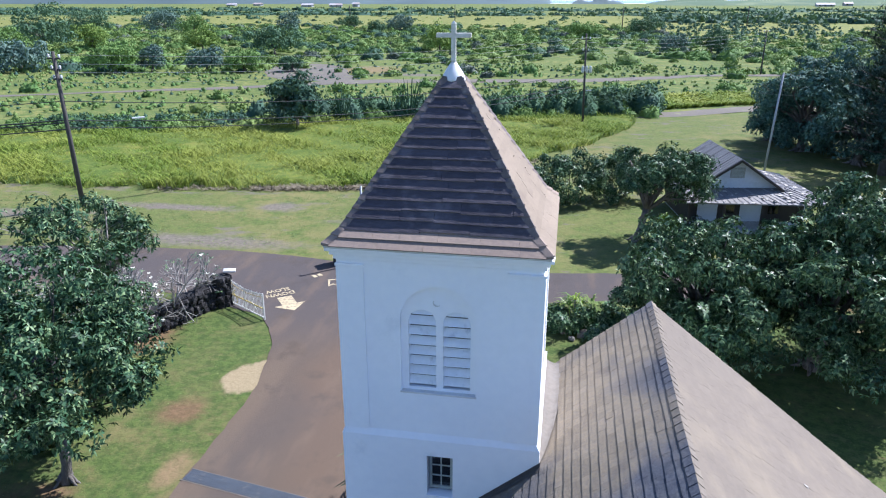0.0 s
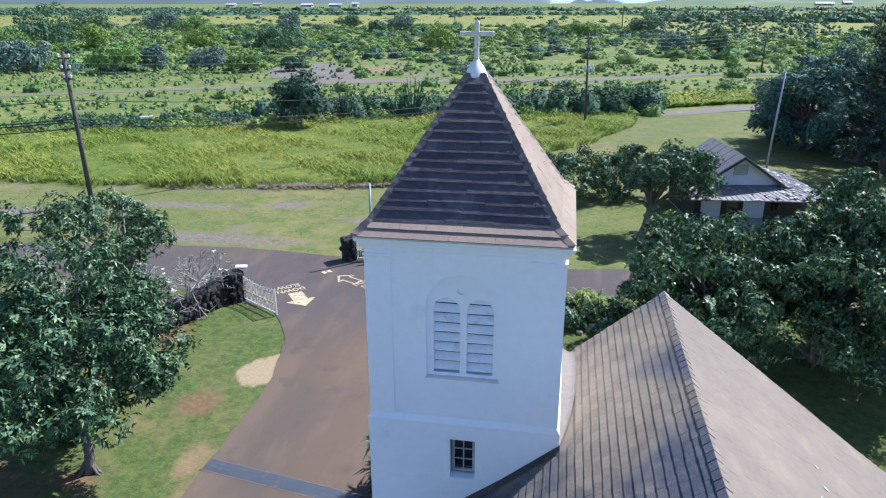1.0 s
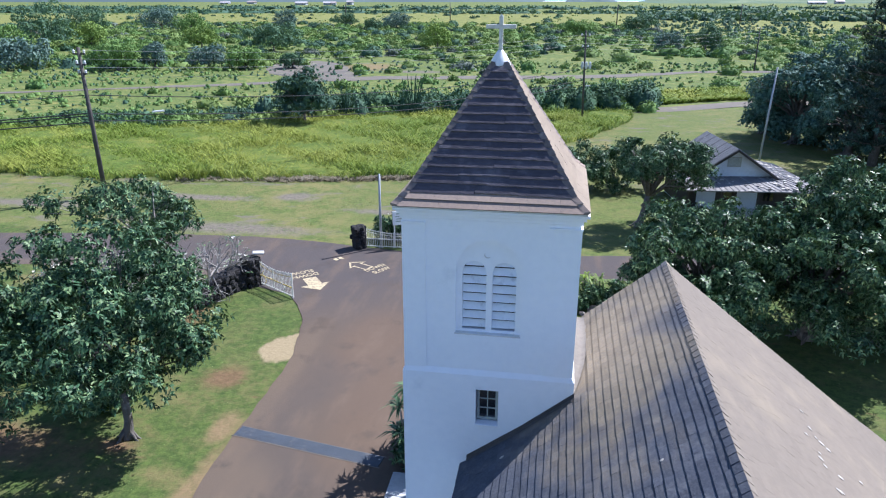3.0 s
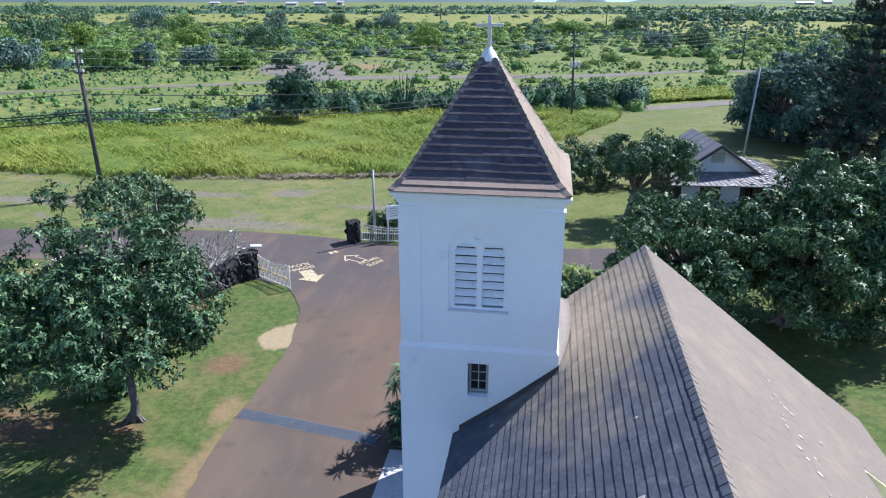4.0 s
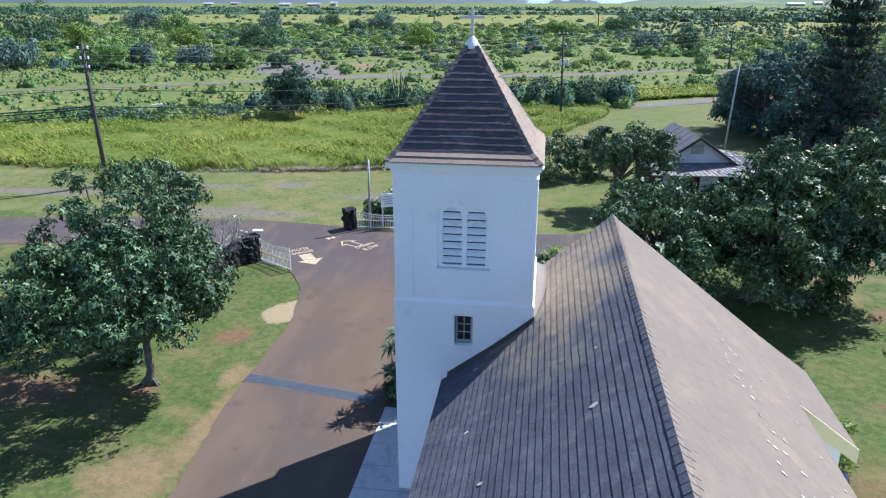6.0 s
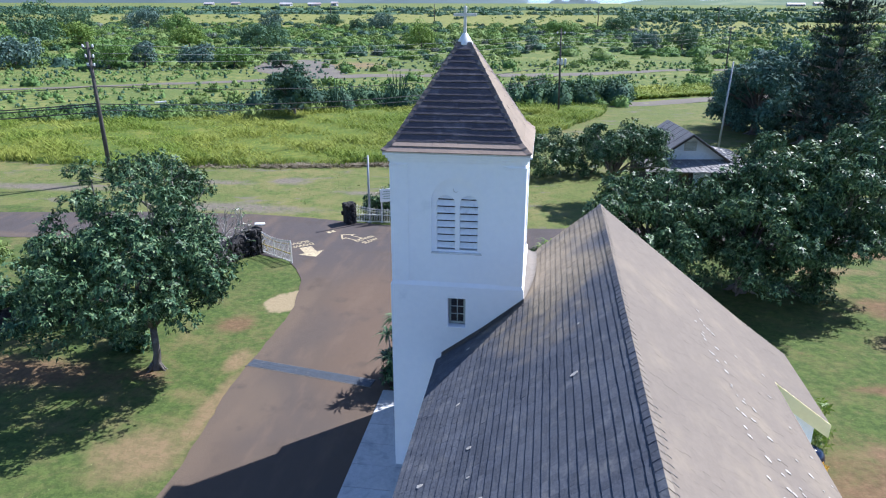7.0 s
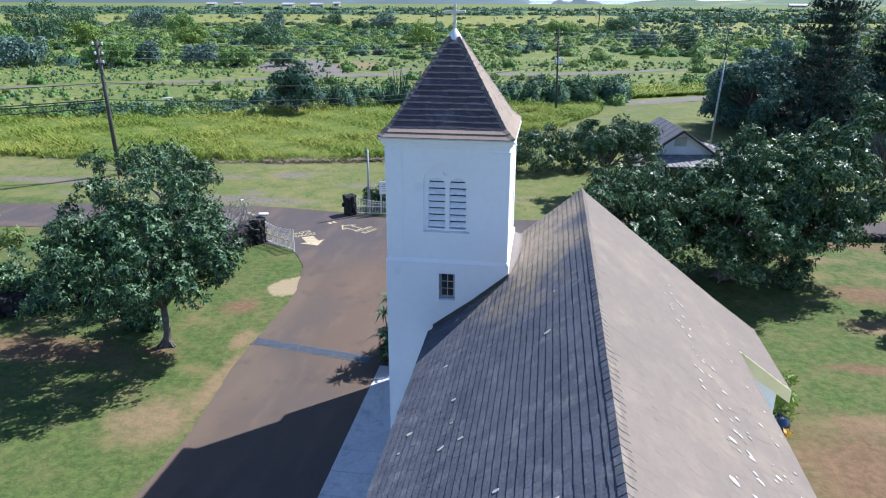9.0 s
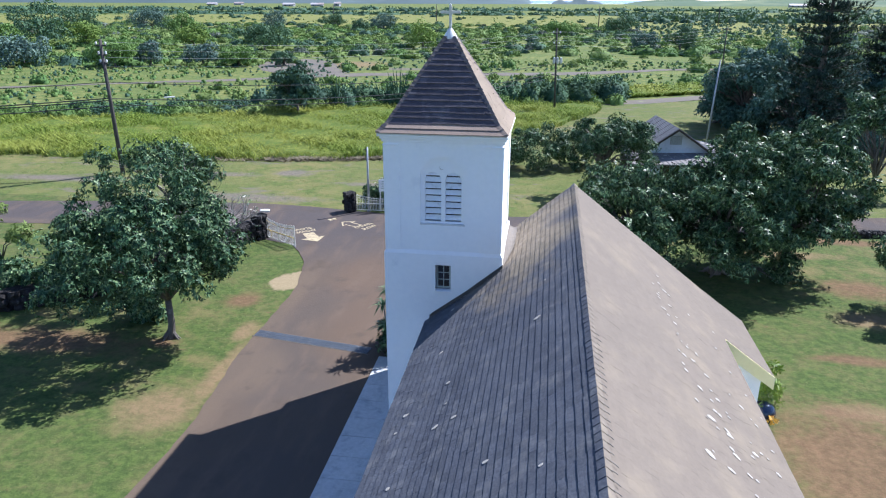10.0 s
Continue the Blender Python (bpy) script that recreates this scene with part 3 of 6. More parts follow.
def smooth_line(keys, step):
    """Values between keyed rows (first column rising), eased and slightly ragged."""
    keys = np.array(keys, float)
    t = np.arange(keys[0, 0], keys[-1, 0] + 1e-6, step)
    cols = [np.interp(t, keys[:, 0], keys[:, i]) for i in range(1, keys.shape[1])]
    k = np.array([0.06, 0.12, 0.2, 0.24, 0.2, 0.12, 0.06])
    out = []
    for c in cols:
        pad = np.concatenate([np.repeat(c[:1], 3), c, np.repeat(c[-1:], 3)])
        out.append(np.convolve(pad, k / k.sum(), "valid"))
    return t, out


# ---- ground, road, distance ----
def sheet(name, x0, x1, y0, y1, z, mat, nx, ny, label, category, wave=0.0):
    xs, ys = np.linspace(x0, x1, nx), np.linspace(y0, y1, ny)
    q = [(x, y, z + wave * noise.noise((x * 0.13, y * 0.13, 3.0))) for y in ys for x in xs]
    f = [(j * nx + i, j * nx + i + 1, (j + 1) * nx + i + 1, (j + 1) * nx + i) for j in range(ny - 1) for i in range(nx - 1)]
    return tagged(part(name, q, f, mat), label, category, kind="structure")


sheet("ground", -4200, 4200, -1500, 1900, -0.06, "plain", 15, 15, "flat open plain of rough green and yellow grass", "ground")
sheet("lawn", -75, 75, -70, 27.0, 0.0, "lawn", 60, 50, "mown green churchyard lawn with dry and bare spots", "lawn")
sheet("verge", -120, 75, 26.0, 62.0, -0.012, "verge", 60, 30, "yellow-green roadside grass with bare dusty patches", "verge")
sheet("meadow", 1.0, 90, 60.0, 92.0, -0.02, "verge", 30, 14, "short grass beside a farm track", "meadow")


def ribbon(name, keys, step, z, mat, along, label, category, ragged=0.08, kind="structure"):
    """A flat strip between two edges; along: which axis the keys run on."""
    t, (a, b) = smooth_line(keys, step)
    q, f = [], []
    for i, (u, p, r) in enumerate(zip(t, a, b)):
        p += ragged * (noise.noise((u * 0.9, p, 1.7)) + 0.6 * noise.noise((u * 3.1, p, 8.7)))
        r += ragged * (noise.noise((u * 0.9, r, 5.7)) + 0.6 * noise.noise((u * 3.1, r, 2.7)))
        q += [(u, p, z), (u, r, z)] if along == "x" else [(p, u, z), (r, u, z)]
        if i:
            k = 2 * i
            f.append((k - 2, k, k + 1, k - 1) if along == "x" else (k - 2, k - 1, k + 1, k))
    return tagged(part(name, q, f, mat), label, category, kind=kind)


ribbon("road", [(-120, 12.0, 17.0), (-60, 17.0, 22.3), (-37, 19.6, 25.0), (-24, 20.6, 27.0), (-16, 20.4, 27.5), (-11, 18.6, 27.0), (-7, 18.0, 26.3), (-3, 19.5, 26.2),
                (4, 22.6, 27.0), (10, 24.0, 28.0), (20, 25.6, 29.4), (32, 27.0, 31.0), (75, 30, 35)], 0.5, 0.022, "asphalt", "x",
       "worn brown-grey asphalt road past the churchyard gate", "road")
ribbon("driveway", [(-40, -8.5, -1.2), (-12, -8.0, -1.2), (-6, -7.55, -1.2), (-3, -7.3, -1.2), (1.3, -7.6, -1.2), (4, -7.95, -1.0), (7, -7.95, 1.5), (9.7, -7.9, 2.4),
                    (12.4, -8.1, 2.6), (15.8, -8.9, 2.8), (17.6, -10.0, 3.0), (19.0, -11.2, 3.6), (20.0, -11.8, 3.9)], 0.4, 0.03, "asphalt", "y",
       "brown-grey asphalt driveway curving past the church tower", "driveway")
ribbon("track", [(11, 86.0, 90.0), (19, 87.5, 92.0), (28, 94.0, 99.0), (45, 101, 106), (90, 112, 118)], 2.0, 0.0, "earth", "x", "bare earth farm track beside the field", "track", 0.5)
ribbon("dirt_road", [(-190, 66, 68), (-91, 89.5, 92.0), (-72, 101, 104.0), (-57, 106, 110), (-47, 113, 119), (-36, 120, 127), (-23, 123, 129), (-3, 126, 132), (13, 130, 136), (30, 143, 147), (80, 151, 155)], 3.0, -0.01,
       "earth", "x", "pale dirt road across the plain", "dirt road", 1.2)
ribbon("dirt_turnout", [(-66, 150, 152), (-60, 128, 160), (-52, 124, 158), (-44, 121, 140), (-38, 122, 126)], 2.0, -0.03, "earth", "x", "grey bare earth beside the dirt road", "bare earth", 1.5)
ribbon("gold_field", [(-520, 190, 560), (-260, 265, 640), (-200, 330, 640), (-120, 350, 700), (-60, 360, 720), (20, 330, 700), (90, 285, 680), (240, 270, 700), (520, 300, 640)], 10.0, 0.0,
       "gold_field", "x", "broad field of golden ripe grass", "field", 8.0)
ribbon("gold_clearing", [(40, 262, 290), (56, 258, 400), (84, 258, 455), (118, 300, 455), (160, 400, 455)], 4.0, -0.02, "gold_field", "x", "patch of golden grass among bushes", "field", 6.0)
ribbon("pond", [(-420, 340, 390), (-330, 300, 345), (-250, 318, 338), (-200, 326, 336)], 5.0, 0.04, "sea", "x", "strip of pale still water in the fields", "pond", 2.0)
tagged(part("sea", [(-3000, 2000, 0), (3000, 2000, 0), (4200, 4400, 0), (-4200, 4400, 0)], [(0, 1, 2, 3)], "sea"), "pale sea beyond the plain", "sea", kind="structure")


def hill(x0, x1, y, height, seed, mat, label, depth=420):
    nx, ny = 60, 8
    q, f = [], []
    for j in range(ny):
        for i in range(nx):
            u, v = i / (nx - 1), j / (ny - 1)
            n = 0.6 + 0.8 * noise.fractal((u * 4 + seed, v * 1.5, seed), 1.0, 2.0, 4)
            z = height * max(0.0, math.sin(math.pi * u)) ** 0.6 * math.sin(math.pi * 0.5 * v) * max(0.15, n) - 0.5
            q.append((x0 + (x1 - x0) * u, y + depth * v, z))
    for j in range(ny - 1):
        for i in range(nx - 1):
            k = j * nx + i
            f.append((k, k + 1, k + nx + 1, k + nx))
    return tagged(part("hill", q, f, mat, smooth=True), label, "hill", kind="structure")


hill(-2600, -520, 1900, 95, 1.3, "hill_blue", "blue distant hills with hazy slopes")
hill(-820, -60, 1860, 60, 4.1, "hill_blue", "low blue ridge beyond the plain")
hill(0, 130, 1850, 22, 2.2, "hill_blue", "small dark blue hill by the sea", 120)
hill(180, 1900, 1500, 60, 6.4, "hill_green", "long green grassy slope rising from the plain")

# concrete walk beside the nave
walk_slab = Shape().box(-1.55, 2.2, -0.6, 0.6, 0.0, 0.07, bevel=0.012)
walkway = thing("walkway", (0, 0, 0), "grey concrete walk along the church wall", "walkway", kind="structure")
first = walk_slab.make("slab", "concrete", walkway)
first.matrix_basis = Matrix.Translation((0, 4.0, 0))
for k in range(1, 22):
    again(first, Matrix.Translation((0, 4.0 - 1.215 * k, 0.002 * (k % 3))), walkway)

# ---- church ----
church = thing("church", (0, 0, 0), "white plastered church with a square louvred bell tower and shingle roofs", "church")
UX0, UX1, UY0, UY1 = 0.02, 4.03, 0.0, 3.9
LX0, LX1, LY0, LY1 = -0.03, 4.11, -0.06, 4.25
LEDGE = 6.90


def rim(s, x0, x1, y0, y1, out, z0, z1):
    """A square band round the tower that stands out by out."""
    s.box(x0 - out, x1 + out, y0 - out, y1 + out, z0, z1, bevel=0.012)


def pierced(name, x0, x1, z0, z1, hx0, hx1, hz0, hz1, y0, y1, mat):
    """A wall in one piece with a square opening through it."""
    v = []
    for y in (y0, y1):
        v += [(x0, y, z0), (x1, y, z0), (x1, y, z1), (x0, y, z1), (hx0, y, hz0), (hx1, y, hz0), (hx1, y, hz1), (hx0, y, hz1)]
    f = []
    for i in range(4):
        k = (i + 1) % 4
        f += [(i, k, 4 + k, 4 + i), (8 + k, 8 + i, 12 + i, 12 + k), (k, i, 8 + i, 8 + k), (4 + i, 4 + k, 12 + k, 12 + i)]
    return part(name, v, f, mat, church)


pierced("tower_base", LX0, LX1, 0, LEDGE - 0.12, 1.78, 2.33, 5.48, 6.45, LY0, LY0 + 0.4, "plaster")
for x0, x1, y0, y1 in ((LX0, LX0 + 0.4, LY0 + 0.4, LY1), (LX1 - 0.4, LX1, LY0 + 0.4, LY1), (LX0 + 0.4, LX1 - 0.4, LY1 - 0.4, LY1)):
    Shape().box(x0, x1, y0, y1, 0, LEDGE - 0.12).make("tower_base", "plaster", church)
# sloping weathering between the two stages
a, b = LEDGE - 0.12, LEDGE + 0.06
v = [(LX0, LY0, a), (LX1, LY0, a), (LX1, LY1, a), (LX0, LY1, a), (LX0, LY0, a + 0.05), (LX1, LY0, a + 0.05), (LX1, LY1, a + 0.05), (LX0, LY1, a + 0.05),
     (UX0, UY0, b), (UX1, UY0, b), (UX1, UY1, b), (UX0, UY1, b)]
part("ledge", v, [(0, 1, 5, 4), (1, 2, 6, 5), (2, 3, 7, 6), (3, 0, 4, 7), (4, 5, 9, 8), (5, 6, 10, 9), (6, 7, 11, 10), (7, 4, 8, 11)], "plaster", church)

AX0, AX1, AB, AT = 1.26, 2.78, 7.93, 10.27
SPR = AT - (AX1 - AX0) / 2
pierced("tower_wall", UX0, UX1, LEDGE, 11.0, AX0, AX1, AB, AT, UY0, UY0 + 0.35, "plaster")
Shape().arch(AX0, AX1, SPR, AT, UY0 - 0.0008, UY0 + 0.3, 18).make("arch", "plaster", church)
for x0, x1, y0, y1 in ((UX0, UX0 + 0.35, UY0 + 0.35, UY1), (UX1 - 0.35, UX1, UY0 + 0.35, UY1), (UX0 + 0.35, UX1 - 0.35, UY1 - 0.35, UY1)):
    Shape().box(x0, x1, y0, y1, LEDGE, 11.0).make("tower_wall", "plaster", church)

# louvred window in a shallow arched recess
win = new("louver_window")
win.parent = church
win["label"] = "paired arched louvre openings in white plaster"
PY = 0.1
OPEN = ((1.405, 1.965), (2.105, 2.655))
pan = Shape()
pan.box(AX0, OPEN[0][0], PY, 0.3, AB, 9.45).box(OPEN[0][1], OPEN[1][0], PY, 0.3, AB, 9.45).box(OPEN[1][1], AX1, PY, 0.3, AB, 9.45)
pan.box(OPEN[0][0], OPEN[0][1], PY, 0.3, AB, 8.0).box(OPEN[1][0], OPEN[1][1], PY, 0.3, AB, 8.0)
for x0, x1 in OPEN:
    pan.arch(x0, x1, 9.45, 9.80, PY, 0.3, 12)
pan.box(AX0, OPEN[0][0], PY, 0.3, 9.45, 9.80).box(OPEN[0][1], OPEN[1][0], PY, 0.3, 9.45, 9.80).box(OPEN[1][1], AX1, PY, 0.3, 9.45, 9.80)
pan.box(AX0, AX1, PY, 0.298, 9.80, AT - 0.002)
pan.make("panel", "plaster", win)
Shape().box(AX0 - 0.02, AX1 + 0.02, -0.012, PY + 0.02, AB - 0.04, AB + 0.004, bevel=0.008).make("sill", "plaster_sill", win)
# Near-black sheet paints the inner shade seen between the slats.
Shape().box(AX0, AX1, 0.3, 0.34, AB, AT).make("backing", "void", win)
slat = None
for x0, x1 in OPEN:
    for k in range(8):
        z = 8.03 + 0.2225 * k
        w = x1 - x0
        if k == 7:
            w *= 0.72
        if slat is None:
            slat = Shape().box(-0.28, 0.28, -0.014, 0.014, -0.092, 0.092, bevel=0.004).make("slat", "louver", win)
            o = slat
        else:
            o = again(slat, Matrix.Identity(4), win)
        o.matrix_basis = pose((x0 + x1) / 2, 0.18, z + 0.10, -34) @ Matrix.Diagonal((w / 0.56, 1, 1, 1))
cres = [(1.99 + 0.075 * math.cos(t), PY - 0.008, 9.90 + 0.075 * math.sin(t)) for t in np.linspace(2.6, 5.6, 9)]
Shape().tube(cres, [0.004, 0.01, 0.014, 0.016, 0.017, 0.016, 0.014, 0.01, 0.004], 6).make("crescent", "plaster_sill", win, "small raised plaster crescent")

# corner pilasters of the belfry with thin caps
for x0, x1, y0, y1, side in ((UX0 - 0.004, 0.56, -0.035, 0.0, 0), (3.36, UX1 + 0.03, -0.035, 0.0, 0), (UX1, UX1 + 0.03, 0.0, 0.55, 1), (UX1, UX1 + 0.03, 3.35, 3.9, 1)):
    pil = Shape().box(x0, x1, y0, y1, LEDGE + 0.06, 10.60, bevel=0.008).make("pilaster", "plaster", church)
    if side:
        Shape().box(x0, x1 + 0.02, y0 - 0.01, y1 + 0.01, 10.60, 10.66, bevel=0.008).make("cap", "plaster", pil)
    else:
        Shape().box(x0 - 0.012, x1 + 0.012, y0 - 0.025, y1, 10.60, 10.66, bevel=0.008).make("cap", "plaster", pil)
for out, z0, z1 in ((0.045, 10.74, 10.84), (0.10, 10.84, 10.93), (0.17, 10.93, 11.0)):
    cor = Shape()
    rim(cor, UX0, UX1, UY0, UY1, out, z0, z1)
    cor.make("cornice", "plaster", church)
EC, EH = (2.0, 1.95), 2.15
Shape().box(EC[0] - EH, EC[0] + EH, EC[1] - EH, EC[1] + EH, 11.0, 11.045, bevel=0.008).make("eaves_board", "plaster_sill", church)

# small six-pane window in the tower base
sw = new("tower_window")
sw.parent = church
sw["label"] = "small six-pane window with grey frame"
fr = Shape()
X0, X1, Z0, Z1, WY = 1.80, 2.31, 5.52, 6.43, 0.12
for x0, x1, z0, z1 in ((X0, X0 + 0.06, Z0, Z1), (X1 - 0.06, X1, Z0, Z1), (X0 + 0.06, X1 - 0.06, Z0, Z0 + 0.07), (X0 + 0.06, X1 - 0.06, Z1 - 0.06, Z1),
                       ((X0 + X1) / 2 - 0.014, (X0 + X1) / 2 + 0.014, Z0 + 0.07, Z1 - 0.06)):
    fr.box(x0, x1, WY, WY + 0.05, z0, z1, bevel=0.005)
for k in (1, 2):
    z = Z0 + 0.07 + (Z1 - Z0 - 0.13) * k / 3
    fr.box(X0 + 0.06, (X0 + X1) / 2 - 0.014, WY + 0.003, WY + 0.047, z - 0.013, z + 0.013)
    fr.box((X0 + X1) / 2 + 0.014, X1 - 0.06, WY + 0.003, WY + 0.047, z - 0.013, z + 0.013)
fr.make("window_frame", "window_frame", sw)
for i in range(2):
    for k in range(3):
        xa = X0 + 0.06 + i * ((X1 - X0) / 2 - 0.046)
        za = Z0 + 0.07 + (Z1 - Z0 - 0.13) * k / 3
        Shape().box(xa, xa + (X1 - X0) / 2 - 0.074, WY + 0.02, WY + 0.028, za + 0.013, za + 0.25).make("pane", "glass", sw)
Shape().box(1.76, 2.35, -0.10, WY, 5.44, 5.485, bevel=0.008).make("window_sill", "plaster", sw)
Shape().box(1.70, 2.40, 0.36, 0.40, 5.3, 6.6).make("backing", "void", sw)

# nave: ridge, slopes and walls
RX, RZ, YF, YB = 6.55, 8.50, 4.12, -25.0
KN, S1, S2 = 3.65, 0.844, 0.76


EAVE, EXT, S1R, S3R = 5.08, 6.9, 0.783, 0.735


def roof_z(d, sign=-1):
    """Height of the roof at d from the ridge; the tower side flattens towards the eaves."""
    if sign > 0:
        return RZ - S1R * min(d, EAVE) - S3R * max(0.0, d - EAVE)
    return RZ - S1 * d if d < KN else RZ - S1 * KN - S2 * (d - KN)


nave = Shape()
HW = 4.62
nave.box(RX - HW, RX - HW + 0.45, YB + 0.3, LY0, 0, roof_z(HW) - 0.12)
nave.box(RX + HW - 0.45, RX + HW, YB + 0.3, 3.9, 0, roof_z(HW, 1) - 0.12)
for y0, y1 in ((YB + 0.3, YB + 0.7), (3.5, 3.9)):
    poly = [(RX - HW + 0.45, 0), (RX + HW - 0.45, 0), (RX + HW - 0.45, roof_z(HW - 0.45) - 0.14), (RX, RZ - 0.14), (RX - HW + 0.45, roof_z(HW - 0.45) - 0.14)]
    if y1 == 3.9:
        poly = [(LX1, 0), (RX + HW - 0.45, 0), (RX + HW - 0.45, roof_z(HW - 0.45) - 0.14), (RX, RZ - 0.14), (LX1, roof_z(RX - LX1) - 0.14)]
    n = len(poly)
    nave.add([(x, y0, z) for x, z in poly] + [(x, y1, z) for x, z in poly],
             [tuple(range(n)), tuple(range(2 * n - 1, n - 1, -1))] + [(i, n + i, n + (i + 1) % n, (i + 1) % n) for i in range(n)])
nave.make("nave_wall", "plaster", church)

# roof deck under the shingles
def deck(sign, d0, d1, y0, y1, name, mat="shingle", lift=-0.035):
    q, f = [], []
    ds = sorted({d0, d1, *([KN] if d0 < KN < d1 else [])})
    for d in ds:
        x, z = RX + sign * d, roof_z(d, sign) + lift
        q += [(x, y0, z), (x, y1, z), (x, y0, z - 0.09), (x, y1, z - 0.09)]
    for i in range(len(ds) - 1):
        k = 4 * i
        f += [(k, k + 1, k + 5, k + 4), (k + 2, k + 6, k + 7, k + 3), (k, k + 4, k + 6, k + 2), (k + 1, k + 3, k + 7, k + 5)]
    k = 4 * (len(ds) - 1)
    f += [(k, k + 1, k + 3, k + 2), (0, 2, 3, 1)]
    return part(name, q, f, mat, church)


nave_roof = deck(1, 0.0, EAVE, YB, YF, "nave_roof")
nave_roof["label"] = "steep grey-brown wood shingle roof with bleached patches"
left_a = deck(-1, 0.0, RX - LX1 - 0.0, LY0, YF, "roof_side", "shingle_shaded")
left_b = deck(-1, 0.0, EAVE - 0.06, YB, LY0, "roof_slope", "shingle_shaded")
left_b["label"] = "wood shingle slope beside the tower, shade in its colour"
# lower lean-to over the side porch
porch = new("side_porch")
porch.parent = church
porch["label"] = "side porch under a lower run of the shingle roof, cream gable end"
PY0, PY1 = -0.32, 4.1
q, f = [], []
for d in (EAVE - 0.02, EXT):
    x, z = RX + d, roof_z(d, 1) - 0.03
    q += [(x, PY0, z), (x, PY1, z), (x, PY0, z - 0.09), (x, PY1, z - 0.09)]
f = [(0, 1, 5, 4), (2, 6, 7, 3), (0, 4, 6, 2), (1, 3, 7, 5), (4, 5, 7, 6), (0, 2, 3, 1)]
part("porch_roof", q, f, "shingle", porch)
zw = roof_z(EXT - 0.35, 1) - 0.14
Shape().add([(RX + HW, PY0 + 0.15, 0), (RX + EXT - 0.35, PY0 + 0.15, 0), (RX + EXT - 0.35, PY0 + 0.15, zw), (RX + HW, PY0 + 0.15, roof_z(HW, 1) - 0.14),
             (RX + HW, PY0 + 0.4, 0), (RX + EXT - 0.35, PY0 + 0.4, 0), (RX + EXT - 0.35, PY0 + 0.4, zw), (RX + HW, PY0 + 0.4, roof_z(HW, 1) - 0.14)],
            [(0, 1, 2, 3), (7, 6, 5, 4), (1, 5, 6, 2), (3, 2, 6, 7), (0, 4, 5, 1), (0, 3, 7, 4)]).make("end_wall", "plaster", porch)
Shape().box(RX + EXT - 0.6, RX + EXT - 0.35, PY0 + 0.4, 3.9, 0, zw - 0.02).make("side_wall", "plaster", porch)
za, zb = roof_z(EAVE - 0.3, 1) - 0.035, roof_z(EXT, 1) - 0.035
v = [(RX + EAVE - 0.3, za - 0.55), (RX + EXT + 0.03, zb - 0.46), (RX + EXT + 0.03, zb), (RX + EAVE - 0.3, za)]
Shape().add([(x, PY0 - 0.045, z) for x, z in v] + [(x, PY0 - 0.004, z) for x, z in v],
            [(0, 1, 2, 3), (7, 6, 5, 4), (1, 5, 6, 2), (3, 2, 6, 7), (0, 4, 5, 1), (0, 3, 7, 4)]).make("bargeboard", "cream", porch, "cream painted board along the roof edge")

# plaster flare where the nave roof meets the tower
fl = Shape()
n, rows_y = 7, 11
for j in range(rows_y):
    u = j / (rows_y - 1)
    wide = 0.54 * (1 - (1 - u) ** 2.4) * (1 - 0.3 * u) + 0.02
    for k in range(n):
        t = k / (n - 1)
        x = LX1 - 0.05 + wide * t
        fl.v.append((x, LY0 + 0.02 + (3.93 - LY0) * u, roof_z(RX - x) - 0.01 + 1.1 * wide * (1 - t) ** 1.7))
        if j and k:
            i = j * n + k
            fl.f.append((i - n - 1, i - n, i, i - 1))
fl.make("flare", "cement", church, "beige-grey plaster flare against the shingles", True)
# Dark strip along the tower's back, painted where its shadow meets the roof.
fx = Shape()
for x0, x1 in ((RX - EAVE + 0.1, RX - KN), (RX - KN, LX1 + 0.02)):
    za, zb = roof_z(RX - x0), roof_z(RX - x1)
    fx.add([(x0, LY0 - 0.10, za + 0.012), (x1, LY0 - 0.10, zb + 0.012), (x1, LY0 - 0.012, zb + 0.03), (x0, LY0 - 0.012, za + 0.03), (x1, LY0 - 0.008, zb + 0.13), (x0, LY0 - 0.008, za + 0.13)],
           [(0, 1, 2, 3), (3, 2, 4, 5)])
fx.make("roof_flashing", "dark_metal", church, "dark strip painted as the tower's shadow")

# cross and its white metal cone
crs = Shape()
crs.box(1.955, 2.045, 1.915, 1.985, 14.2, 15.0, bevel=0.008).box(1.655, 2.345, 1.918, 1.982, 14.735, 14.825, bevel=0.008)
crs.add([(1.955, 1.915, 15.0), (2.045, 1.915, 15.0), (2.045, 1.985, 15.0), (1.955, 1.985, 15.0), (2.0, 1.95, 15.06)], [(0, 1, 4), (1, 2, 4), (2, 3, 4), (3, 0, 4)])
crs.make("cross", "cross", church, "weathered white wooden cross")
Shape().lathe([(0.25, 13.92), (0.24, 13.96), (0.195, 14.06), (0.135, 14.16), (0.075, 14.24), (0.055, 14.27)], (2.0, 1.95, 0), 20).make("cone", "flashing", church, "white metal cone at the apex", True)

# ---- gate, walls, road marks ----
def stone(rng, s):
    """One rough block: a box with its corners pushed about."""
    vs, fs = [], []
    for z in (-1, 0, 1):
        for i in range(6):
            t = 2 * math.pi * i / 6
            k = (0.78 if z else 1.0) * (0.8 + 0.35 * rng.random())
            vs.append((s[0] * k * math.cos(t), s[1] * k * math.sin(t), s[2] * z * (0.8 + 0.25 * rng.random())))
    for r in range(2):
        for i in range(6):
            j = (i + 1) % 6
            fs.append((r * 6 + i, r * 6 + j, r * 6 + 6 + j, r * 6 + 6 + i))
    fs += [(5, 4, 3, 2, 1, 0), (12, 13, 14, 15, 16, 17)]
    return vs, fs


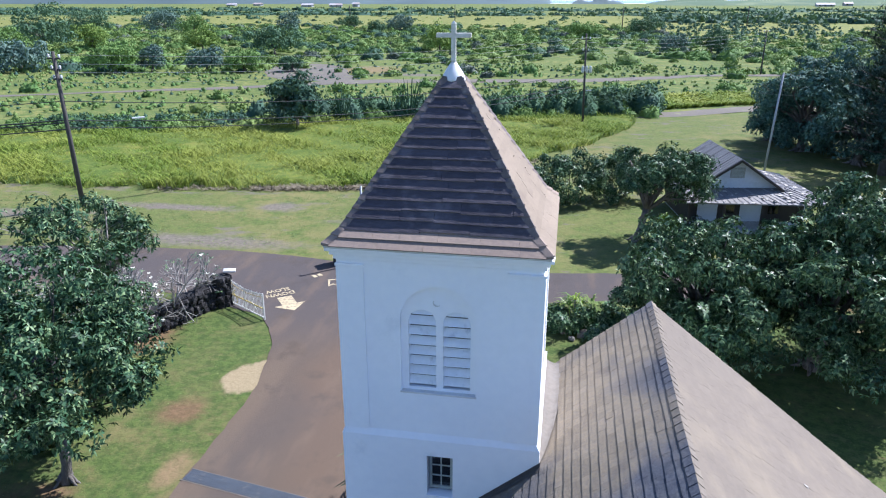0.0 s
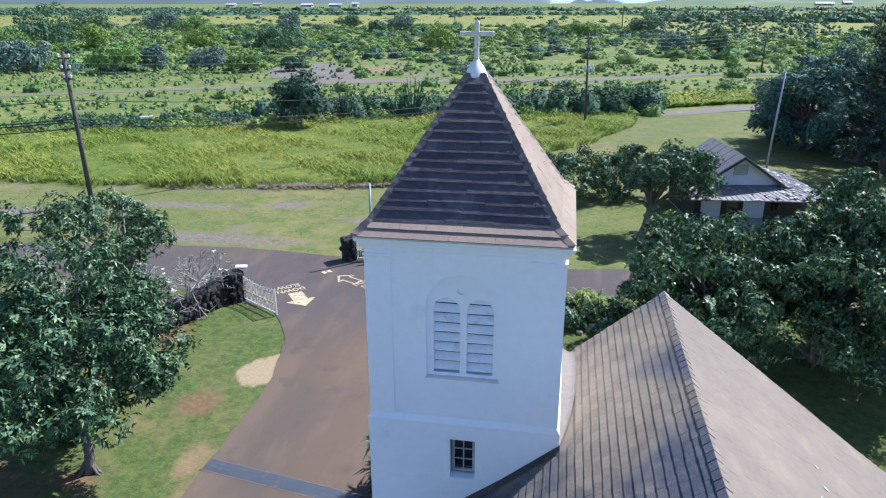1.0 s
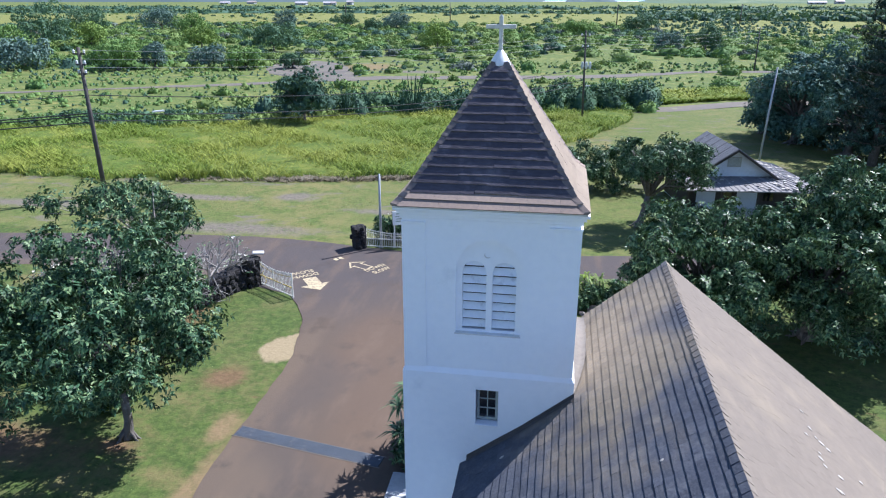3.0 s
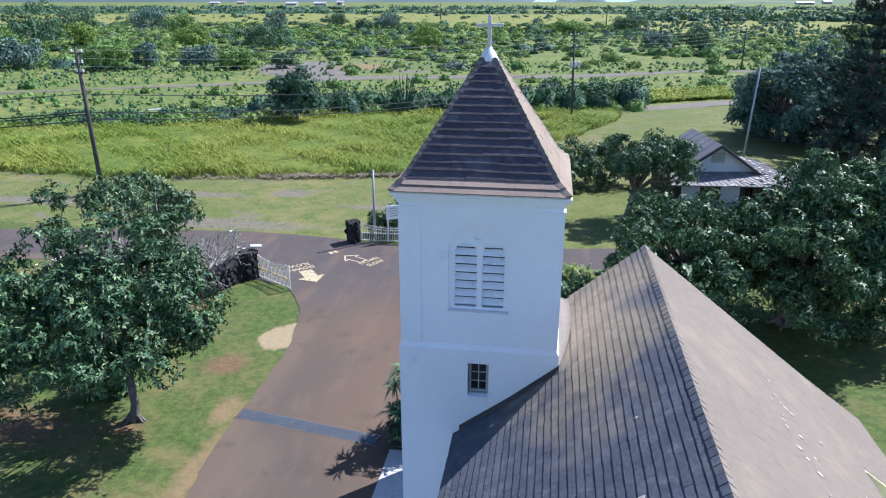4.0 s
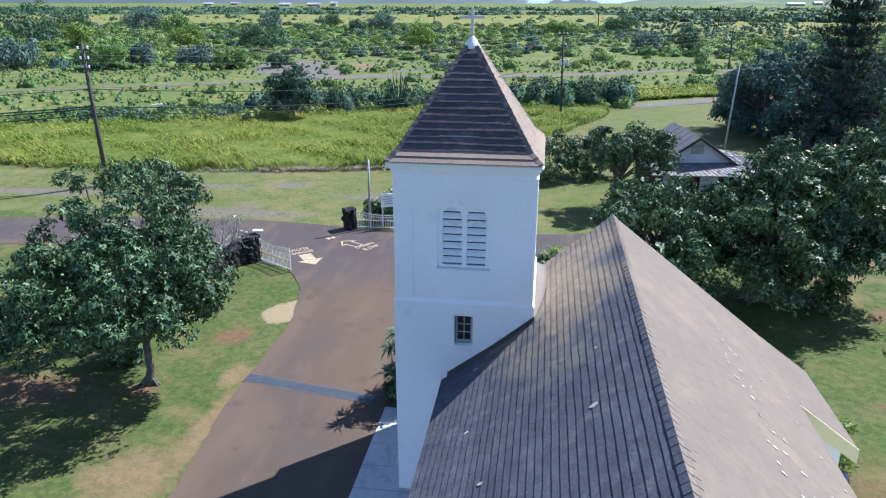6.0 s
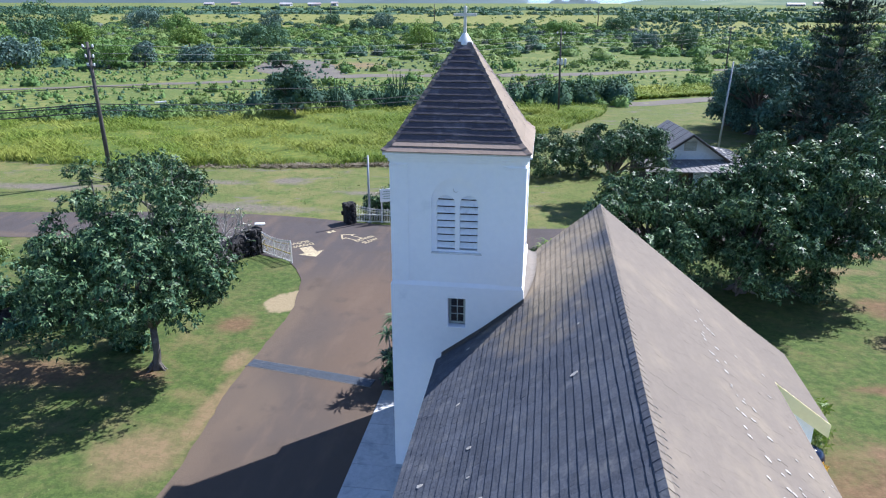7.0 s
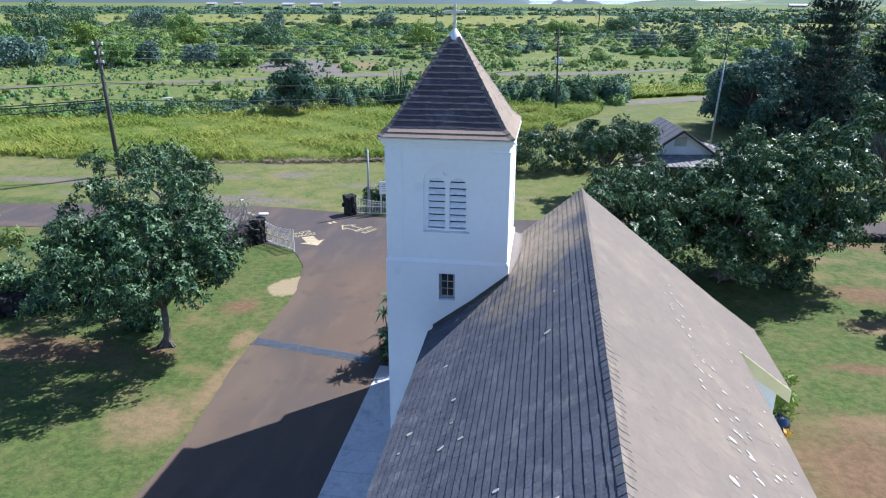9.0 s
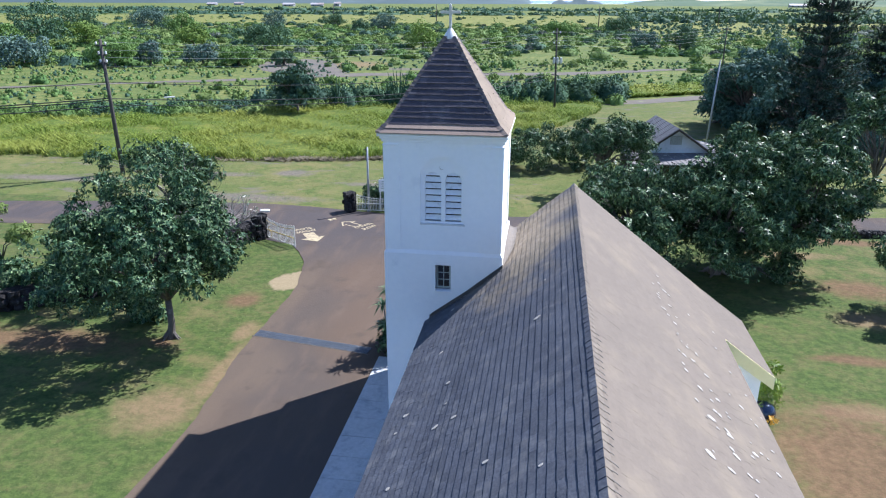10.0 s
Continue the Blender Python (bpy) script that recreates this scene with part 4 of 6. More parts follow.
def rock_wall(name, line, height, thick, label, category, seed, size=0.2):
    """Dry lava-rock wall along a line: a core with single stones all over it."""
    rng = np.random.default_rng(seed)
    w = thing(name, (line[0][0], line[0][1], 0), label, category)
    o = Vector((line[0][0], line[0][1], 0))
    core = Shape()
    kinds = []
    for k in range(6):
        vs, fs = stone(rng, (size, size * 0.75, size * 0.6))
        kinds.append((vs, fs))
    made = {}
    for (xa, ya), (xb, yb) in zip(line, line[1:]):
        d = Vector((xb - xa, yb - ya, 0))
        ln = d.length
        d.normalize()
        nrm = Vector((-d.y, d.x, 0))
        m = Matrix(((d.x, nrm.x, 0, xa - o.x), (d.y, nrm.y, 0, ya - o.y), (0, 0, 1, 0), (0, 0, 0, 1)))
        core.box(-0.05, ln + 0.05, -thick / 2 + 0.08, thick / 2 - 0.08, -0.1, height - 0.1, m)
        rows = max(2, int(height / (size * 1.05)))
        for r in range(rows):
            z = size * 0.5 + r * (height - size * 0.5) / rows
            u = rng.random() * size
            while u < ln:
                for side in ((-1, 1) if r < rows - 1 else (-1, 0, 1)):
                    p = m @ Vector((u, side * (thick / 2 - 0.07), z + rng.normal() * 0.02))
                    k = int(rng.integers(6))
                    mm = Matrix.Translation(p) @ Euler((rng.normal() * 0.25, rng.normal() * 0.25, math.atan2(d.y, d.x) + rng.normal() * 0.4)).to_matrix().to_4x4() @ Matrix.Scale(0.8 + 0.5 * rng.random(), 4)
                    if k not in made:
                        made[k] = part("stone", *kinds[k], "lava", w)
                        made[k].matrix_basis = mm
                    else:
                        again(made[k], mm, w)
                u += size * (1.5 + 0.6 * rng.random())
    core.make("core", "lava", w)
    return w


rock_wall("gate_pillar", [(-13.5, 19.25), (-13.1, 19.85)], 1.75, 0.9, "black lava-rock gate pillar beside the open iron gate", "gate pillar", 1, 0.21)
rock_wall("gate_pillar", [(-9.25, 26.25), (-8.75, 26.7)], 1.6, 0.75, "black lava-rock gate pillar with jagged top by the fence", "gate pillar", 2, 0.2)
tagged(Shape().box(-0.32, 0.32, -0.2, 0.2, 0, 0.12, pose(-12.95, 19.85, 1.78, 0, 4, 22), 0.03).make("capstone", "concrete"), "pale concrete slab lying on the gate pillar", "capstone")
rock_wall("rock_wall", [(-13.8, 19.2), (-14.9, 16.4), (-16.6, 12.6)], 1.3, 0.7, "black lava-rock boundary wall behind the plumeria", "rock wall", 3, 0.27)
rock_wall("rock_wall", [(-17.0, 11.2), (-19.0, 8.7), (-22.0, 6.7), (-27.5, 4.9)], 1.15, 0.9, "black lava-rock boundary wall with pale lichen on top", "rock wall", 4, 0.3)


def iron_gate(at, length, h0, h1, gold, label, seed, posts=0.5, name="iron_gate"):
    """An iron leaf with square bars; its top runs in a hollow curve from h0 to h1."""
    g = thing(name, at, label, "gate" if gold else "fence")
    top = lambda u: h0 + (h1 - h0) * u - 0.22 * math.sin(math.pi * u)
    for x, h in ((0, h0), (length, h1)):
        Shape().box(x - 0.03, x + 0.03, -0.03, 0.03, 0.05, h + 0.05).make("post", "iron_white", g)
    for z in (0.12, 0.62):
        Shape().box(0.03, length - 0.03, -0.02, 0.02, z, z + 0.05).make("rail", "iron_gold" if gold and z > 0.5 else "iron_white", g)
    pts = [(length * u, 0, top(u)) for u in np.linspace(0, 1, 15)]
    Shape().tube(pts, 0.025, 5).make("top_rail", "iron_white", g)
    pts = [(length * u, 0, top(u) - 0.16) for u in np.linspace(0, 1, 15)]
    Shape().tube(pts, 0.018, 5).make("curved_rail", "iron_gold" if gold else "iron_white", g)
    n = int(length / 0.12)
    bar = Shape().box(-0.011, 0.011, -0.011, 0.011, 0, 1).make("bar", "iron_white", g)
    for k in range(1, n):
        u = k / n
        m = Matrix.Translation((length * u, 0, 0.15)) @ Matrix.Diagonal((1, 1, top(u) - 0.15 + (0.1 if k % 2 else 0.03), 1))
        if k == 1:
            bar.matrix_basis = m
        else:
            again(bar, m, g)
    Shape().box(length * posts - 0.02, length * posts + 0.02, -0.02, 0.02, 0.08, top(posts)).make("stile", "iron_white", g)
    if gold:
        for c in (0.25, 0.75):
            pts = [(length * c + 0.16 * math.sin(2.4 * t), -0.02, 0.25 + 0.42 * t / 1.5) for t in np.linspace(0, 2.6, 12)]
            Shape().tube(pts, 0.022, 5).make("scroll", "iron_gold" if c < 0.5 else "iron_white", g)
    return g


iron_gate(pose(-13.15, 19.75, 0, 0, 0, math.degrees(math.atan2(-1.75, 2.85))), 3.35, 1.55, 1.45, True, "open white iron gate with gilded scrolls over the grass", 1)
iron_gate(pose(-8.55, 26.55, 0, 0, 0, 2), 3.6, 1.3, 1.2, False, "white iron railing beside the lava-rock pillar", 2, name="iron_fence")

# grey pole and board beside the railing
gp = thing("lamp_pole", (-7.62, 26.75, 0), "plain grey metal pole behind the railing", "pole")
Shape().tube([(0, 0, 0), (0, 0, 2.4), (0.02, 0, 4.9)], [0.085, 0.08, 0.065], 10).make("shaft", "pole_grey", gp, "", True)
Shape().box(-0.26, 0.02, -0.03, 0.03, 4.68, 4.74, bevel=0.01).make("bracket", "dark_metal", gp)
Shape().box(-0.14, 0.14, -0.14, 0.14, 0, 0.05, bevel=0.01).make("base_plate", "pole_grey", gp)
sb = thing("sign_board", pose(-6.35, 27.0, 0, 0, 0, 28), "white sign board with faded writing on two posts", "sign")
Shape().box(-0.52, 0.52, -0.02, 0.02, 1.55, 2.5, bevel=0.008).make("board", "sign_white", sb)
for x in (-0.4, 0.4):
    Shape().box(x - 0.04, x + 0.04, 0.022, 0.09, 0, 2.45, bevel=0.006).make("post", "iron_white", sb)
for k, w in enumerate((0.3, 0.36, 0.28, 0.33)):
    Shape().box(-w, w, -0.0245, -0.021, 2.27 - 0.17 * k, 2.33 - 0.17 * k).make("writing_bar", "sign_ink", sb)


def arrow(at, angle, length, label, hollow=False):
    """A painted road arrow; angle: the way it points, in degrees from +x; hollow: outline alone."""
    h, w, s = length * 0.45, length * 0.42, length * 0.2
    poly = [(-length / 2, -s), (length / 2 - h, -s), (length / 2 - h, -w), (length / 2, 0), (length / 2 - h, w), (length / 2 - h, s), (-length / 2, s)]
    if hollow:
        b = length * 0.055
        inner = [(-length / 2 + b, -s + b), (length / 2 - h + b, -s + b), (length / 2 - h + b, -w + 2.2 * b), (length / 2 - 2.2 * b, 0), (length / 2 - h + b, w - 2.2 * b), (length / 2 - h + b, s - b), (-length / 2 + b, s - b)]
        n = len(poly)
        rings = [(x, y, z) for line, z in ((poly, 0.0), (poly, 0.004), (inner, 0.004), (inner, 0.0)) for x, y in line]
        a = part("painted_arrow", rings, [(k * n + i, k * n + (i + 1) % n, (k + 1) * n + (i + 1) % n, (k + 1) * n + i) for k in range(3) for i in range(n)], "road_paint")
    else:
        a = Shape().prism(poly, 0.0, 0.004).make("painted_arrow", "road_paint")
    a.matrix_basis = pose(at[0], at[1], 0.032, 0, 0, angle)
    return tagged(a, label, "road marking", group="road markings")


def words(text, at, angle, size, label, squeeze=0.8):
    """Painted capitals lying on the asphalt; angle: reading direction, in degrees from +x."""
    cu = bpy.data.curves.new("lettering", "FONT")
    cu.body, cu.size, cu.align_x, cu.extrude, cu.resolution_u = text, size, "CENTER", 0.002, 2
    cu.offset = 0.012
    tmp = bpy.data.objects.new("lettering", cu)
    scene.collection.objects.link(tmp)
    bpy.context.view_layer.update()
    me = bpy.data.meshes.new_from_object(tmp.evaluated_get(bpy.context.evaluated_depsgraph_get()))
    bpy.data.objects.remove(tmp)
    me.materials.clear()
    me.materials.append(M["road_paint"])
    o = new("painted_word", me)
    o.matrix_basis = pose(at[0], at[1], 0.0345, 0, 0, angle) @ Matrix.Diagonal((squeeze, 1, 1, 1))
    return tagged(o, label, "road marking", group="road markings")


A1 = math.degrees(math.atan2(-1.5, 1.15))
arrow((-9.85, 20.15), A1, 2.0, "cream painted arrow pointing into the churchyard drive")
words("DOWN", (-10.92, 21.38), A1 - 90, 0.6, "painted word DOWN in cream capitals on asphalt")
words("SLOW", (-11.27, 21.85), A1 - 90, 0.6, "painted word SLOW in cream capitals on asphalt")
A2 = math.degrees(math.atan2(0.5, -1.0))
arrow((-8.15, 23.35), A2, 1.7, "cream outlined arrow pointing out through the gate", True)
words("DOWN", (-6.95, 23.02), 55, 0.56, "painted word DOWN in cream capitals on asphalt")
words("SLOW", (-6.46, 22.68), 55, 0.56, "painted word SLOW in cream capitals on asphalt")
mk = Shape()
for x, y, w in ((-9.85, 24.1, 0.12), (-9.62, 24.35, 0.12)):
    mk.box(-w, w, -0.19, 0.19, 0, 0.004, pose(x, y, 0.03, 0, 0, 50))
mk.make("painted_mark", "road_paint")
tagged(bpy.data.objects["painted_mark"], "worn cream road mark on the asphalt", "road marking", group="road markings")

# trench drain across the drive
dr = thing("trench_drain", pose(-5.0, 5.55, 0.03, 0, 0, -9.5), "steel grate drain with pale concrete edge across the driveway", "drain")
Shape().box(-2.95, 2.95, -0.3, 0.3, -0.05, 0.006).make("channel", "void", dr)
for y0, y1 in ((-0.335, -0.3), (0.3, 0.32)):
    Shape().box(-3.0, 3.0, y0, y1, -0.05, 0.014, bevel=0.004).make("edging", "cement", dr)
bar = Shape().box(-0.022, 0.022, -0.29, 0.29, 0.0, 0.02).make("grate_bar", "grate", dr)
bar.matrix_basis = Matrix.Translation((-2.9, 0, 0))
for k in range(1, 88):
    again(bar, Matrix.Translation((-2.9 + 0.0665 * k, 0, 0)), dr)
for y in (-0.1, 0.1):
    Shape().box(-2.93, 2.93, y - 0.02, y + 0.02, 0.003, 0.023).make("cross_bar", "grate", dr)


# ---- poles and wires ----
def cable(a, b, sag, r, mat, label):
    pts = []
    for u in np.linspace(0, 1, 17):
        pts.append((a[0] + (b[0] - a[0]) * u, a[1] + (b[1] - a[1]) * u, a[2] + (b[2] - a[2]) * u - 4 * sag * u * (1 - u)))
    return tagged(Shape().tube(pts, r, 5, False).make("overhead_wire", mat), label, "wire", group="overhead wires")


def utility_pole(at, height, label, arms, lean=(0.0, 0.0), r=0.16, box=False, turn=0, wood="pole_wood"):
    p = thing("utility_pole", pose(at[0], at[1], 0, 0, 0, turn), label, "utility pole")
    Shape().tube([(0, 0, -0.3), (lean[0] * 0.5, lean[1] * 0.5, height * 0.5), (lean[0], lean[1], height)], [r, r * 0.85, r * 0.65], 10).make("shaft", wood, p, "", True)
    for z, w in arms:
        x = lean[0] * z / height
        Shape().box(x - w, x + w, -0.05, 0.05, z - 0.06, z + 0.06, bevel=0.01).make("crossarm", wood, p)
        for s in (-w + 0.06, w - 0.06):
            Shape().lathe([(0.04, 0.06), (0.1, 0.1), (0.07, 0.17), (0.11, 0.22), (0.05, 0.32)], (x + s, 0, z), 8).make("insulator", "insulator", p)
    if box:
        for s in (-0.42, 0.05, 0.52):
            Shape().lathe([(0.02, 0.0), (0.14, 0.02), (0.16, 0.1), (0.16, 0.72), (0.14, 0.8), (0.05, 0.86)], (s, -0.3, 6.6), 12).make("transformer", "insulator", p)
        Shape().box(-0.65, 0.75, -0.28, -0.05, 6.85, 6.97).make("bracket", "pole_grey", p)
        Shape().box(0.1, 0.75, -0.25, -0.1, 4.35, 4.5, bevel=0.02).make("street_lamp_head", "insulator", p)
    return p


utility_pole((-33.0, 35.1), 11.8, "tall weathered wooden utility pole on the verge", ((11.3, 0.5), (10.5, 0.4), (9.8, 0.35)), (-0.2, 0.0), 0.2)
utility_pole((6.3, 79.2), 11.3, "wooden utility pole with three pale transformers by the field", ((10.6, 0.55), (9.2, 0.4)), (-0.25, 0), box=True)
utility_pole((44.5, 150.0), 9.0, "distant wooden utility pole on the plain", ((8.6, 0.6),))
utility_pole((21.9, 53.0), 9.4, "slanting grey utility pole behind the house", (), (0.37, 0.0), 0.105, wood="pole_grey")
for x, y, h in ((-73, 470, 11), (30, 380, 11), (170, 420, 11), (-130, 420, 11), (96, 400, 11), (215, 330, 11)):
    utility_pole((x, y), h, "far thin utility pole on the plain", (), r=0.3)
PL, PM, PF = (-33.0, 35.1), (6.1, 79.2), (44.5, 150)
for dz, dx, mat, r in ((0.28, 0.3, "wire_bare", 0.012), (-0.38, -0.2, "wire_bare", 0.012), (-1.0, 0.2, "wire_bare", 0.013), (-1.75, 0.1, "wire_bare", 0.011)):
    cable((PL[0] + dx, PL[1], 11.3 + dz), (PM[0] + dx, PM[1], 10.6 + dz * 0.9), 0.9, r, mat, "thin bare power line between the poles")
    cable((PM[0] + dx, PM[1], 10.6 + dz * 0.9), (PF[0] + dx, PF[1], 8.75 + dz), 0.9, r, mat, "thin bare power line crossing the plain")
    cable((PM[0] + dx, PM[1], 9.6 + dz * 1.6), (24 + dx, 53, 9.2 + dz), 0.3, r * 0.7, mat, "thin line from the pole towards the house")
for z, r in ((8.2, 0.03), (6.75, 0.035), (6.2, 0.03)):
    cable((PL[0], PL[1], z), (PM[0], PM[1], z - 1.6), 1.3, r * 1.15, "wire", "black sagging communication cable")
for z, z2, r in ((8.2, 8.9, 0.03), (6.8, 7.2, 0.05), (6.6, 7.0, 0.045), (6.1, 6.6, 0.045)):
    cable((PL[0], PL[1], z), (-85.0, 14.0, z2), 0.9, r, "wire", "black sagging cable along the road")
tagged(Shape().box(-0.5, 0.5, -0.09, 0.09, -0.06, 0.06, pose(-29.6, 38.9, 6.45, 0, 0, 48), 0.02).make("cable_splice_box", "insulator"), "pale splice box hanging on a cable", "splice box")
gw = thing("guy_stake", (-30.2, 28.6, 0), "short dark stake with a low guy wire", "stake")
Shape().tube([(0, 0, 0), (-0.25, 0.1, 1.9)], [0.07, 0.055], 7).make("post", "pole_wood", gw)

# ---- house across the road ----
house = thing("house", pose(16.3, 38.6, 0, 0, 0, 8), "pale blue-grey cottage with a ribbed weathered roof and dark porch", "house")
W2, D, WH, APEX, KICK = 3.1, 6.0, 2.7, 4.8, 5.9
hb = Shape().box(-W2, W2 + 2.0, 0, D, 0, 2.2)
hb.add([(-W2, 0, 2.2), (W2, 0, 2.2), (W2, 0, WH), (0, 0, APEX), (-W2, 0, WH), (-W2, D, 2.2), (W2, D, 2.2), (W2, D, WH), (0, D, APEX), (-W2, D, WH)],
       [(0, 1, 2, 3, 4), (9, 8, 7, 6, 5), (1, 6, 7, 2), (0, 4, 9, 5)])
hb.make("wall", "siding", house)
for k in range(14):
    z = 0.25 + 0.36 * k
    w = W2 if z < WH else W2 * (APEX - z) / (APEX - WH)
    if w > 0.2:
        Shape().box(-w + 0.02, w - 0.02, -0.018, -0.001, z, z + 0.03).make("siding_board", "siding", house)
# ridge roof whose sunny side flattens over the side room
LEFT = ((0.0, APEX + 0.12), (-W2 - 0.75, WH - 0.42))
RIGHT = ((0.0, APEX + 0.12), (W2 + 0.1, WH + 0.04), (KICK, 2.2))
hr = Shape()
for line in (LEFT, RIGHT):
    for (xa, za), (xb, zb) in zip(line, line[1:]):
        v = [(xa, -0.55, za), (xb, -0.55, zb), (xb, D + 0.55, zb), (xa, D + 0.55, za)]
        hr.add(v + [(x, y, z - 0.1) for x, y, z in v], [(0, 1, 2, 3), (4, 7, 6, 5), (0, 4, 5, 1), (1, 5, 6, 2), (2, 6, 7, 3)])
roof = hr.make("roof", "tin_roof", house)
for line in (LEFT, RIGHT):
    for k in range(18):
        y = -0.5 + k * (D + 1.0) / 17
        Shape().tube([(x, y, z + 0.01) for x, z in line], 0.035, 4).make("roof_rib", "tin_rib" if k % 3 else "tin_roof", roof)
for line in (LEFT, RIGHT[:2]):
    (xa, za), (xb, zb) = line
    Shape().add([(xa, -0.6, za), (xb, -0.6, zb), (xb, -0.6, zb - 0.2), (xa, -0.6, za - 0.2), (xa, -0.555, za), (xb, -0.555, zb), (xb, -0.555, zb - 0.2), (xa, -0.555, za - 0.2)],
                [(0, 1, 2, 3), (7, 6, 5, 4), (0, 4, 5, 1), (2, 6, 7, 3)]).make("bargeboard", "dark_wood", roof)
# hipped porch roof along the front
PT, PB = 2.78, 2.3
pr = Shape()
v = [(-W2 - 0.6, -0.02, PT), (W2 + 0.6, -0.02, PT), (KICK, -0.56, 2.24), (KICK, -2.2, PB - 0.16), (-W2 - 1.0, -2.2, PB)]
pr.add(v + [(x, y, z - 0.08) for x, y, z in v], [(4, 3, 1, 0), (3, 2, 1), (5, 6, 7, 8, 9), (4, 9, 8, 3), (3, 8, 7, 2), (0, 5, 9, 4)])
porch_roof = pr.make("porch_roof", "tin_roof", house)
for k in range(24):
    x = -W2 - 0.6 + k * (2 * W2 + 1.2) / 23
    x2 = -W2 - 0.9 + k * (W2 + KICK + 0.8) / 23
    Shape().tube([(x, -0.05, PT + 0.01), (x2, -2.18, PB + 0.015 - 0.16 * k / 23)], 0.03, 4).make("roof_rib", "tin_rib" if k % 4 == 1 else "tin_roof", porch_roof)
rngh = np.random.default_rng(77)
for k in range(60):
    x, u, w = rngh.uniform(-3.6, 4.2), rngh.random() ** 0.6, 0.05 + 0.08 * rngh.random()
    Shape().box(-w, w, -w * 0.8, w * 0.8, 0, 0.012, pose(x + 0.8 * u, -0.06 - 2.1 * u, PT - (PT - PB + 0.07) * u + 0.035, 13, 0, 30 * k)).make("lichen", "shingle_pale", porch_roof)
for k in range(54):
    u, y, w = rngh.random(), rngh.uniform(-0.3, 6.2), 0.06 + 0.1 * rngh.random()
    Shape().box(-w, w, -w * 0.8, w * 0.8, 0, 0.012, pose(W2 + 0.15 + 2.6 * u, y, WH + 0.06 - 0.51 * u, 0, 11, 0)).make("lichen", "shingle_pale", roof)
for x in (-3.7, -1.3, 1.3, 3.7, 5.6):
    Shape().box(x - 0.07, x + 0.07, -2.0, -1.86, 0, 2.2, bevel=0.01).make("porch_post", "dark_wood", house)
Shape().box(-W2 - 0.3, W2 + 0.3, -2.05, 0, 0, 0.3, bevel=0.02).make("porch_floor", "concrete", house)
aw = Shape()
for x0, x1, z0, z1 in ((-0.5, -0.42, 3.5, 4.25), (0.42, 0.5, 3.5, 4.25), (-0.42, 0.42, 3.5, 3.58), (-0.42, 0.42, 4.17, 4.25)):
    aw.box(x0, x1, -0.06, -0.02, z0, z1)
att = aw.make("attic_window", "window_frame", house)
for z in np.arange(3.6, 4.15, 0.09):
    Shape().box(-0.42, 0.42, -0.05, -0.02, z, z + 0.07).make("slat", "window_frame", att)
for x0, x1, z0, z1 in ((-0.5, 0.1, 0.9, 2.0), (2.5, 3.2, 0.9, 2.0)):
    Shape().box(x0, x1, -0.085, -0.055, z0, z1).make("window", "glass", house)
# Dark panels paint the shade of tree and porch onto the walls.
Shape().box(-W2 - 0.06, -W2 - 0.01, 0.05, D - 0.05, 0.1, WH - 0.35).make("side_wall", "dark_wood", house, "dark panel painted as shade along the side")
Shape().box(-W2 + 0.03, W2 + 1.9, -0.05, -0.022, 0.3, 2.18).make("porch_wall", "dark_wood", house, "dark panel painted as shade under the porch")
for x0, x1 in ((-2.5, -1.1), (0.5, 2.1)):
    Shape().box(x0, x1, -0.09, -0.055, 0.32, 2.05, bevel=0.01).make("door", "siding", house, "pale painted double door")

# ---- far farm buildings ----
def shed(at, w, d, h, turn, label):
    s = thing("farm_building", pose(at[0], at[1], 0, 0, 0, turn), label, "building", group="far farm buildings")
    Shape().box(-w / 2, w / 2, -d / 2, d / 2, 0, h).make("wall", "far_wall", s)
    Shape().add([(-w / 2 - 1, -d / 2 - 1, h), (w / 2 + 1, -d / 2 - 1, h), (w / 2 + 1, d / 2 + 1, h), (-w / 2 - 1, d / 2 + 1, h), (-w / 2 - 1, 0, h + d * 0.22), (w / 2 + 1, 0, h + d * 0.22)],
                [(0, 1, 5, 4), (2, 3, 4, 5), (0, 4, 3), (1, 2, 5), (3, 2, 1, 0)]).make("roof", "far_roof", s)
    for k in range(int(w / 9)):
        x = -w / 2 + 4.5 + 9 * k
        Shape().box(x - 1.2, x + 1.2, -d / 2 - 0.06, -d / 2 - 0.01, h * 0.3, h * 0.8).make("window", "glass", s)


for x, y, w, h, turn in ((-700, 1430, 26, 3, 4), (-650, 1450, 24, 4, -6), (-470, 1260, 28, 4, 0), (-420, 1270, 30, 4, 5), (-385, 1280, 14, 6, 0), (430, 1350, 40, 4, -4), (500, 1450, 20, 5, 0),
                          (600, 1380, 26, 4, 8), (720, 1400, 20, 4, 0)):
    shed((x, y), w * 0.7, 13, h * 0.8, turn, "pale far farm building with a low gable roof")

# ---- small things by the church ----
pot = thing("planter", pose(14.1, 1.9, 0) @ Matrix.Scale(0.76, 4), "round glossy dark blue urn with yellow croton leaves at its foot", "planter")
Shape().lathe([(0.26, 0.0), (0.42, 0.12), (0.56, 0.4), (0.58, 0.62), (0.52, 0.84), (0.4, 0.99), (0.24, 1.07), (0.1, 1.1), (0.02, 1.1)], (0, 0, 0), 24).make("bowl", "pot_blue", pot, "", True)
rng = np.random.default_rng(11)
pts, out = puff_points([(0.05, -0.62, 0.55, 0.26), (-0.25, -0.55, 0.4, 0.24), (0.3, -0.5, 0.45, 0.22)], 16, rng)
quick_mesh("croton", *leaf_cloud(pts, out, 6, 0.14, 0.05, rng), "petal_yellow", pot)
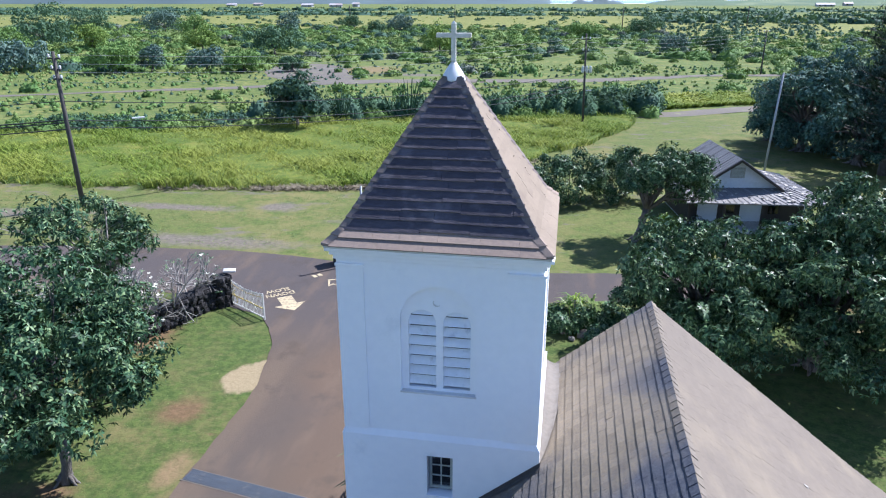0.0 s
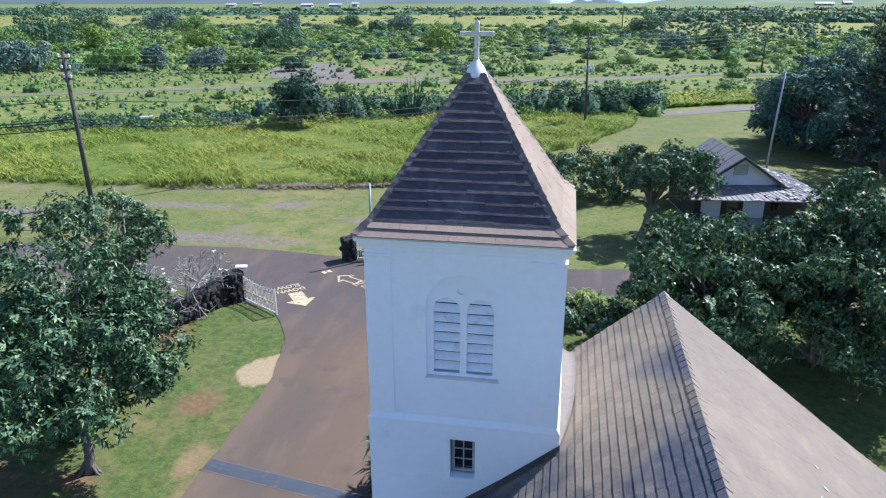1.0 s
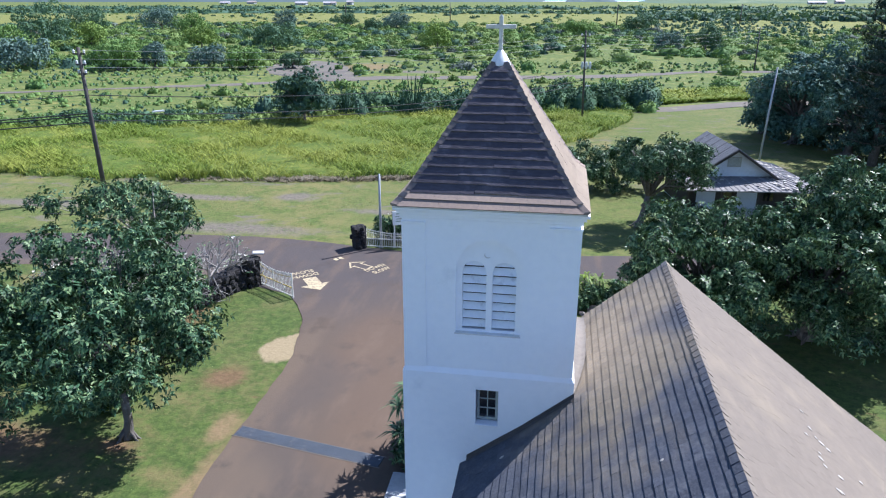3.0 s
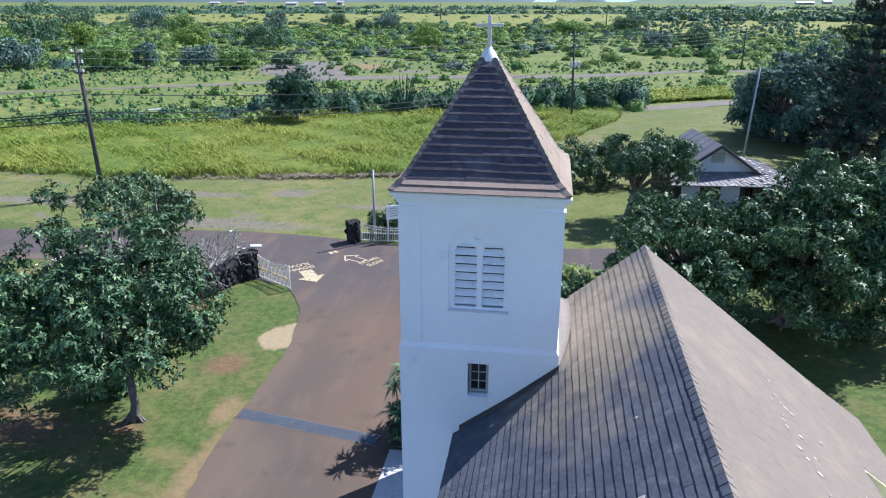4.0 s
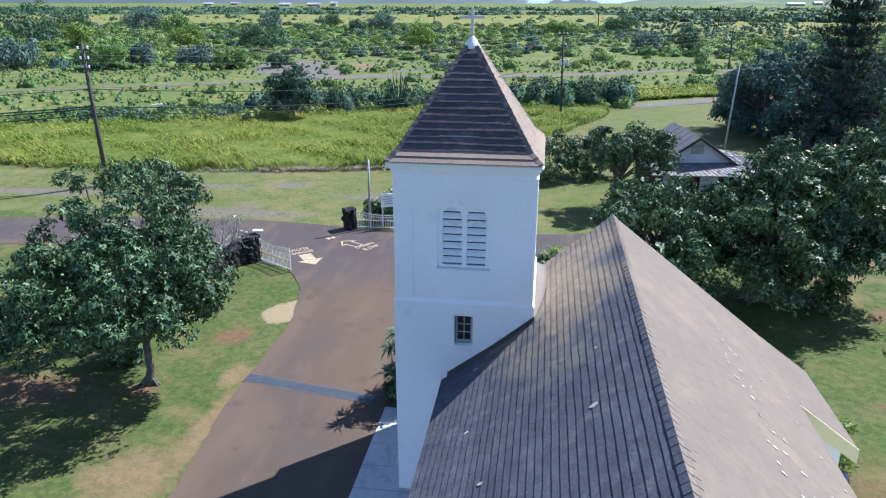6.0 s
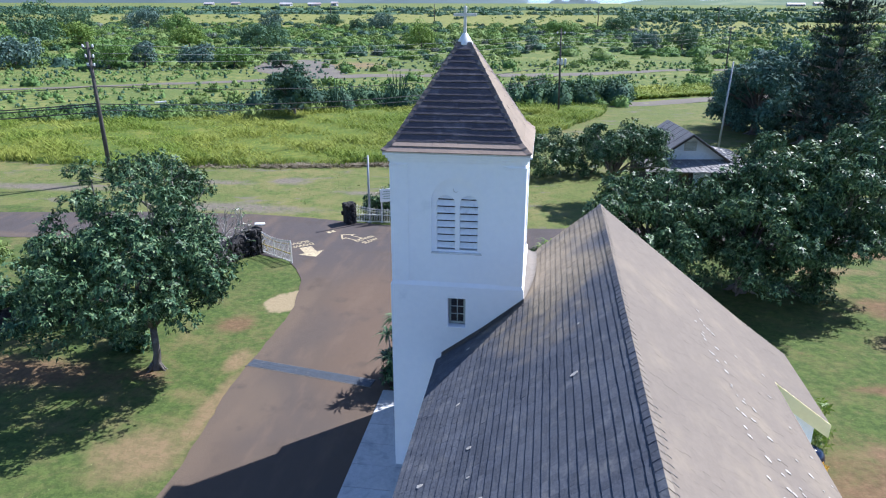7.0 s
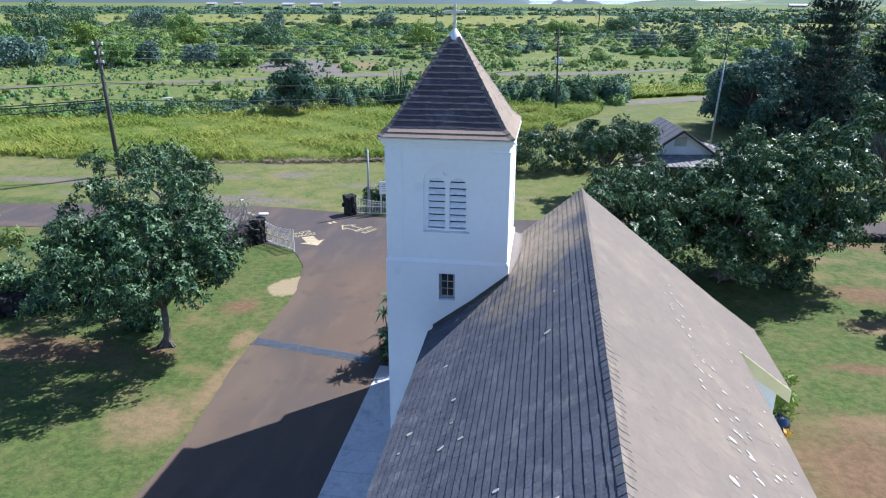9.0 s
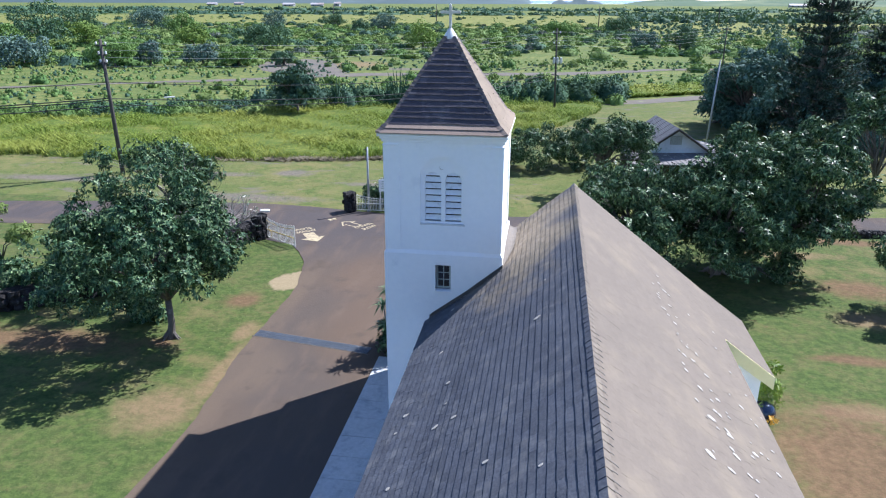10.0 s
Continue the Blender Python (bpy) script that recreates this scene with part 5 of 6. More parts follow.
for k, (x, y, s) in enumerate(((4.75, 19.2, 0.55), (5.6, 19.0, 0.7), (6.5, 19.4, 0.5), (5.1, 18.5, 0.4))):
    rng = np.random.default_rng(60 + k)
    o = part("boulder", *stone(rng, (s * 0.55, s * 0.4, s * 0.25)), "cement")
    o.matrix_basis = pose(x, y, s * 0.15, 0, 0, 40 * k)
    tagged(o, "small grey boulder in a planting bed", "boulder", group="boulders by the palm")
rock_wall("rock_kerb", [(15.5, 24.6), (22.0, 25.5), (33.0, 26.6)], 0.42, 0.55, "low black lava-rock edging along the road", "rock edging", 79, 0.22)

# ---- trees and shrubs ----
tree((-11.75, 5.0), "broad round tree with glossy dark leaves on the churchyard lawn", (0.1, 0, 2.1), (-0.1, -0.2, 4.85), (4.35, 4.8, 2.75), 230, 0.58, 54, 6, 0.175, 0.068, "leaf_left", 21, 0.17, -0.75, (0.08, 0), 0.25, "bark", droop=0.3,
     extra=((-1.5, 0.2, 2.1, 0.75), (-1.0, -0.3, 1.6, 0.6), (-2.2, 0.4, 2.5, 0.8), (-0.9, 0.5, 1.9, 0.55), (-2.0, -0.6, 3.2, 0.9), (1.6, -0.6, 3.2, 0.7), (2.5, 0.0, 3.4, 0.7), (2.9, 0.2, 4.2, 0.7), (2.7, -0.2, 5.2, 0.7), (0.4, 0.4, 7.9, 0.55), (-0.5, 0.6, 7.8, 0.55), (1.2, 0.2, 7.7, 0.5), (0.3, -0.8, 7.8, 0.5), (-1.3, -0.2, 7.5, 0.5), (0.9, 1.2, 7.6, 0.5), (-3.1, 0.5, 7.1, 0.6), (-3.6, 0.0, 6.4, 0.6), (-2.7, 1.0, 7.3, 0.6), (-3.8, -0.5, 5.7, 0.6), (-1.7, 0.0, 7.0, 0.6)))
tree((-14.2, 11.4), "slender tree with an open umbrella crown beside the wall", (0.2, 0.1, 4.4), (-0.85, 0.2, 6.2), (4.0, 3.4, 2.0), 120, 0.46, 34, 6, 0.19, 0.062, "leaf_left", 24, 0.16, -0.5, (0.1, 0), 0.35, "bark_pale", droop=0.4)
tree((10.5, 17.5), "dense mango tree with dark glossy leaves", (0.2, 0, 1.6), (0.0, 0.0, 3.3), (3.7, 4.2, 2.5), 180, 0.64, 56, 6, 0.21, 0.08, "leaf_mango", 31, 0.26, -0.95, droop=0.34, hollow=0.35, extra=((-1.5, -2.5, 1.5, 0.8), (0, -3.0, 1.3, 0.9), (1.5, -2.8, 1.5, 0.8), (-2.8, -1.5, 1.6, 0.8), (2.6, -2.5, 1.8, 0.9), (-3.2, -1.2, 1.2, 0.8), (-2.2, -2.9, 1.0, 0.8)))
tree((15.6, 17.6), "large spreading mango tree with dark glossy leaves", (0.0, 0.1, 1.7), (1.3, 0.0, 4.1), (4.2, 4.7, 3.75), 250, 0.66, 56, 6, 0.21, 0.08, "leaf_mango", 32, 0.3, -0.95, droop=0.34, hollow=0.45, extra=((-2.6, 0.0, 5.9, 0.75), (-1.6, 0.2, 6.3, 0.75), (-3.4, -0.2, 5.3, 0.75), (-2.2, -0.8, 5.7, 0.7)))
tree((19.6, 18.4), "mango tree with drooping branches beside the lawn", (0.1, 0, 1.9), (0.4, 0.2, 5.2), (3.4, 3.9, 3.4), 170, 0.62, 56, 6, 0.21, 0.08, "leaf_mango", 33, 0.24, -0.85, droop=0.34)
tree((24.2, 13.4), "young mango tree with dark glossy leaves on the lawn", (0, 0, 1.2), (0, 0, 2.9), (2.0, 2.0, 1.5), 44, 0.55, 60, 6, 0.22, 0.08, "leaf_mango", 34, 0.11, -0.7)
mt = tree((9.3, 33.8), "leaning tree with a signboard on its pale trunk", (0.5, 0.1, 2.3), (1.6, 0.3, 4.3), (3.1, 3.0, 1.8), 105, 0.6, 60, 6, 0.18, 0.07, "leaf_mango", 35, 0.24, -0.4, (0.05, 0), 0.3, extra=((3.6, 0.5, 3.0, 0.7), (4.2, 0.8, 3.2, 0.7), (2.6, 0.3, 3.1, 0.7)))
Shape().box(-0.22, 0.22, -0.03, 0.0, -0.26, 0.26, pose(0.3, -0.3, 1.75, 0, 42, 5)).make("signboard", "cement", mt, "small faded square sign on the trunk")
tree((32.6, 39.2), "multi-stemmed tree with a loose dark crown by the road", (0.2, 0, 1.1), (0.6, 0.2, 6.0), (3.4, 3.4, 2.0), 46, 0.85, 48, 6, 0.34, 0.13, "leaf_mango", 36, 0.2, -0.25, (0.1, 0), 0.4, "bark")
bush((4.6, 43.0), "rounded grey-green shrub beside the house lawn", (3.2, 2.4, 2.1), 60, 0.7, 80, 6, 0.17, 0.07, "leaf_mango", 41, 1.7)
bush((8.6, 44.6), "rounded dark green shrub behind the leaning tree", (2.6, 2.4, 2.0), 48, 0.7, 80, 6, 0.17, 0.07, "leaf_mango", 42, 1.7)
for x, y, r, s, leaf in ((12.0, 37.0, 0.6, 51, "leaf_lime"), (13.6, 36.2, 0.7, 52, "leaf_mango"), (18.4, 35.9, 0.8, 53, "leaf_mango"), (20.6, 35.8, 0.9, 54, "leaf_scrub")):
    bush((x, y), "small leafy shrub in front of the house porch", (r, r, r), 7, 0.4, 30, 6, 0.22, 0.09, leaf, s)
# tall trees behind the house
for k, (x, y, rx, rz, z, n) in enumerate(((29.0, 67.0, 4.4, 4.4, 4.4, 70), (31.5, 69.0, 5.0, 5.2, 5.0, 84), (40.5, 67.0, 6.0, 5.6, 5.2, 92), (38.5, 57.0, 5.6, 4.0, 4.2, 70), (48.0, 60.0, 6.5, 5.6, 5.4, 76), (27.6, 73.0, 3.0, 3.0, 3.0, 36), (32.5, 61, 4.6, 3.4, 3.4, 56), (35.5, 66, 4.0, 4.0, 6.0, 50))):
    tree((x, y), "large dark spreading ficus tree behind the cottage", (0, 0, 2.6), (0, 0, z), (rx, rx, rz), n, 1.15, 88, 6, 0.3, 0.15, "leaf_far", 70 + k, 0.4, -0.95, bark="bark", droop=0.2, three=True)


def conifer(at, height, label, seed, width=3.4):
    """A tall ironwood pine: separate whorls of level limbs, each lined with upright tufts."""
    rng = np.random.default_rng(seed)
    t = thing("pine_tree", (at[0], at[1], 0), label, "tree")
    s = Shape()
    s.tube([(0, 0, -0.1), (0.1, 0, height * 0.5), (0, 0, height)], [0.42, 0.28, 0.04], 8)
    pts, out = [], []
    z = 2.2
    while z < height:
        k = 1 - z / height
        for i in range(6):
            reach = width * (0.3 + 0.7 * k ** 0.6) * (0.6 + 0.55 * rng.random())
            a = 6.283 * (i + rng.random()) / 6
            e = Vector((reach * math.cos(a), reach * math.sin(a), z + (0.1 + 0.16 * rng.random()) * reach))
            s.tube([(0, 0, z - 0.1), (e.x * 0.5, e.y * 0.5, z + 0.02 * reach), e], [0.1, 0.06, 0.02], 4, False)
            for u in np.linspace(0.22, 1.0, 12):
                w = 0.2 + 0.55 * u * (1.15 - u)
                for j in range(3):
                    pts.append((e.x * u + rng.normal() * w, e.y * u + rng.normal() * w, z + (e.z - z) * u ** 1.5 + rng.normal() * 0.22))
                    out.append((e.x * 0.5 / reach, e.y * 0.5 / reach, 0.75))
        z += 0.95 + 0.25 * rng.random()
    s.make("trunk", "bark", t, "", True)
    q, f = leaf_cloud(np.array(pts), unit(np.array(out)), 7, 0.52, 0.1, rng, 0.05, 0.5, True)
    quick_mesh("crown", q, f, "leaf_pine", t)
    return t


conifer((33.2, 56.8), 20.5, "tall dark ironwood pine above the other trees", 91, 4.8)
conifer((42.0, 63.0), 13.0, "shorter dark ironwood pine beside another", 92, 4.0)


def plumeria(at, label, seed, spread, height):
    """A bare, many-forked plumeria with thick grey twigs and a few white flowers."""
    rng = np.random.default_rng(seed)
    t = thing("plumeria", (at[0], at[1], 0), label, "shrub")
    s = Shape()
    tips = []

    def grow(p, d, ln, r, depth):
        e = p + d * ln
        s.tube([p, e], [r, r * 0.75], 5, depth == 0)
        if depth == 0:
            tips.append(e)
            return
        for i in range(3 if depth > 1 else 2):
            nd = (d + Vector(rng.normal(size=3) * 0.55) + Vector((0, 0, 0.18))).normalized()
            grow(e, nd, ln * (0.72 + 0.2 * rng.random()), r * 0.68, depth - 1)

    for i in range(5):
        a = 6.283 * i / 5 + rng.random()
        grow(Vector((0.2 * math.cos(a), 0.2 * math.sin(a), -0.05)), Vector((0.75 * math.cos(a) * spread, 0.75 * math.sin(a) * spread, 0.8)).normalized(), height * 0.3, 0.085, 4)
    s.make("branch_frame", "bark_pale", t)
    pts = np.array([tuple(p) for p in tips])
    pick = rng.random(len(pts)) < 0.22
    q, f = leaf_cloud(pts[pick], np.tile((0, 0, 1.0), (pick.sum(), 1)), 4, 0.26, 0.08, rng, 0.2)
    quick_mesh("leaves", q, f, "leaf_left", t)
    pick = rng.random(len(pts)) < 0.06
    q, f = leaf_cloud(pts[pick] + np.array((0, 0, 0.03)), np.tile((0, 0, 1.0), (pick.sum(), 1)), 7, 0.13, 0.09, rng, 0.0, 0.6)
    quick_mesh("flowers", q, f, "petal_white", t)["kind"] = "stuff"


plumeria((-15.3, 17.6), "bare grey plumeria with a few white flowers by the wall", 101, 1.25, 3.5)
plumeria((-16.4, 15.0), "bare grey plumeria shrub beside the rock wall", 102, 1.2, 3.0)
plumeria((-19.0, 17.0), "bare grey plumeria between the tree and the road", 103, 1.2, 3.0)
plumeria((-21.5, 15.5), "bare grey plumeria beside the road", 104, 1.1, 2.6)
bush((-14.6, 7.0), "dark shrub under the round tree", (1.2, 1.1, 1.2), 12, 0.6, 36, 6, 0.26, 0.1, "leaf_left", 111)
bush((-6.1, 28.6), "white-flowering shrub behind the railing", (1.2, 0.9, 1.4), 14, 0.55, 36, 6, 0.22, 0.09, "leaf_left", 112)
bush((-7.6, 28.4), "dark green shrub behind the railing", (1.0, 0.8, 1.1), 11, 0.5, 36, 6, 0.22, 0.09, "leaf_mango", 113)
rng = np.random.default_rng(9)
pts, out = puff_points([(-6.2, 28.4, 1.9, 0.8), (-7.0, 28.3, 1.6, 0.7)], 9, rng, 0.0)
tagged(quick_mesh("flower", *leaf_cloud(pts, out, 7, 0.12, 0.08, rng, 0, 0.6), "petal_white"), "scattered white flowers on the shrub", "flower", kind="stuff")
tree((-24.4, 9.9), "small thin-leaved tree beyond the rock wall", (0, 0, 1.5), (0, 0, 3.0), (2.6, 2.3, 1.5), 34, 0.5, 50, 5, 0.24, 0.09, "leaf_scrub", 37, 0.1, -0.4)
bush((-20.6, 9.4), "dark leafy shrub leaning over the rock wall", (1.7, 1.2, 1.1), 15, 0.6, 60, 6, 0.22, 0.09, "leaf_left", 114, 1.0)
for x, y, r, k in ((-18.4, 9.6, 1.3, 1), (-20.4, 8.0, 1.2, 2), (-22.6, 7.1, 1.5, 3), (-25.2, 6.0, 1.4, 4), (-23.8, 8.6, 1.6, 5)):
    bush((x, y), "dark leafy shrub growing over the lava-rock wall", (r, r * 0.9, 1.0), 13, 0.55, 50, 6, 0.22, 0.09, "leaf_left", 140 + k, 1.0)
bush((-18.6, 12.6), "dark leafy shrub behind the rock wall", (1.5, 1.2, 1.1), 14, 0.6, 60, 6, 0.22, 0.09, "leaf_left", 115, 0.9)
bush((14.25, 2.9), "lime green feathery shrub against the porch", (0.6, 1.2, 1.0), 16, 0.38, 34, 6, 0.2, 0.045, "leaf_lime", 116, 0.9)


def blade_plant(name, at, label, heads, leaf, seed, length=0.6, width=0.07, per=22, category="shrub"):
    """Upright stems, each with a tuft of long arching blades."""
    rng = np.random.default_rng(seed)
    t = thing(name, (at[0], at[1], 0), label, category)
    s = Shape()
    qs, fs, n = [], [], 0
    for x, y, z in heads:
        s.tube([(x * 0.4, y * 0.4, -0.05), (x * 0.8, y * 0.8, z * 0.6), (x, y, z)], [0.05, 0.04, 0.03], 6)
        for k in range(per):
            a = rng.random() * 6.283
            d = np.array((math.cos(a), math.sin(a), 0.9 * rng.random() + 0.1))
            d /= np.linalg.norm(d)
            w = np.array((-math.sin(a), math.cos(a), 0)) * width * 0.5
            ln = length * (0.7 + 0.6 * rng.random())
            p0 = np.array((x, y, z))
            p1 = p0 + d * ln * 0.5
            p2 = p0 + d * ln + np.array((0, 0, -0.4 * ln))
            qs += [p0 - w * 0.4, p0 + w * 0.4, p1 + w, p1 - w, p2]
            fs += [(n, n + 1, n + 2, n + 3), (n + 3, n + 2, n + 4)]
            n += 5
    s.make("stems", "bark_pale", t)
    part("leaves", qs, fs, leaf, t)
    return t


blade_plant("dracaena", (-0.95, 5.1), "tall dark dracaena growing beside the tower", [(0, 0, 3.1), (-0.45, 0.1, 2.3), (0.25, 0.35, 2.7), (-0.2, -0.3, 1.5), (0.1, 0.2, 0.9), (-0.55, 0.3, 1.1)], "leaf_left", 121, 0.75, 0.08, 34)
blade_plant("dracaena", (-0.75, 6.3), "dark leafy dracaena in front of the tower", [(0, 0, 2.4), (-0.35, 0.2, 1.6), (0.25, -0.2, 1.9), (0.0, 0.3, 0.8)], "leaf_left", 122, 0.7, 0.08, 30)
for x, y, r, h, k in ((-0.75, 4.7, 0.55, 1.1, 1), (-0.8, 5.7, 0.7, 1.3, 2), (-0.6, 6.9, 0.6, 0.9, 3)):
    bush((x, y), "dark leafy shrub at the foot of the tower", (r, r, h), 14, 0.36, 40, 6, 0.2, 0.07, "leaf_left", 150 + k, h * 0.8)
blade_plant("palm", (5.2, 20.6), "small lime green palm beside the drive", [(0, 0, 1.2), (0.3, 0.1, 0.9), (-0.3, 0.15, 0.8)], "leaf_lime", 123, 0.95, 0.08, 24, "palm")
for x, y, r, s in ((4.7, 19.3, 0.7, 61), (5.9, 19.5, 0.9, 62), (7.0, 20.2, 1.0, 63), (6.4, 18.4, 0.6, 64), (4.3, 20.4, 0.5, 65)):
    bush((x, y), "low dark leafy shrub in the planting bed by the palm", (r, r, r * 0.8), 12, 0.4, 40, 6, 0.2, 0.075, "leaf_mango", s)
blade_plant("palm", (6.0, 20.3), "small green palm among boulders", [(0, 0, 1.2), (0.2, 0.1, 1.0)], "leaf_scrub", 124, 0.8, 0.08, 18, "palm")


# ---- field and scrub, past counting ----
def clumps(name, spots, per, length, width, leaf, seed, label, category, upright=0.8):
    """Arching blades in clumps: spots are rows of x, y, size."""
    rng = np.random.default_rng(seed)
    n = len(spots) * per
    p = np.repeat(spots[:, :2], per, 0) + rng.normal(size=(n, 2)) * np.repeat(spots[:, 2:3], per, 0) * 0.22
    sz = np.repeat(spots[:, 2], per) * (0.6 + 0.7 * rng.random(n))
    a = rng.random(n) * 6.283
    d = np.stack([np.cos(a), np.sin(a), upright + 0.9 * rng.random(n)], 1)
    d = unit(d)
    w = np.stack([-np.sin(a), np.cos(a), np.zeros(n)], 1) * (width * sz)[:, None] * 0.5
    p0 = np.concatenate([p, np.full((n, 1), -0.05)], 1)
    p1 = p0 + d * (length * sz)[:, None] * 0.6
    p2 = p0 + d * (length * sz)[:, None]
    p2[:, :2] += np.stack([np.cos(a), np.sin(a)], 1) * (0.35 * length * sz)[:, None]
    p2[:, 2] -= 0.12 * length * sz
    q = np.stack([p0 - w * 0.6, p0 + w * 0.6, p1 + w, p1 - w, p2 + w * 0.12, p2 - w * 0.12], 1).reshape(-1, 3)
    k = np.arange(n)[:, None] * 6
    f = np.concatenate([k + np.array((0, 1, 2, 3)), k + np.array((3, 2, 4, 5))], 0)
    return tagged(quick_mesh(name, q, f, leaf), label, category, kind="stuff")


def between(x, keys):
    keys = np.array(keys)
    return np.interp(x, keys[:, 0], keys[:, 1])


def noise_at(x, y):
    return np.sin(x * 0.7 + 2 * np.sin(y * 0.31)) + np.sin(y * 1.1 + 1.5 * np.sin(x * 0.23))


NEAR = [(-120, 34.5), (-80, 38.5), (-50, 41.0), (-38, 40.6), (-25, 42.2), (-14, 44.3), (-4, 46.8), (0, 54.0), (3.0, 62.0), (7.0, 67.0), (12, 78.0), (13, 83.0)]
FAR = [(-120, 54), (-66, 61.0), (-50, 64.0), (-36, 69.0), (-20, 79.0), (-4, 82.5), (13, 87.0)]
# the close canopy of the grass, then the blades that stand out of it
xs = np.arange(-100, 13.1, 0.7)
q, f = [], []
NV = 44
for i, x in enumerate(xs):
    wav = 0.45 * math.sin(x * 0.9) + 0.3 * math.sin(x * 2.3 + 1)
    a, b = between(x, NEAR) + wav, between(x, FAR) + wav
    for j in range(NV):
        v = j / (NV - 1)
        y = a + (b - a) * v ** 1.5
        rise = min(1.0, 70 * v * v + 6 * v, 12 * (1 - v) + 0.1)
        q.append((x + 0.25 * noise.noise((x, y, 2.0)), y, rise * (0.42 + 0.12 * noise.noise((x * 0.25, y * 0.3, 0)) + 0.16 * noise.noise((x * 0.9, y * 0.9, 5)) + 0.1 * noise.noise((x * 2.1, y * 2.1, 9))) - 0.03))
        if i and j:
            k = i * NV + j
            f.append((k - NV - 1, k - 1, k, k - NV))
tagged(part("grass_canopy", q, f, "cane", smooth=True), "close green and yellow canopy of the tall grass field", "tall grass", kind="stuff")
rng = np.random.default_rng(200)
x = rng.uniform(-95, 13, 70000)
y = 34 + 54 * rng.random(70000) ** 1.1
edge = 0.45 * np.sin(x * 0.9) + 0.3 * np.sin(x * 2.3 + 1)
ok = (y > between(x, NEAR) + edge - 0.2) & (y < between(x, FAR) + edge)
x, y = x[ok], y[ok]
tall = 0.75 + 0.14 * np.sin(x * 0.35 + 1.3 * np.sin(y * 0.4)) + 0.1 * np.sin(y * 0.9 + x * 0.6)
pick = rng.random(len(x)) < 0.9
clumps("cane_field", np.stack([x, y, tall], 1)[pick], 3, 1.15, 0.08, "leaf_cane", 201, "tall bright green grass field, waving and uneven", "tall grass", 1.6)
clumps("weeds", np.stack([x, y, tall * 0.9], 1)[~pick], 4, 0.85, 0.12, "leaf_scrub", 202, "darker green weeds among the tall grass", "weeds", 0.9)
x = np.concatenate([rng.uniform(-30, 2, 260), rng.uniform(-22, -8, 420)])
y = between(x, NEAR) + rng.normal(size=len(x)) * 0.35 - 0.4
clumps("straw", np.stack([x, y, np.full(len(x), 0.55)], 1), 8, 0.8, 0.1, "straw", 203, "dry grey straw along the edge of the field", "straw", 0.3)
x = rng.uniform(12, 80, 3000)
y = between(x, [(12, 92), (28, 101), (80, 118)]) + rng.random(3000) ** 2 * 14
clumps("cane_field", np.stack([x, y, np.full(len(x), 0.85)], 1), 6, 1.0, 0.2, "leaf_cane", 204, "green weeds beyond the farm track", "tall grass", 0.6)


def scrub(name, spots, leaves, size, leaf, seed, label, sides=10, rings=4):
    """Low-built bushes: spots are rows of x, y, radius, height; each is a lumpy close body under ragged leaf clumps."""
    rng = np.random.default_rng(seed)
    n = len(spots)
    a = np.linspace(0, 2 * math.pi, sides, endpoint=False)[None, None, :] + rng.random((n, 1, 1)) * 6.28
    e = np.linspace(0.0, 1.35, rings)[None, :, None]
    ph = rng.random((n, 1, 1)) * 6.28
    lump = 0.78 + 0.15 * np.sin(3 * a + ph + 2 * e) + 0.1 * np.sin(5 * a - ph + 4 * e) + 0.13 * rng.normal(size=(n, rings, sides))
    cx, cy, r, h = (spots[:, i][:, None, None] for i in range(4))
    lx, ly = cx + r * lump * np.cos(e) * np.cos(a), cy + r * lump * np.cos(e) * np.sin(a)
    lz = h * (0.1 + 0.82 * np.sin(e) * lump) - 0.1 * h * (e < 0.01)
    q1 = np.stack([lx, ly, lz], 3).reshape(-1, 3)
    idx = np.arange(n * rings * sides).reshape(n, rings, sides)
    nx = np.roll(idx, -1, 2)
    f1 = np.concatenate([np.stack([idx[:, :-1], nx[:, :-1], nx[:, 1:]], 3).reshape(-1, 3), np.stack([idx[:, :-1], nx[:, 1:], idx[:, 1:]], 3).reshape(-1, 3)])
    c = np.repeat(spots, leaves, 0)
    d = unit(rng.normal(size=(n * leaves, 3)))
    d[:, 2] = np.abs(d[:, 2])
    k = 0.7 + 0.34 * rng.random(n * leaves)
    p = np.stack([c[:, 0] + d[:, 0] * c[:, 2] * k, c[:, 1] + d[:, 1] * c[:, 2] * k, c[:, 3] * (0.08 + d[:, 2] * k * 0.95)], 1)
    q2, f2 = leaf_cloud(p, unit(d + 0.3 * rng.normal(size=d.shape)), 1, size * 1.15, size * 0.9, rng, 0.1, 0.6, True)
    return tagged(quick_mesh(name, np.concatenate([q1, q2]), np.concatenate([f1, f2 + len(q1)]), leaf), label, "bushes", kind="stuff")


def spots(n, x0, x1, y0, y1, r0, r1, tall, seed, keep=None):
    rng = np.random.default_rng(seed)
    y = y0 + (y1 - y0) * rng.random(n)
    x = x0 + (x1 - x0) * rng.random(n)
    r = r0 + (r1 - r0) * rng.random(n) ** 1.6
    s = np.stack([x, y, r, r * tall * (0.75 + 0.5 * rng.random(n))], 1)
    return s[keep(x, y)] if keep else s


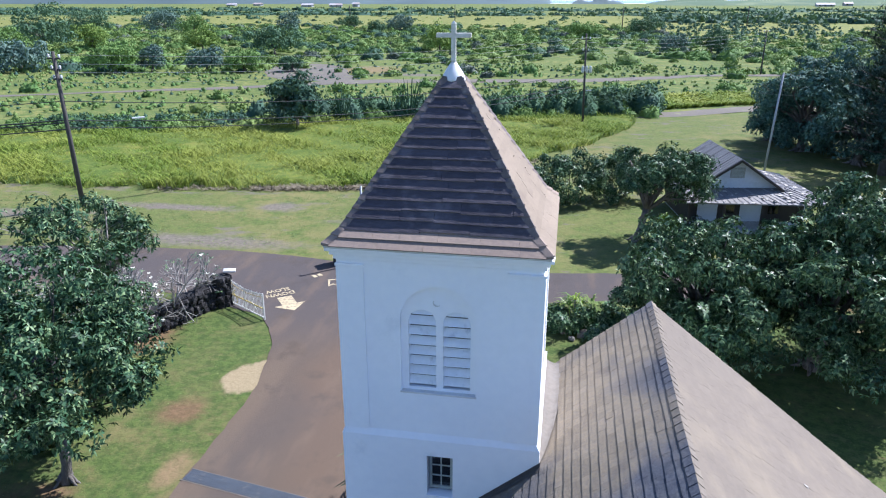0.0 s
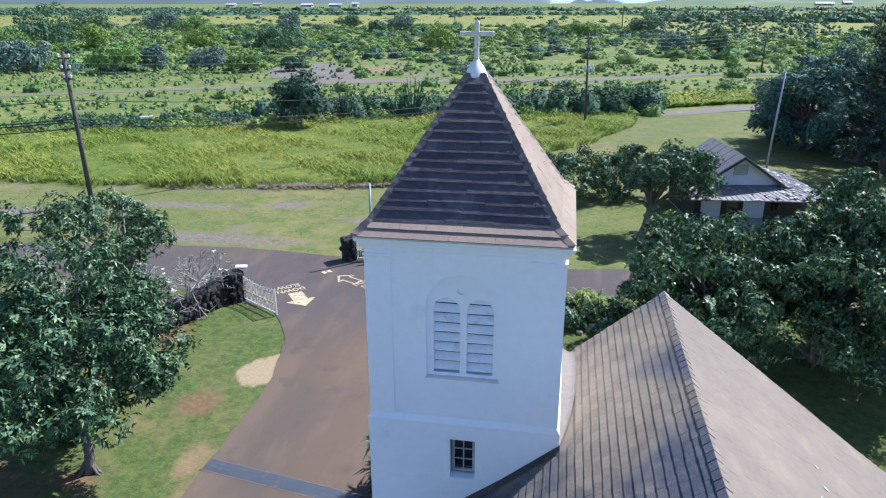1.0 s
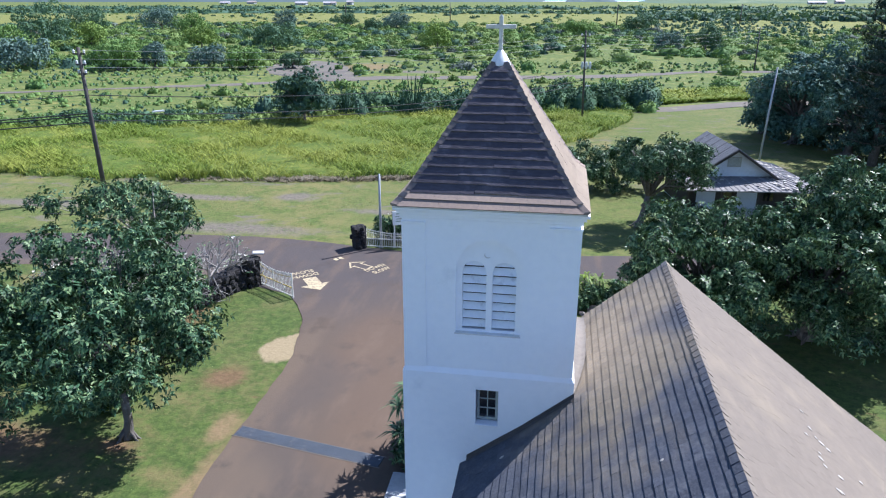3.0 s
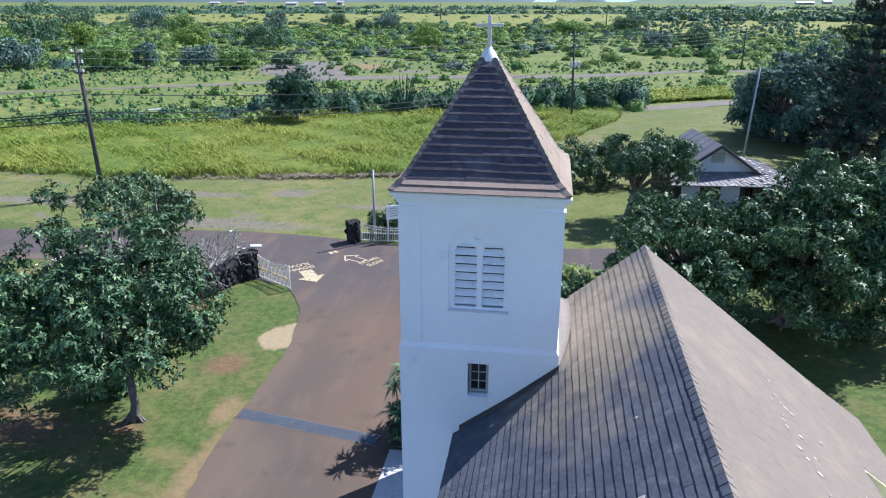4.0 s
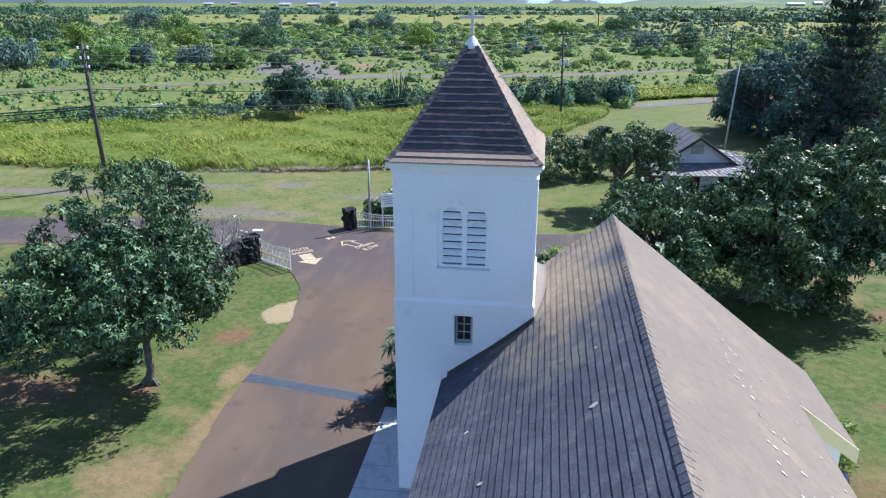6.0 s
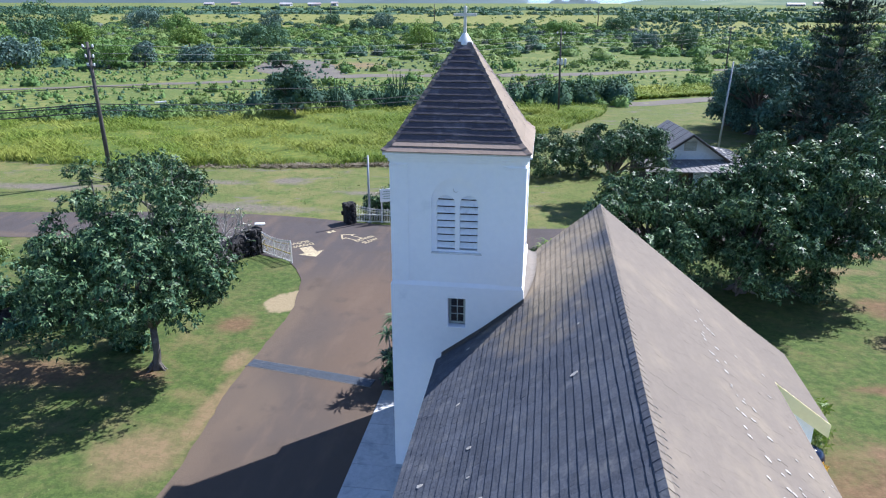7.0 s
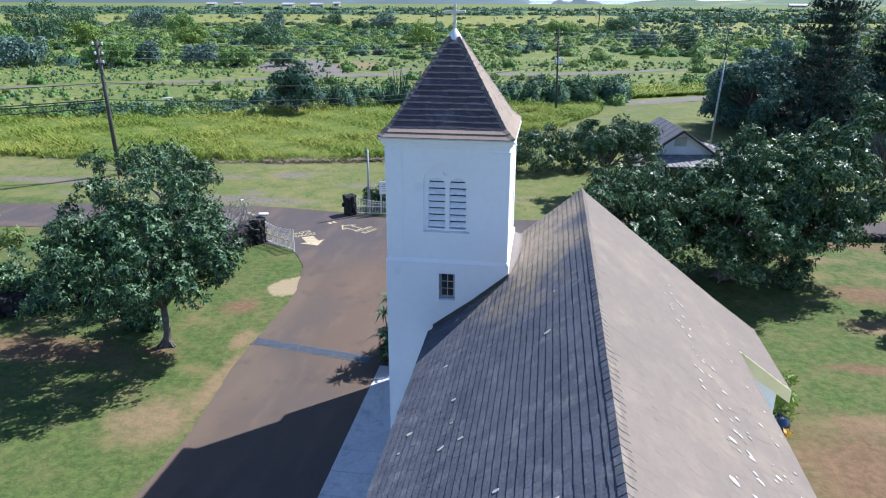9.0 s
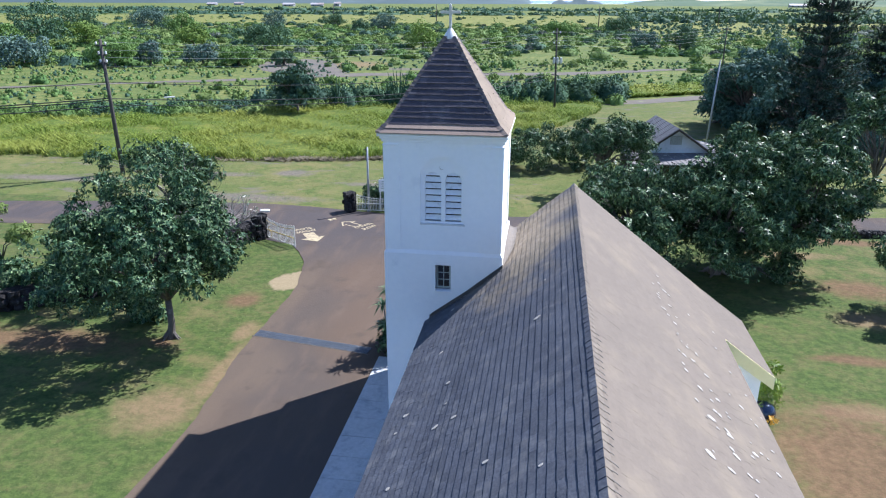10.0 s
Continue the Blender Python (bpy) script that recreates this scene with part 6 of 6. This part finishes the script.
# short grass blades on the near lawns
rng = np.random.default_rng(250)
x = np.concatenate([rng.uniform(-20, -7.6, 5000), rng.uniform(12.5, 27, 3600)])
y = np.concatenate([rng.uniform(-9, 18, 5000), rng.uniform(-5, 24, 3600)])
ok = ~((x < 0) & (x > between(y, [(-7, -7.9), (4, -8.2), (12, -8.5), (16, -9.2), (18, -10.6)])))
bare = [(-9.2, -0.8, 1.4, 1.4), (-17.5, 3.9, 3.6, 1.1), (16.8, -0.6, 3.0, 3.4), (23.0, 16.2, 1.7, 1.1), (-8.75, 12.4, 0.9, 1.0), (-8.3, 13.3, 0.7, 0.8)]
for a, b, ra, rb in bare:
    ok &= ((x - a) / ra) ** 2 + ((y - b) / rb) ** 2 + 0.35 * noise_at(x * 2, y * 2) > 0.9
ok &= (noise_at(x * 0.8, y * 0.7) > -1.1) | (rng.random(len(x)) < 0.3)
clumps("lawn_grass", np.stack([x, y, 0.05 + 0.05 * rng.random(len(x))], 1)[ok], 2, 1.0, 0.3, "leaf_lawn", 251, "short tufts of lawn grass", "grass", 0.4)

x = rng.uniform(-60, 14, 9000)
y = rng.uniform(27.6, 46, 9000)
ok = (y < between(x, NEAR)) & (y > between(x, [(-60, 24), (-24, 28), (-10, 28.2), (14, 29.5)])) & (noise_at(x, y) > 0.0)
clumps("verge_grass", np.stack([x, y, 0.08 + 0.08 * rng.random(len(x))], 1)[ok], 4, 1.0, 0.25, "leaf_lawn", 252, "coarse grass tufts on the verge", "grass", 0.4)

# hedge of cane and thorn behind the field
rng = np.random.default_rng(300)
x = rng.uniform(-62, 16, 210)
y = between(x, FAR) + 1.0 + rng.random(210) * 7
h = np.where(x > -36, 2.0 + 1.3 * rng.random(210), 0.8 + 0.7 * rng.random(210))
scrub("hedge", np.stack([x, y, 0.9 + 1.2 * rng.random(210), h], 1), 120, 0.36, "leaf_scrub_dark", 301, "dark thorn hedge along the far side of the field")
x = rng.uniform(-90, 16, 160)
y = between(x, FAR) + rng.random(160) * 4
scrub("hedge", np.stack([x, y, 0.8 + rng.random(160), 0.8 + 0.8 * rng.random(160)], 1), 100, 0.32, "leaf_scrub", 302, "bright green hedge plants along the field")
x = rng.uniform(2, 17, 46)
y = between(x, FAR) + 3 + rng.random(46) * 7
scrub("hedge", np.stack([x, y, 1.2 + rng.random(46), 2.4 + 1.4 * rng.random(46)], 1), 200, 0.36, "leaf_scrub_dark", 303, "tall dark thicket beside the utility pole")
tree((-28.8, 70.5), "dark rounded tree at the edge of the field", (0, 0, 1.4), (0, 0, 3.6), (3.0, 2.6, 2.3), 34, 1.0, 60, 6, 0.36, 0.16, "leaf_scrub_dark", 39, 0.2, -0.5)


def spiny(at, label, seed, n=11, height=3.4):
    """A stiff clump of bare upright stems with short leaves, like a candelabra spurge."""
    rng = np.random.default_rng(seed)
    t = thing("spurge", (at[0], at[1], 0), label, "shrub")
    for k in range(n):
        a = rng.random() * 6.283
        l = 0.5 + 1.6 * rng.random()
        h = height * (0.7 + 0.4 * rng.random())
        Shape().tube([(0.2 * math.cos(a), 0.2 * math.sin(a), 0), (0.6 * l * math.cos(a), 0.6 * l * math.sin(a), h * 0.55), (l * math.cos(a), l * math.sin(a), h)], [0.07, 0.06, 0.03], 6).make("stem", "leaf_scrub_dark", t)


spiny((-16.5, 79.5), "tall spiny candelabra shrub in the hedge", 131, 22, 5.0)
spiny((-25.0, 76.5), "spiny candelabra shrub in the hedge", 132, 16, 4.0)
spiny((-18.6, 80.0), "thin spiny candelabra shrub in the hedge", 133, 7, 4.0)

# low tufts and bushes of the plain
clear = lambda x, y: (np.abs(y - between(x, [(-190, 68), (-91, 91), (-47, 117), (-23, 127), (13, 133), (80, 153)])) > 5) & (y > between(x, [(-120, 58), (-66, 66), (-36, 74), (-20, 86), (13, 96), (40, 112), (120, 124)]))
turnout = lambda x, y: ((x + 42) / 24) ** 2 + ((y - 141) / 27) ** 2 < 1 + 0.25 * np.sin(x * 0.4)
meadow = lambda x, y: ((x - 18) / 30) ** 2 + ((y - 150) / 44) ** 2 < 1 + 0.25 * np.sin(x * 0.3 + y * 0.11)
s = spots(4200, -190, 110, 70, 165, 0.25, 0.7, 1.1, 311, lambda x, y: clear(x, y) & ~turnout(x, y))
scrub("tufts", s, 5, 0.26, "leaf_scrub", 312, "small green tufts dotted over rough grass", 5, 3)
s = spots(1700, -190, 110, 70, 165, 0.25, 0.5, 1.3, 313, clear)
scrub("tufts", s, 5, 0.24, "leaf_scrub_dark", 314, "small dark tufts dotted over rough grass", 5, 3)
s = spots(110, -190, 110, 80, 150, 0.9, 2.0, 0.9, 315, clear)
scrub("scrub", s, 90, 0.4, "leaf_scrub", 316, "scattered bushes on the plain")
rough = lambda x, y: y > 134 + 12 * np.sin(x * 0.021) + 8 * np.sin(x * 0.09)
open_gold = lambda x, y: rough(x, y) & ~turnout(x, y) & ~(meadow(x, y) & (np.sin(x * 7.3 + y * 3.1) < 0.8)) & ~((x > 42) & (x < 150) & (y > 258) & (y < 455) & (y - 258 > (x - 84) * 1.7))
for n, r0, r1, tall, sd, leaf, what in ((1250, 0.9, 3.9, 0.62, 321, "leaf_scrub", "dense green bushes spread over the plain"), (560, 0.9, 3.7, 0.7, 323, "leaf_scrub_dark", "dark bushes among the scrub"),
                                        (420, 0.9, 3.2, 0.5, 325, "leaf_scrub_lime", "yellow-green bushes among the scrub"), (220, 1.0, 3.6, 0.65, 326, "leaf_grey", "grey bushes among the scrub")):
    s = spots(n, -300, 210, 134, 395, r0, r1, tall, sd, open_gold)
    scrub("scrub", s, 132, 0.52, leaf, sd + 100, what)
s = spots(3400, -300, 200, 126, 345, 0.6, 2.0, 0.6, 327, lambda x, y: ~turnout(x, y) & ~meadow(x, y))
scrub("scrub", s, 14, 0.55, "leaf_scrub", 328, "green undergrowth between the bushes", 6, 3)
s = spots(420, 48, 140, 262, 450, 0.5, 1.5, 1.3, 329)
scrub("tufts", s, 10, 0.6, "leaf_scrub_dark", 330, "dark tufts on golden grass", 6, 3)
s = spots(420, -520, 380, 400, 640, 0.6, 1.8, 0.25, 337)
scrub("tufts", s, 4, 1.0, "leaf_scrub_lime", 338, "yellow-green tussocks on the golden field", 6, 3)
s = spots(70, -420, 330, 400, 640, 1.5, 4.0, 0.6, 331)
scrub("scrub", s, 40, 0.9, "leaf_scrub_dark", 332, "few dark bushes on the golden field", 8, 3)
s = np.concatenate([spots(420, -900, 900, 640, 700, 5, 11, 0.28, 333), spots(420, -1100, 1100, 820, 960, 6, 14, 0.3, 334), spots(240, 60, 420, 465, 560, 3, 7, 0.6, 336)])
scrub("tree_line", s, 14, 2.6, "leaf_scrub_dark", 335, "far dark green lines of trees", 8, 3)
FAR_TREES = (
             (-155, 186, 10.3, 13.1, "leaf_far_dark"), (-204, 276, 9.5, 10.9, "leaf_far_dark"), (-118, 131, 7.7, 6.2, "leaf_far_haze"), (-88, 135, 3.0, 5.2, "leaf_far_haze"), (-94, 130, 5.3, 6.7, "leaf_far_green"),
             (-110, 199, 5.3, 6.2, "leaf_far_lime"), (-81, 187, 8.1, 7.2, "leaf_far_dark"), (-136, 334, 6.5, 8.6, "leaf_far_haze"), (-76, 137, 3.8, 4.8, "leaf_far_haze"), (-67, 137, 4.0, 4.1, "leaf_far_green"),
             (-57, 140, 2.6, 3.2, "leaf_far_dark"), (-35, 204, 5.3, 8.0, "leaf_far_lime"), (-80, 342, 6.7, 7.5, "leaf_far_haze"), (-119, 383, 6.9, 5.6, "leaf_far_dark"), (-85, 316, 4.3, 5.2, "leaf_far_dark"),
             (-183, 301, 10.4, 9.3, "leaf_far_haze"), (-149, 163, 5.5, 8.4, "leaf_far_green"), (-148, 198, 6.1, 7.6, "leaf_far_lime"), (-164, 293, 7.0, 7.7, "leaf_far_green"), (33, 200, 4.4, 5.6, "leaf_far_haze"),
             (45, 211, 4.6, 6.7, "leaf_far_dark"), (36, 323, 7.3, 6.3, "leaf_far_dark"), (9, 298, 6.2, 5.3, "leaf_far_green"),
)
TINT = {"leaf_far_dark": "dark green", "leaf_far_haze": "hazy grey-green", "leaf_far_green": "soft green", "leaf_far_lime": "yellow-green"}
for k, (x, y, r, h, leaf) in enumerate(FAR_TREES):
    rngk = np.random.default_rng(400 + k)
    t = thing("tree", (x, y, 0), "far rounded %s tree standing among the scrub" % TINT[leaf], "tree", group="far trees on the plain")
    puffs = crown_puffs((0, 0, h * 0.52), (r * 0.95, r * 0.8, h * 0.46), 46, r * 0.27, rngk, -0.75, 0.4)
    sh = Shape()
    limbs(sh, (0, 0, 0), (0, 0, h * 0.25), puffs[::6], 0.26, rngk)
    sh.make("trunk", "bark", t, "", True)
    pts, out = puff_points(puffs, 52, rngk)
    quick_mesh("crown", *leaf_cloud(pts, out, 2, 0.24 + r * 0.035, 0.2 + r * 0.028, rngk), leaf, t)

# ---- shingles, last ----
rng = np.random.default_rng(500)
EXPO = 0.205


def shingle_mesh(w, l, t):
    """One tapered shingle: x along the course, y down the slope, z out of the roof."""
    v = [(-w / 2, -0.06, 0.0), (w / 2, -0.06, 0.0), (w / 2, l, t), (-w / 2, l, t), (w / 2, l, 0.0), (-w / 2, l, 0.0)]
    return v, [(3, 2, 1, 0), (5, 4, 2, 3), (1, 2, 4), (0, 5, 3)]


def slope_frame(sign, d, y):
    """The frame on the nave roof at d from the ridge: course along y, down the slope, outwards."""
    k = (S1 if d < KN else S2) if sign < 0 else S1R if d < EAVE else S3R
    dn = Vector((sign, 0, -k)).normalized()
    al = Vector((0, -sign, 0))
    out = al.cross(dn)
    if out.z < 0:
        al = -al
        out = al.cross(dn)
    m = Matrix((al, dn, out)).transposed().to_4x4()
    m.translation = Vector((RX + sign * d, y, roof_z(d, sign) - 0.03))
    return m


def lay(sign, y0, y1, d0, d1, near, host, single, rest, thick=0.034, gap=0.0):
    """Courses of shingles; those within the stretch near are single pieces."""
    global rng
    joined = Shape()
    d = d0
    while d < d1 - 0.02:
        k = S1 if d < KN else S2
        step = EXPO / math.hypot(1, k)
        wob = rng.random() * 10
        y = y0 + rng.random() * 0.15
        while y < y1 - 0.05:
            w = min(0.16 + 0.2 * rng.random(), y1 - y)
            sag = 0.012 * noise.noise((y * 0.8, wob, d)) + 0.010 * noise.noise((y * 5, wob, d))
            m = slope_frame(sign, d, y + w / 2) @ Matrix.Translation((0, sag, 0.002 * rng.random()))
            t = thick * (0.85 + 0.3 * rng.random())
            if near(d, y) and rng.random() < 0.9:
                single.append((m, w - 0.001))
            else:
                v, f = shingle_mesh(w - gap, EXPO * 1.03, t)
                joined.add([m @ Vector(p) for p in v], f)
            y += w
        d += step
    o = joined.make("shingles", rest, host)
    o["kind"] = "stuff"


singles = []
THIN = 0.023
SPLIT = 0.05 + 13 * EXPO / math.hypot(1, S1)
lay(-1, YB, YF, 0.05, SPLIT, lambda d, y: -9.2 < y < -6.4, left_b, singles, "shingle_shaded", THIN)
lay(-1, YB, LY0 - 0.02, SPLIT, EAVE, lambda d, y: -9.2 < y < -6.4 and d < 3.4, left_b, singles, "shingle_shaded", THIN)
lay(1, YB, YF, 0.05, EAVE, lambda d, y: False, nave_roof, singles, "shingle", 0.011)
lay(1, PY0, PY1, EAVE + 0.02, EXT, lambda d, y: False, bpy.data.objects["porch_roof"], singles, "shingle", 0.011)
base = None
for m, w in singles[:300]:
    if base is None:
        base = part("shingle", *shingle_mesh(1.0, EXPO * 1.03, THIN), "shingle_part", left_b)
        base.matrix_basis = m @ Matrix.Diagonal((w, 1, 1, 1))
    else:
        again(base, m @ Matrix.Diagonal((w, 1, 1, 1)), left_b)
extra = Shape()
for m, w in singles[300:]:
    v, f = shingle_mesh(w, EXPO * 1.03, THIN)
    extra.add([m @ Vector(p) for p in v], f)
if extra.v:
    extra.make("shingles", "shingle_shaded", left_b)["kind"] = "stuff"

# bleached chips
def flake(seed):
    """A thin, uneven rounded flake about one unit across."""
    rg = np.random.default_rng(seed)
    rim = [(0.5 * (0.65 + 0.5 * rg.random()) * math.cos(6.283 * i / 8), 0.5 * (0.65 + 0.5 * rg.random()) * math.sin(6.283 * i / 8)) for i in range(8)]
    v = [(x, y, 0.0) for x, y in rim] + [(x * 0.9, y * 0.9, 0.006) for x, y in rim]
    return v, [tuple(range(8, 16))] + [(i, (i + 1) % 8, 8 + (i + 1) % 8, 8 + i) for i in range(8)]


flakes = [part("bleached_flake", *flake(700 + i), "shingle_pale", nave_roof) for i in range(5)]
chips = []
for k in range(120):
    u = rng.random()
    y = 1.0 - 16.2 * u ** 0.8
    mid = 2.55 + 0.055 * (2.4 - y)
    d = mid + rng.normal() * (0.18 + 0.3 * u) if k < 84 else 3.4 + 1.55 * rng.random()
    chips.append((1, min(d, 4.98), y, (0.06 + 0.1 * rng.random() ** 1.5) * (0.55 + 0.5 * u)))
for k in range(15):
    chips.append((-1, 0.8 + 3.8 * rng.random(), -0.8 - 14 * rng.random(), 0.05 + 0.06 * rng.random()))
for k, (sg, d, y, w) in enumerate(chips):
    host = nave_roof if sg > 0 else left_b
    m = slope_frame(sg, d, y) @ Matrix.Translation((0, 0, 0.02 if sg > 0 else 0.026)) @ pose(0, 0, 0, 0, 0, rng.random() * 40 - 20) @ Matrix.Diagonal((w * 1.35, w * (1.7 + 1.2 * rng.random()), 1, 1))
    if k < 5:
        flakes[k].matrix_basis = m
    else:
        again(flakes[k % 5], m, host)

# ridge caps: pairs of overlapping boards down the ridge
capv, capf = [], []
for s in (-1, 1):
    n0 = len(capv)
    capv += [(0, 0, 0.035), (s * 0.12, 0, 0.035 - 0.12 * S1), (s * 0.12, -0.3, 0.05 - 0.12 * S1), (0, -0.3, 0.05), (s * 0.12, -0.3, 0.025 - 0.12 * S1), (0, -0.3, 0.025), (s * 0.12, 0, 0.012 - 0.12 * S1)]
    fs = [(0, 1, 2, 3), (3, 2, 4, 5), (1, 6, 4, 2)]
    capf += [tuple(i + n0 for i in (f if s < 0 else f[::-1])) for f in fs]
cap = part("ridge_cap", capv, capf, "shingle_cap", nave_roof)
# The tower-side half of each cap takes the shade-dark copy too.
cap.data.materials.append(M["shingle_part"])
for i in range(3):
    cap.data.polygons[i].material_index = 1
y = YF + 0.03
k = 0
while y > YB + 0.2:
    m = pose(RX, y, RZ - 0.03, rng.normal() * 0.4, rng.normal() * 0.4, rng.normal() * 0.5)
    if k == 0:
        cap.matrix_basis = m
    else:
        again(cap, m, nave_roof)
    y -= 0.235
    k += 1
# Thin dark slivers painted as the shadows of the cap ends.
lift = part("lifted_shingle", *shingle_mesh(0.016, 0.15, 0.012), "dark_metal", nave_roof)
for k in range(38):
    m = slope_frame(1, 0.1, -8.6 - 0.235 * k) @ pose(0, 0, 0.045, 4, 0, -24 + rng.normal() * 6) @ Matrix.Diagonal((1, 0.4 + 0.5 * rng.random(), 1, 1))
    if k == 0:
        lift.matrix_basis = m
    else:
        again(lift, m, nave_roof)

# tower roof: four steep faces over a flatter kick at the eaves
troof = new("tower_roof")
troof.parent = church
troof["label"] = "steep pyramid roof of dark shingles with a flared eaves course"
K0, K1, KZ0, KZ1, TZ, TH = EH + 0.03, 1.88, 11.05, 11.33, 13.98, 0.19
core = Shape()
ring = [(K0 - 0.02, KZ0 - 0.0), (K1, KZ1 - 0.02), (TH, TZ)]
vs = []
for h, z in ring:
    vs += [(EC[0] - h, EC[1] - h, z), (EC[0] + h, EC[1] - h, z), (EC[0] + h, EC[1] + h, z), (EC[0] - h, EC[1] + h, z)]
core.add(vs, [(4 * k + i, 4 * k + (i + 1) % 4, 4 * k + 4 + (i + 1) % 4, 4 * k + 4 + i) for k in range(2) for i in range(4)] + [(8, 9, 10, 11), (3, 2, 1, 0)])
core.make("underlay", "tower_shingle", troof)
CENTRE = Vector((EC[0], EC[1], 0))


def face_frame(side, h, z, steep):
    """Frame on one of the four faces at half width h: along, down, out."""
    a = math.pi / 2 * side
    outw = Vector((math.sin(a), -math.cos(a), 0))
    al = Vector((math.cos(a), math.sin(a), 0))
    dh, dz = (K1 - TH, TZ - KZ1) if steep else (K0 - K1, KZ1 - KZ0)
    ln = math.hypot(dh, dz)
    dn = outw * (dh / ln) - Vector((0, 0, dz / ln))
    nr = al.cross(dn) * -1
    if nr.z < 0:
        nr = -nr
    m = Matrix((al, dn, nr)).transposed().to_4x4()
    m.translation = CENTRE + outw * h + Vector((0, 0, z))
    return m


def piece(w0, w1, l, t):
    """A shingle with slanted ends for the hips."""
    v = [(-w0 / 2, -0.02, 0.0), (w0 / 2, -0.02, 0.0), (w1 / 2, l, t), (-w1 / 2, l, t), (w1 / 2, l, 0.0), (-w1 / 2, l, 0.0)]
    return v, [(0, 1, 2, 3), (3, 2, 4, 5), (1, 4, 2), (0, 3, 5)]


rows = 15
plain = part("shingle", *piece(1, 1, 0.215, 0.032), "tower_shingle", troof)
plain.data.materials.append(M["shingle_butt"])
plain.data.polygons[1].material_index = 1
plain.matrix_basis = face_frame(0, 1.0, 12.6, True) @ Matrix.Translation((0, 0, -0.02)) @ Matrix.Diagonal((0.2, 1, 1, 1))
for side in range(4):
    rest = Shape()
    for r in range(rows):
        u0, u1 = r / rows, (r + 1) / rows
        h0, h1 = TH + (K1 - TH) * u0, TH + (K1 - TH) * u1
        z0 = TZ + (KZ1 - TZ) * u0
        l = math.hypot(h1 - h0, (TZ - KZ1) / rows)
        m = face_frame(side, h0, z0, True)
        x = -h0 - 0.02
        while x < h0 - 0.03:
            w = min(0.6 + 0.9 * rng.random(), h0 + 0.05 - x)
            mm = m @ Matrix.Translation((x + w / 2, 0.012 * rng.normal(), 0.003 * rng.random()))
            # Back face gets the shade-dark pieces, the other three the lit copy.
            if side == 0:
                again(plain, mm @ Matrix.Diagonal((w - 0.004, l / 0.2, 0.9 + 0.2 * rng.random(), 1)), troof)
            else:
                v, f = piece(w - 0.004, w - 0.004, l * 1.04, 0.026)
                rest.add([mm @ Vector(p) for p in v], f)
            x += w
    for r in range(2):
        u0, u1 = r / 2, (r + 1) / 2
        h0, h1 = K1 + (K0 - K1) * u0, K1 + (K0 - K1) * u1
        z0 = KZ1 + (KZ0 - KZ1) * u0
        l = math.hypot(h1 - h0, (KZ1 - KZ0) / 2)
        m = face_frame(side, h0, z0, False)
        x = -h0
        while x < h0 - 0.03:
            w = min(0.5 + 0.5 * rng.random(), h0 + 0.02 - x)
            mm = m @ Matrix.Translation((x + w / 2, 0, 0.003 * rng.random()))
            if side == 0:
                p = part("eaves_shingle", *piece(w - 0.004, w - 0.004, l * 1.03, 0.034), "shingle_faded", troof)
                p.matrix_basis = mm
            else:
                v, f = piece(w - 0.004, w - 0.004, l * 1.03, 0.028)
                rest.add([mm @ Vector(p) for p in v], f)
            x += w
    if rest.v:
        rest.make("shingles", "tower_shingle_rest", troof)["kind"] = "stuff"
# hip caps
for side in range(4):
    a = math.pi / 2 * side + math.pi / 4
    dr_ = Vector((math.sin(a), -math.cos(a), 0)) * math.sqrt(2)
    sd = Vector((math.cos(a), math.sin(a), 0))
    hipn = 17
    for r in range(hipn + 2):
        if r < hipn:
            u0, u1 = r / hipn, (r + 1.12) / hipn
            h0, z0 = TH + (K1 - TH) * u0, TZ + (KZ1 - TZ) * u0
            h1, z1 = TH + (K1 - TH) * u1, TZ + (KZ1 - TZ) * u1
        else:
            u0, u1 = (r - hipn) / 2, (r - hipn + 1.0) / 2
            h0, z0 = K1 + (K0 - K1) * u0, KZ1 + (KZ0 - KZ1) * u0
            h1, z1 = K1 + (K0 - K1) * u1, KZ1 + (KZ0 - KZ1) * u1
        p0, p1 = CENTRE + dr_ * h0 + Vector((0, 0, z0 + 0.05)), CENTRE + dr_ * h1 + Vector((0, 0, z1 + 0.075))
        dn = (p1 - p0).normalized()
        fall = 0.62 if r < hipn else 0.33
        q = []
        for s in (-1, 1):
            e = (sd * s * 0.1 - dr_ * 0.1 / math.sqrt(2) * 1.0 + Vector((0, 0, -0.03)))
            q += [p0 + e, p1 + e]
        lowr = Vector((0, 0, -0.05))
        v = [p0, p1, q[0], q[1], q[2], q[3], p1 + lowr, q[1] + lowr, q[3] + lowr]
        f = [(0, 2, 3, 1), (0, 1, 5, 4), (1, 3, 7, 6), (1, 6, 8, 5)]
        hc = part("hip_cap", v, f, "hip" if r < hipn else "shingle_faded", troof)
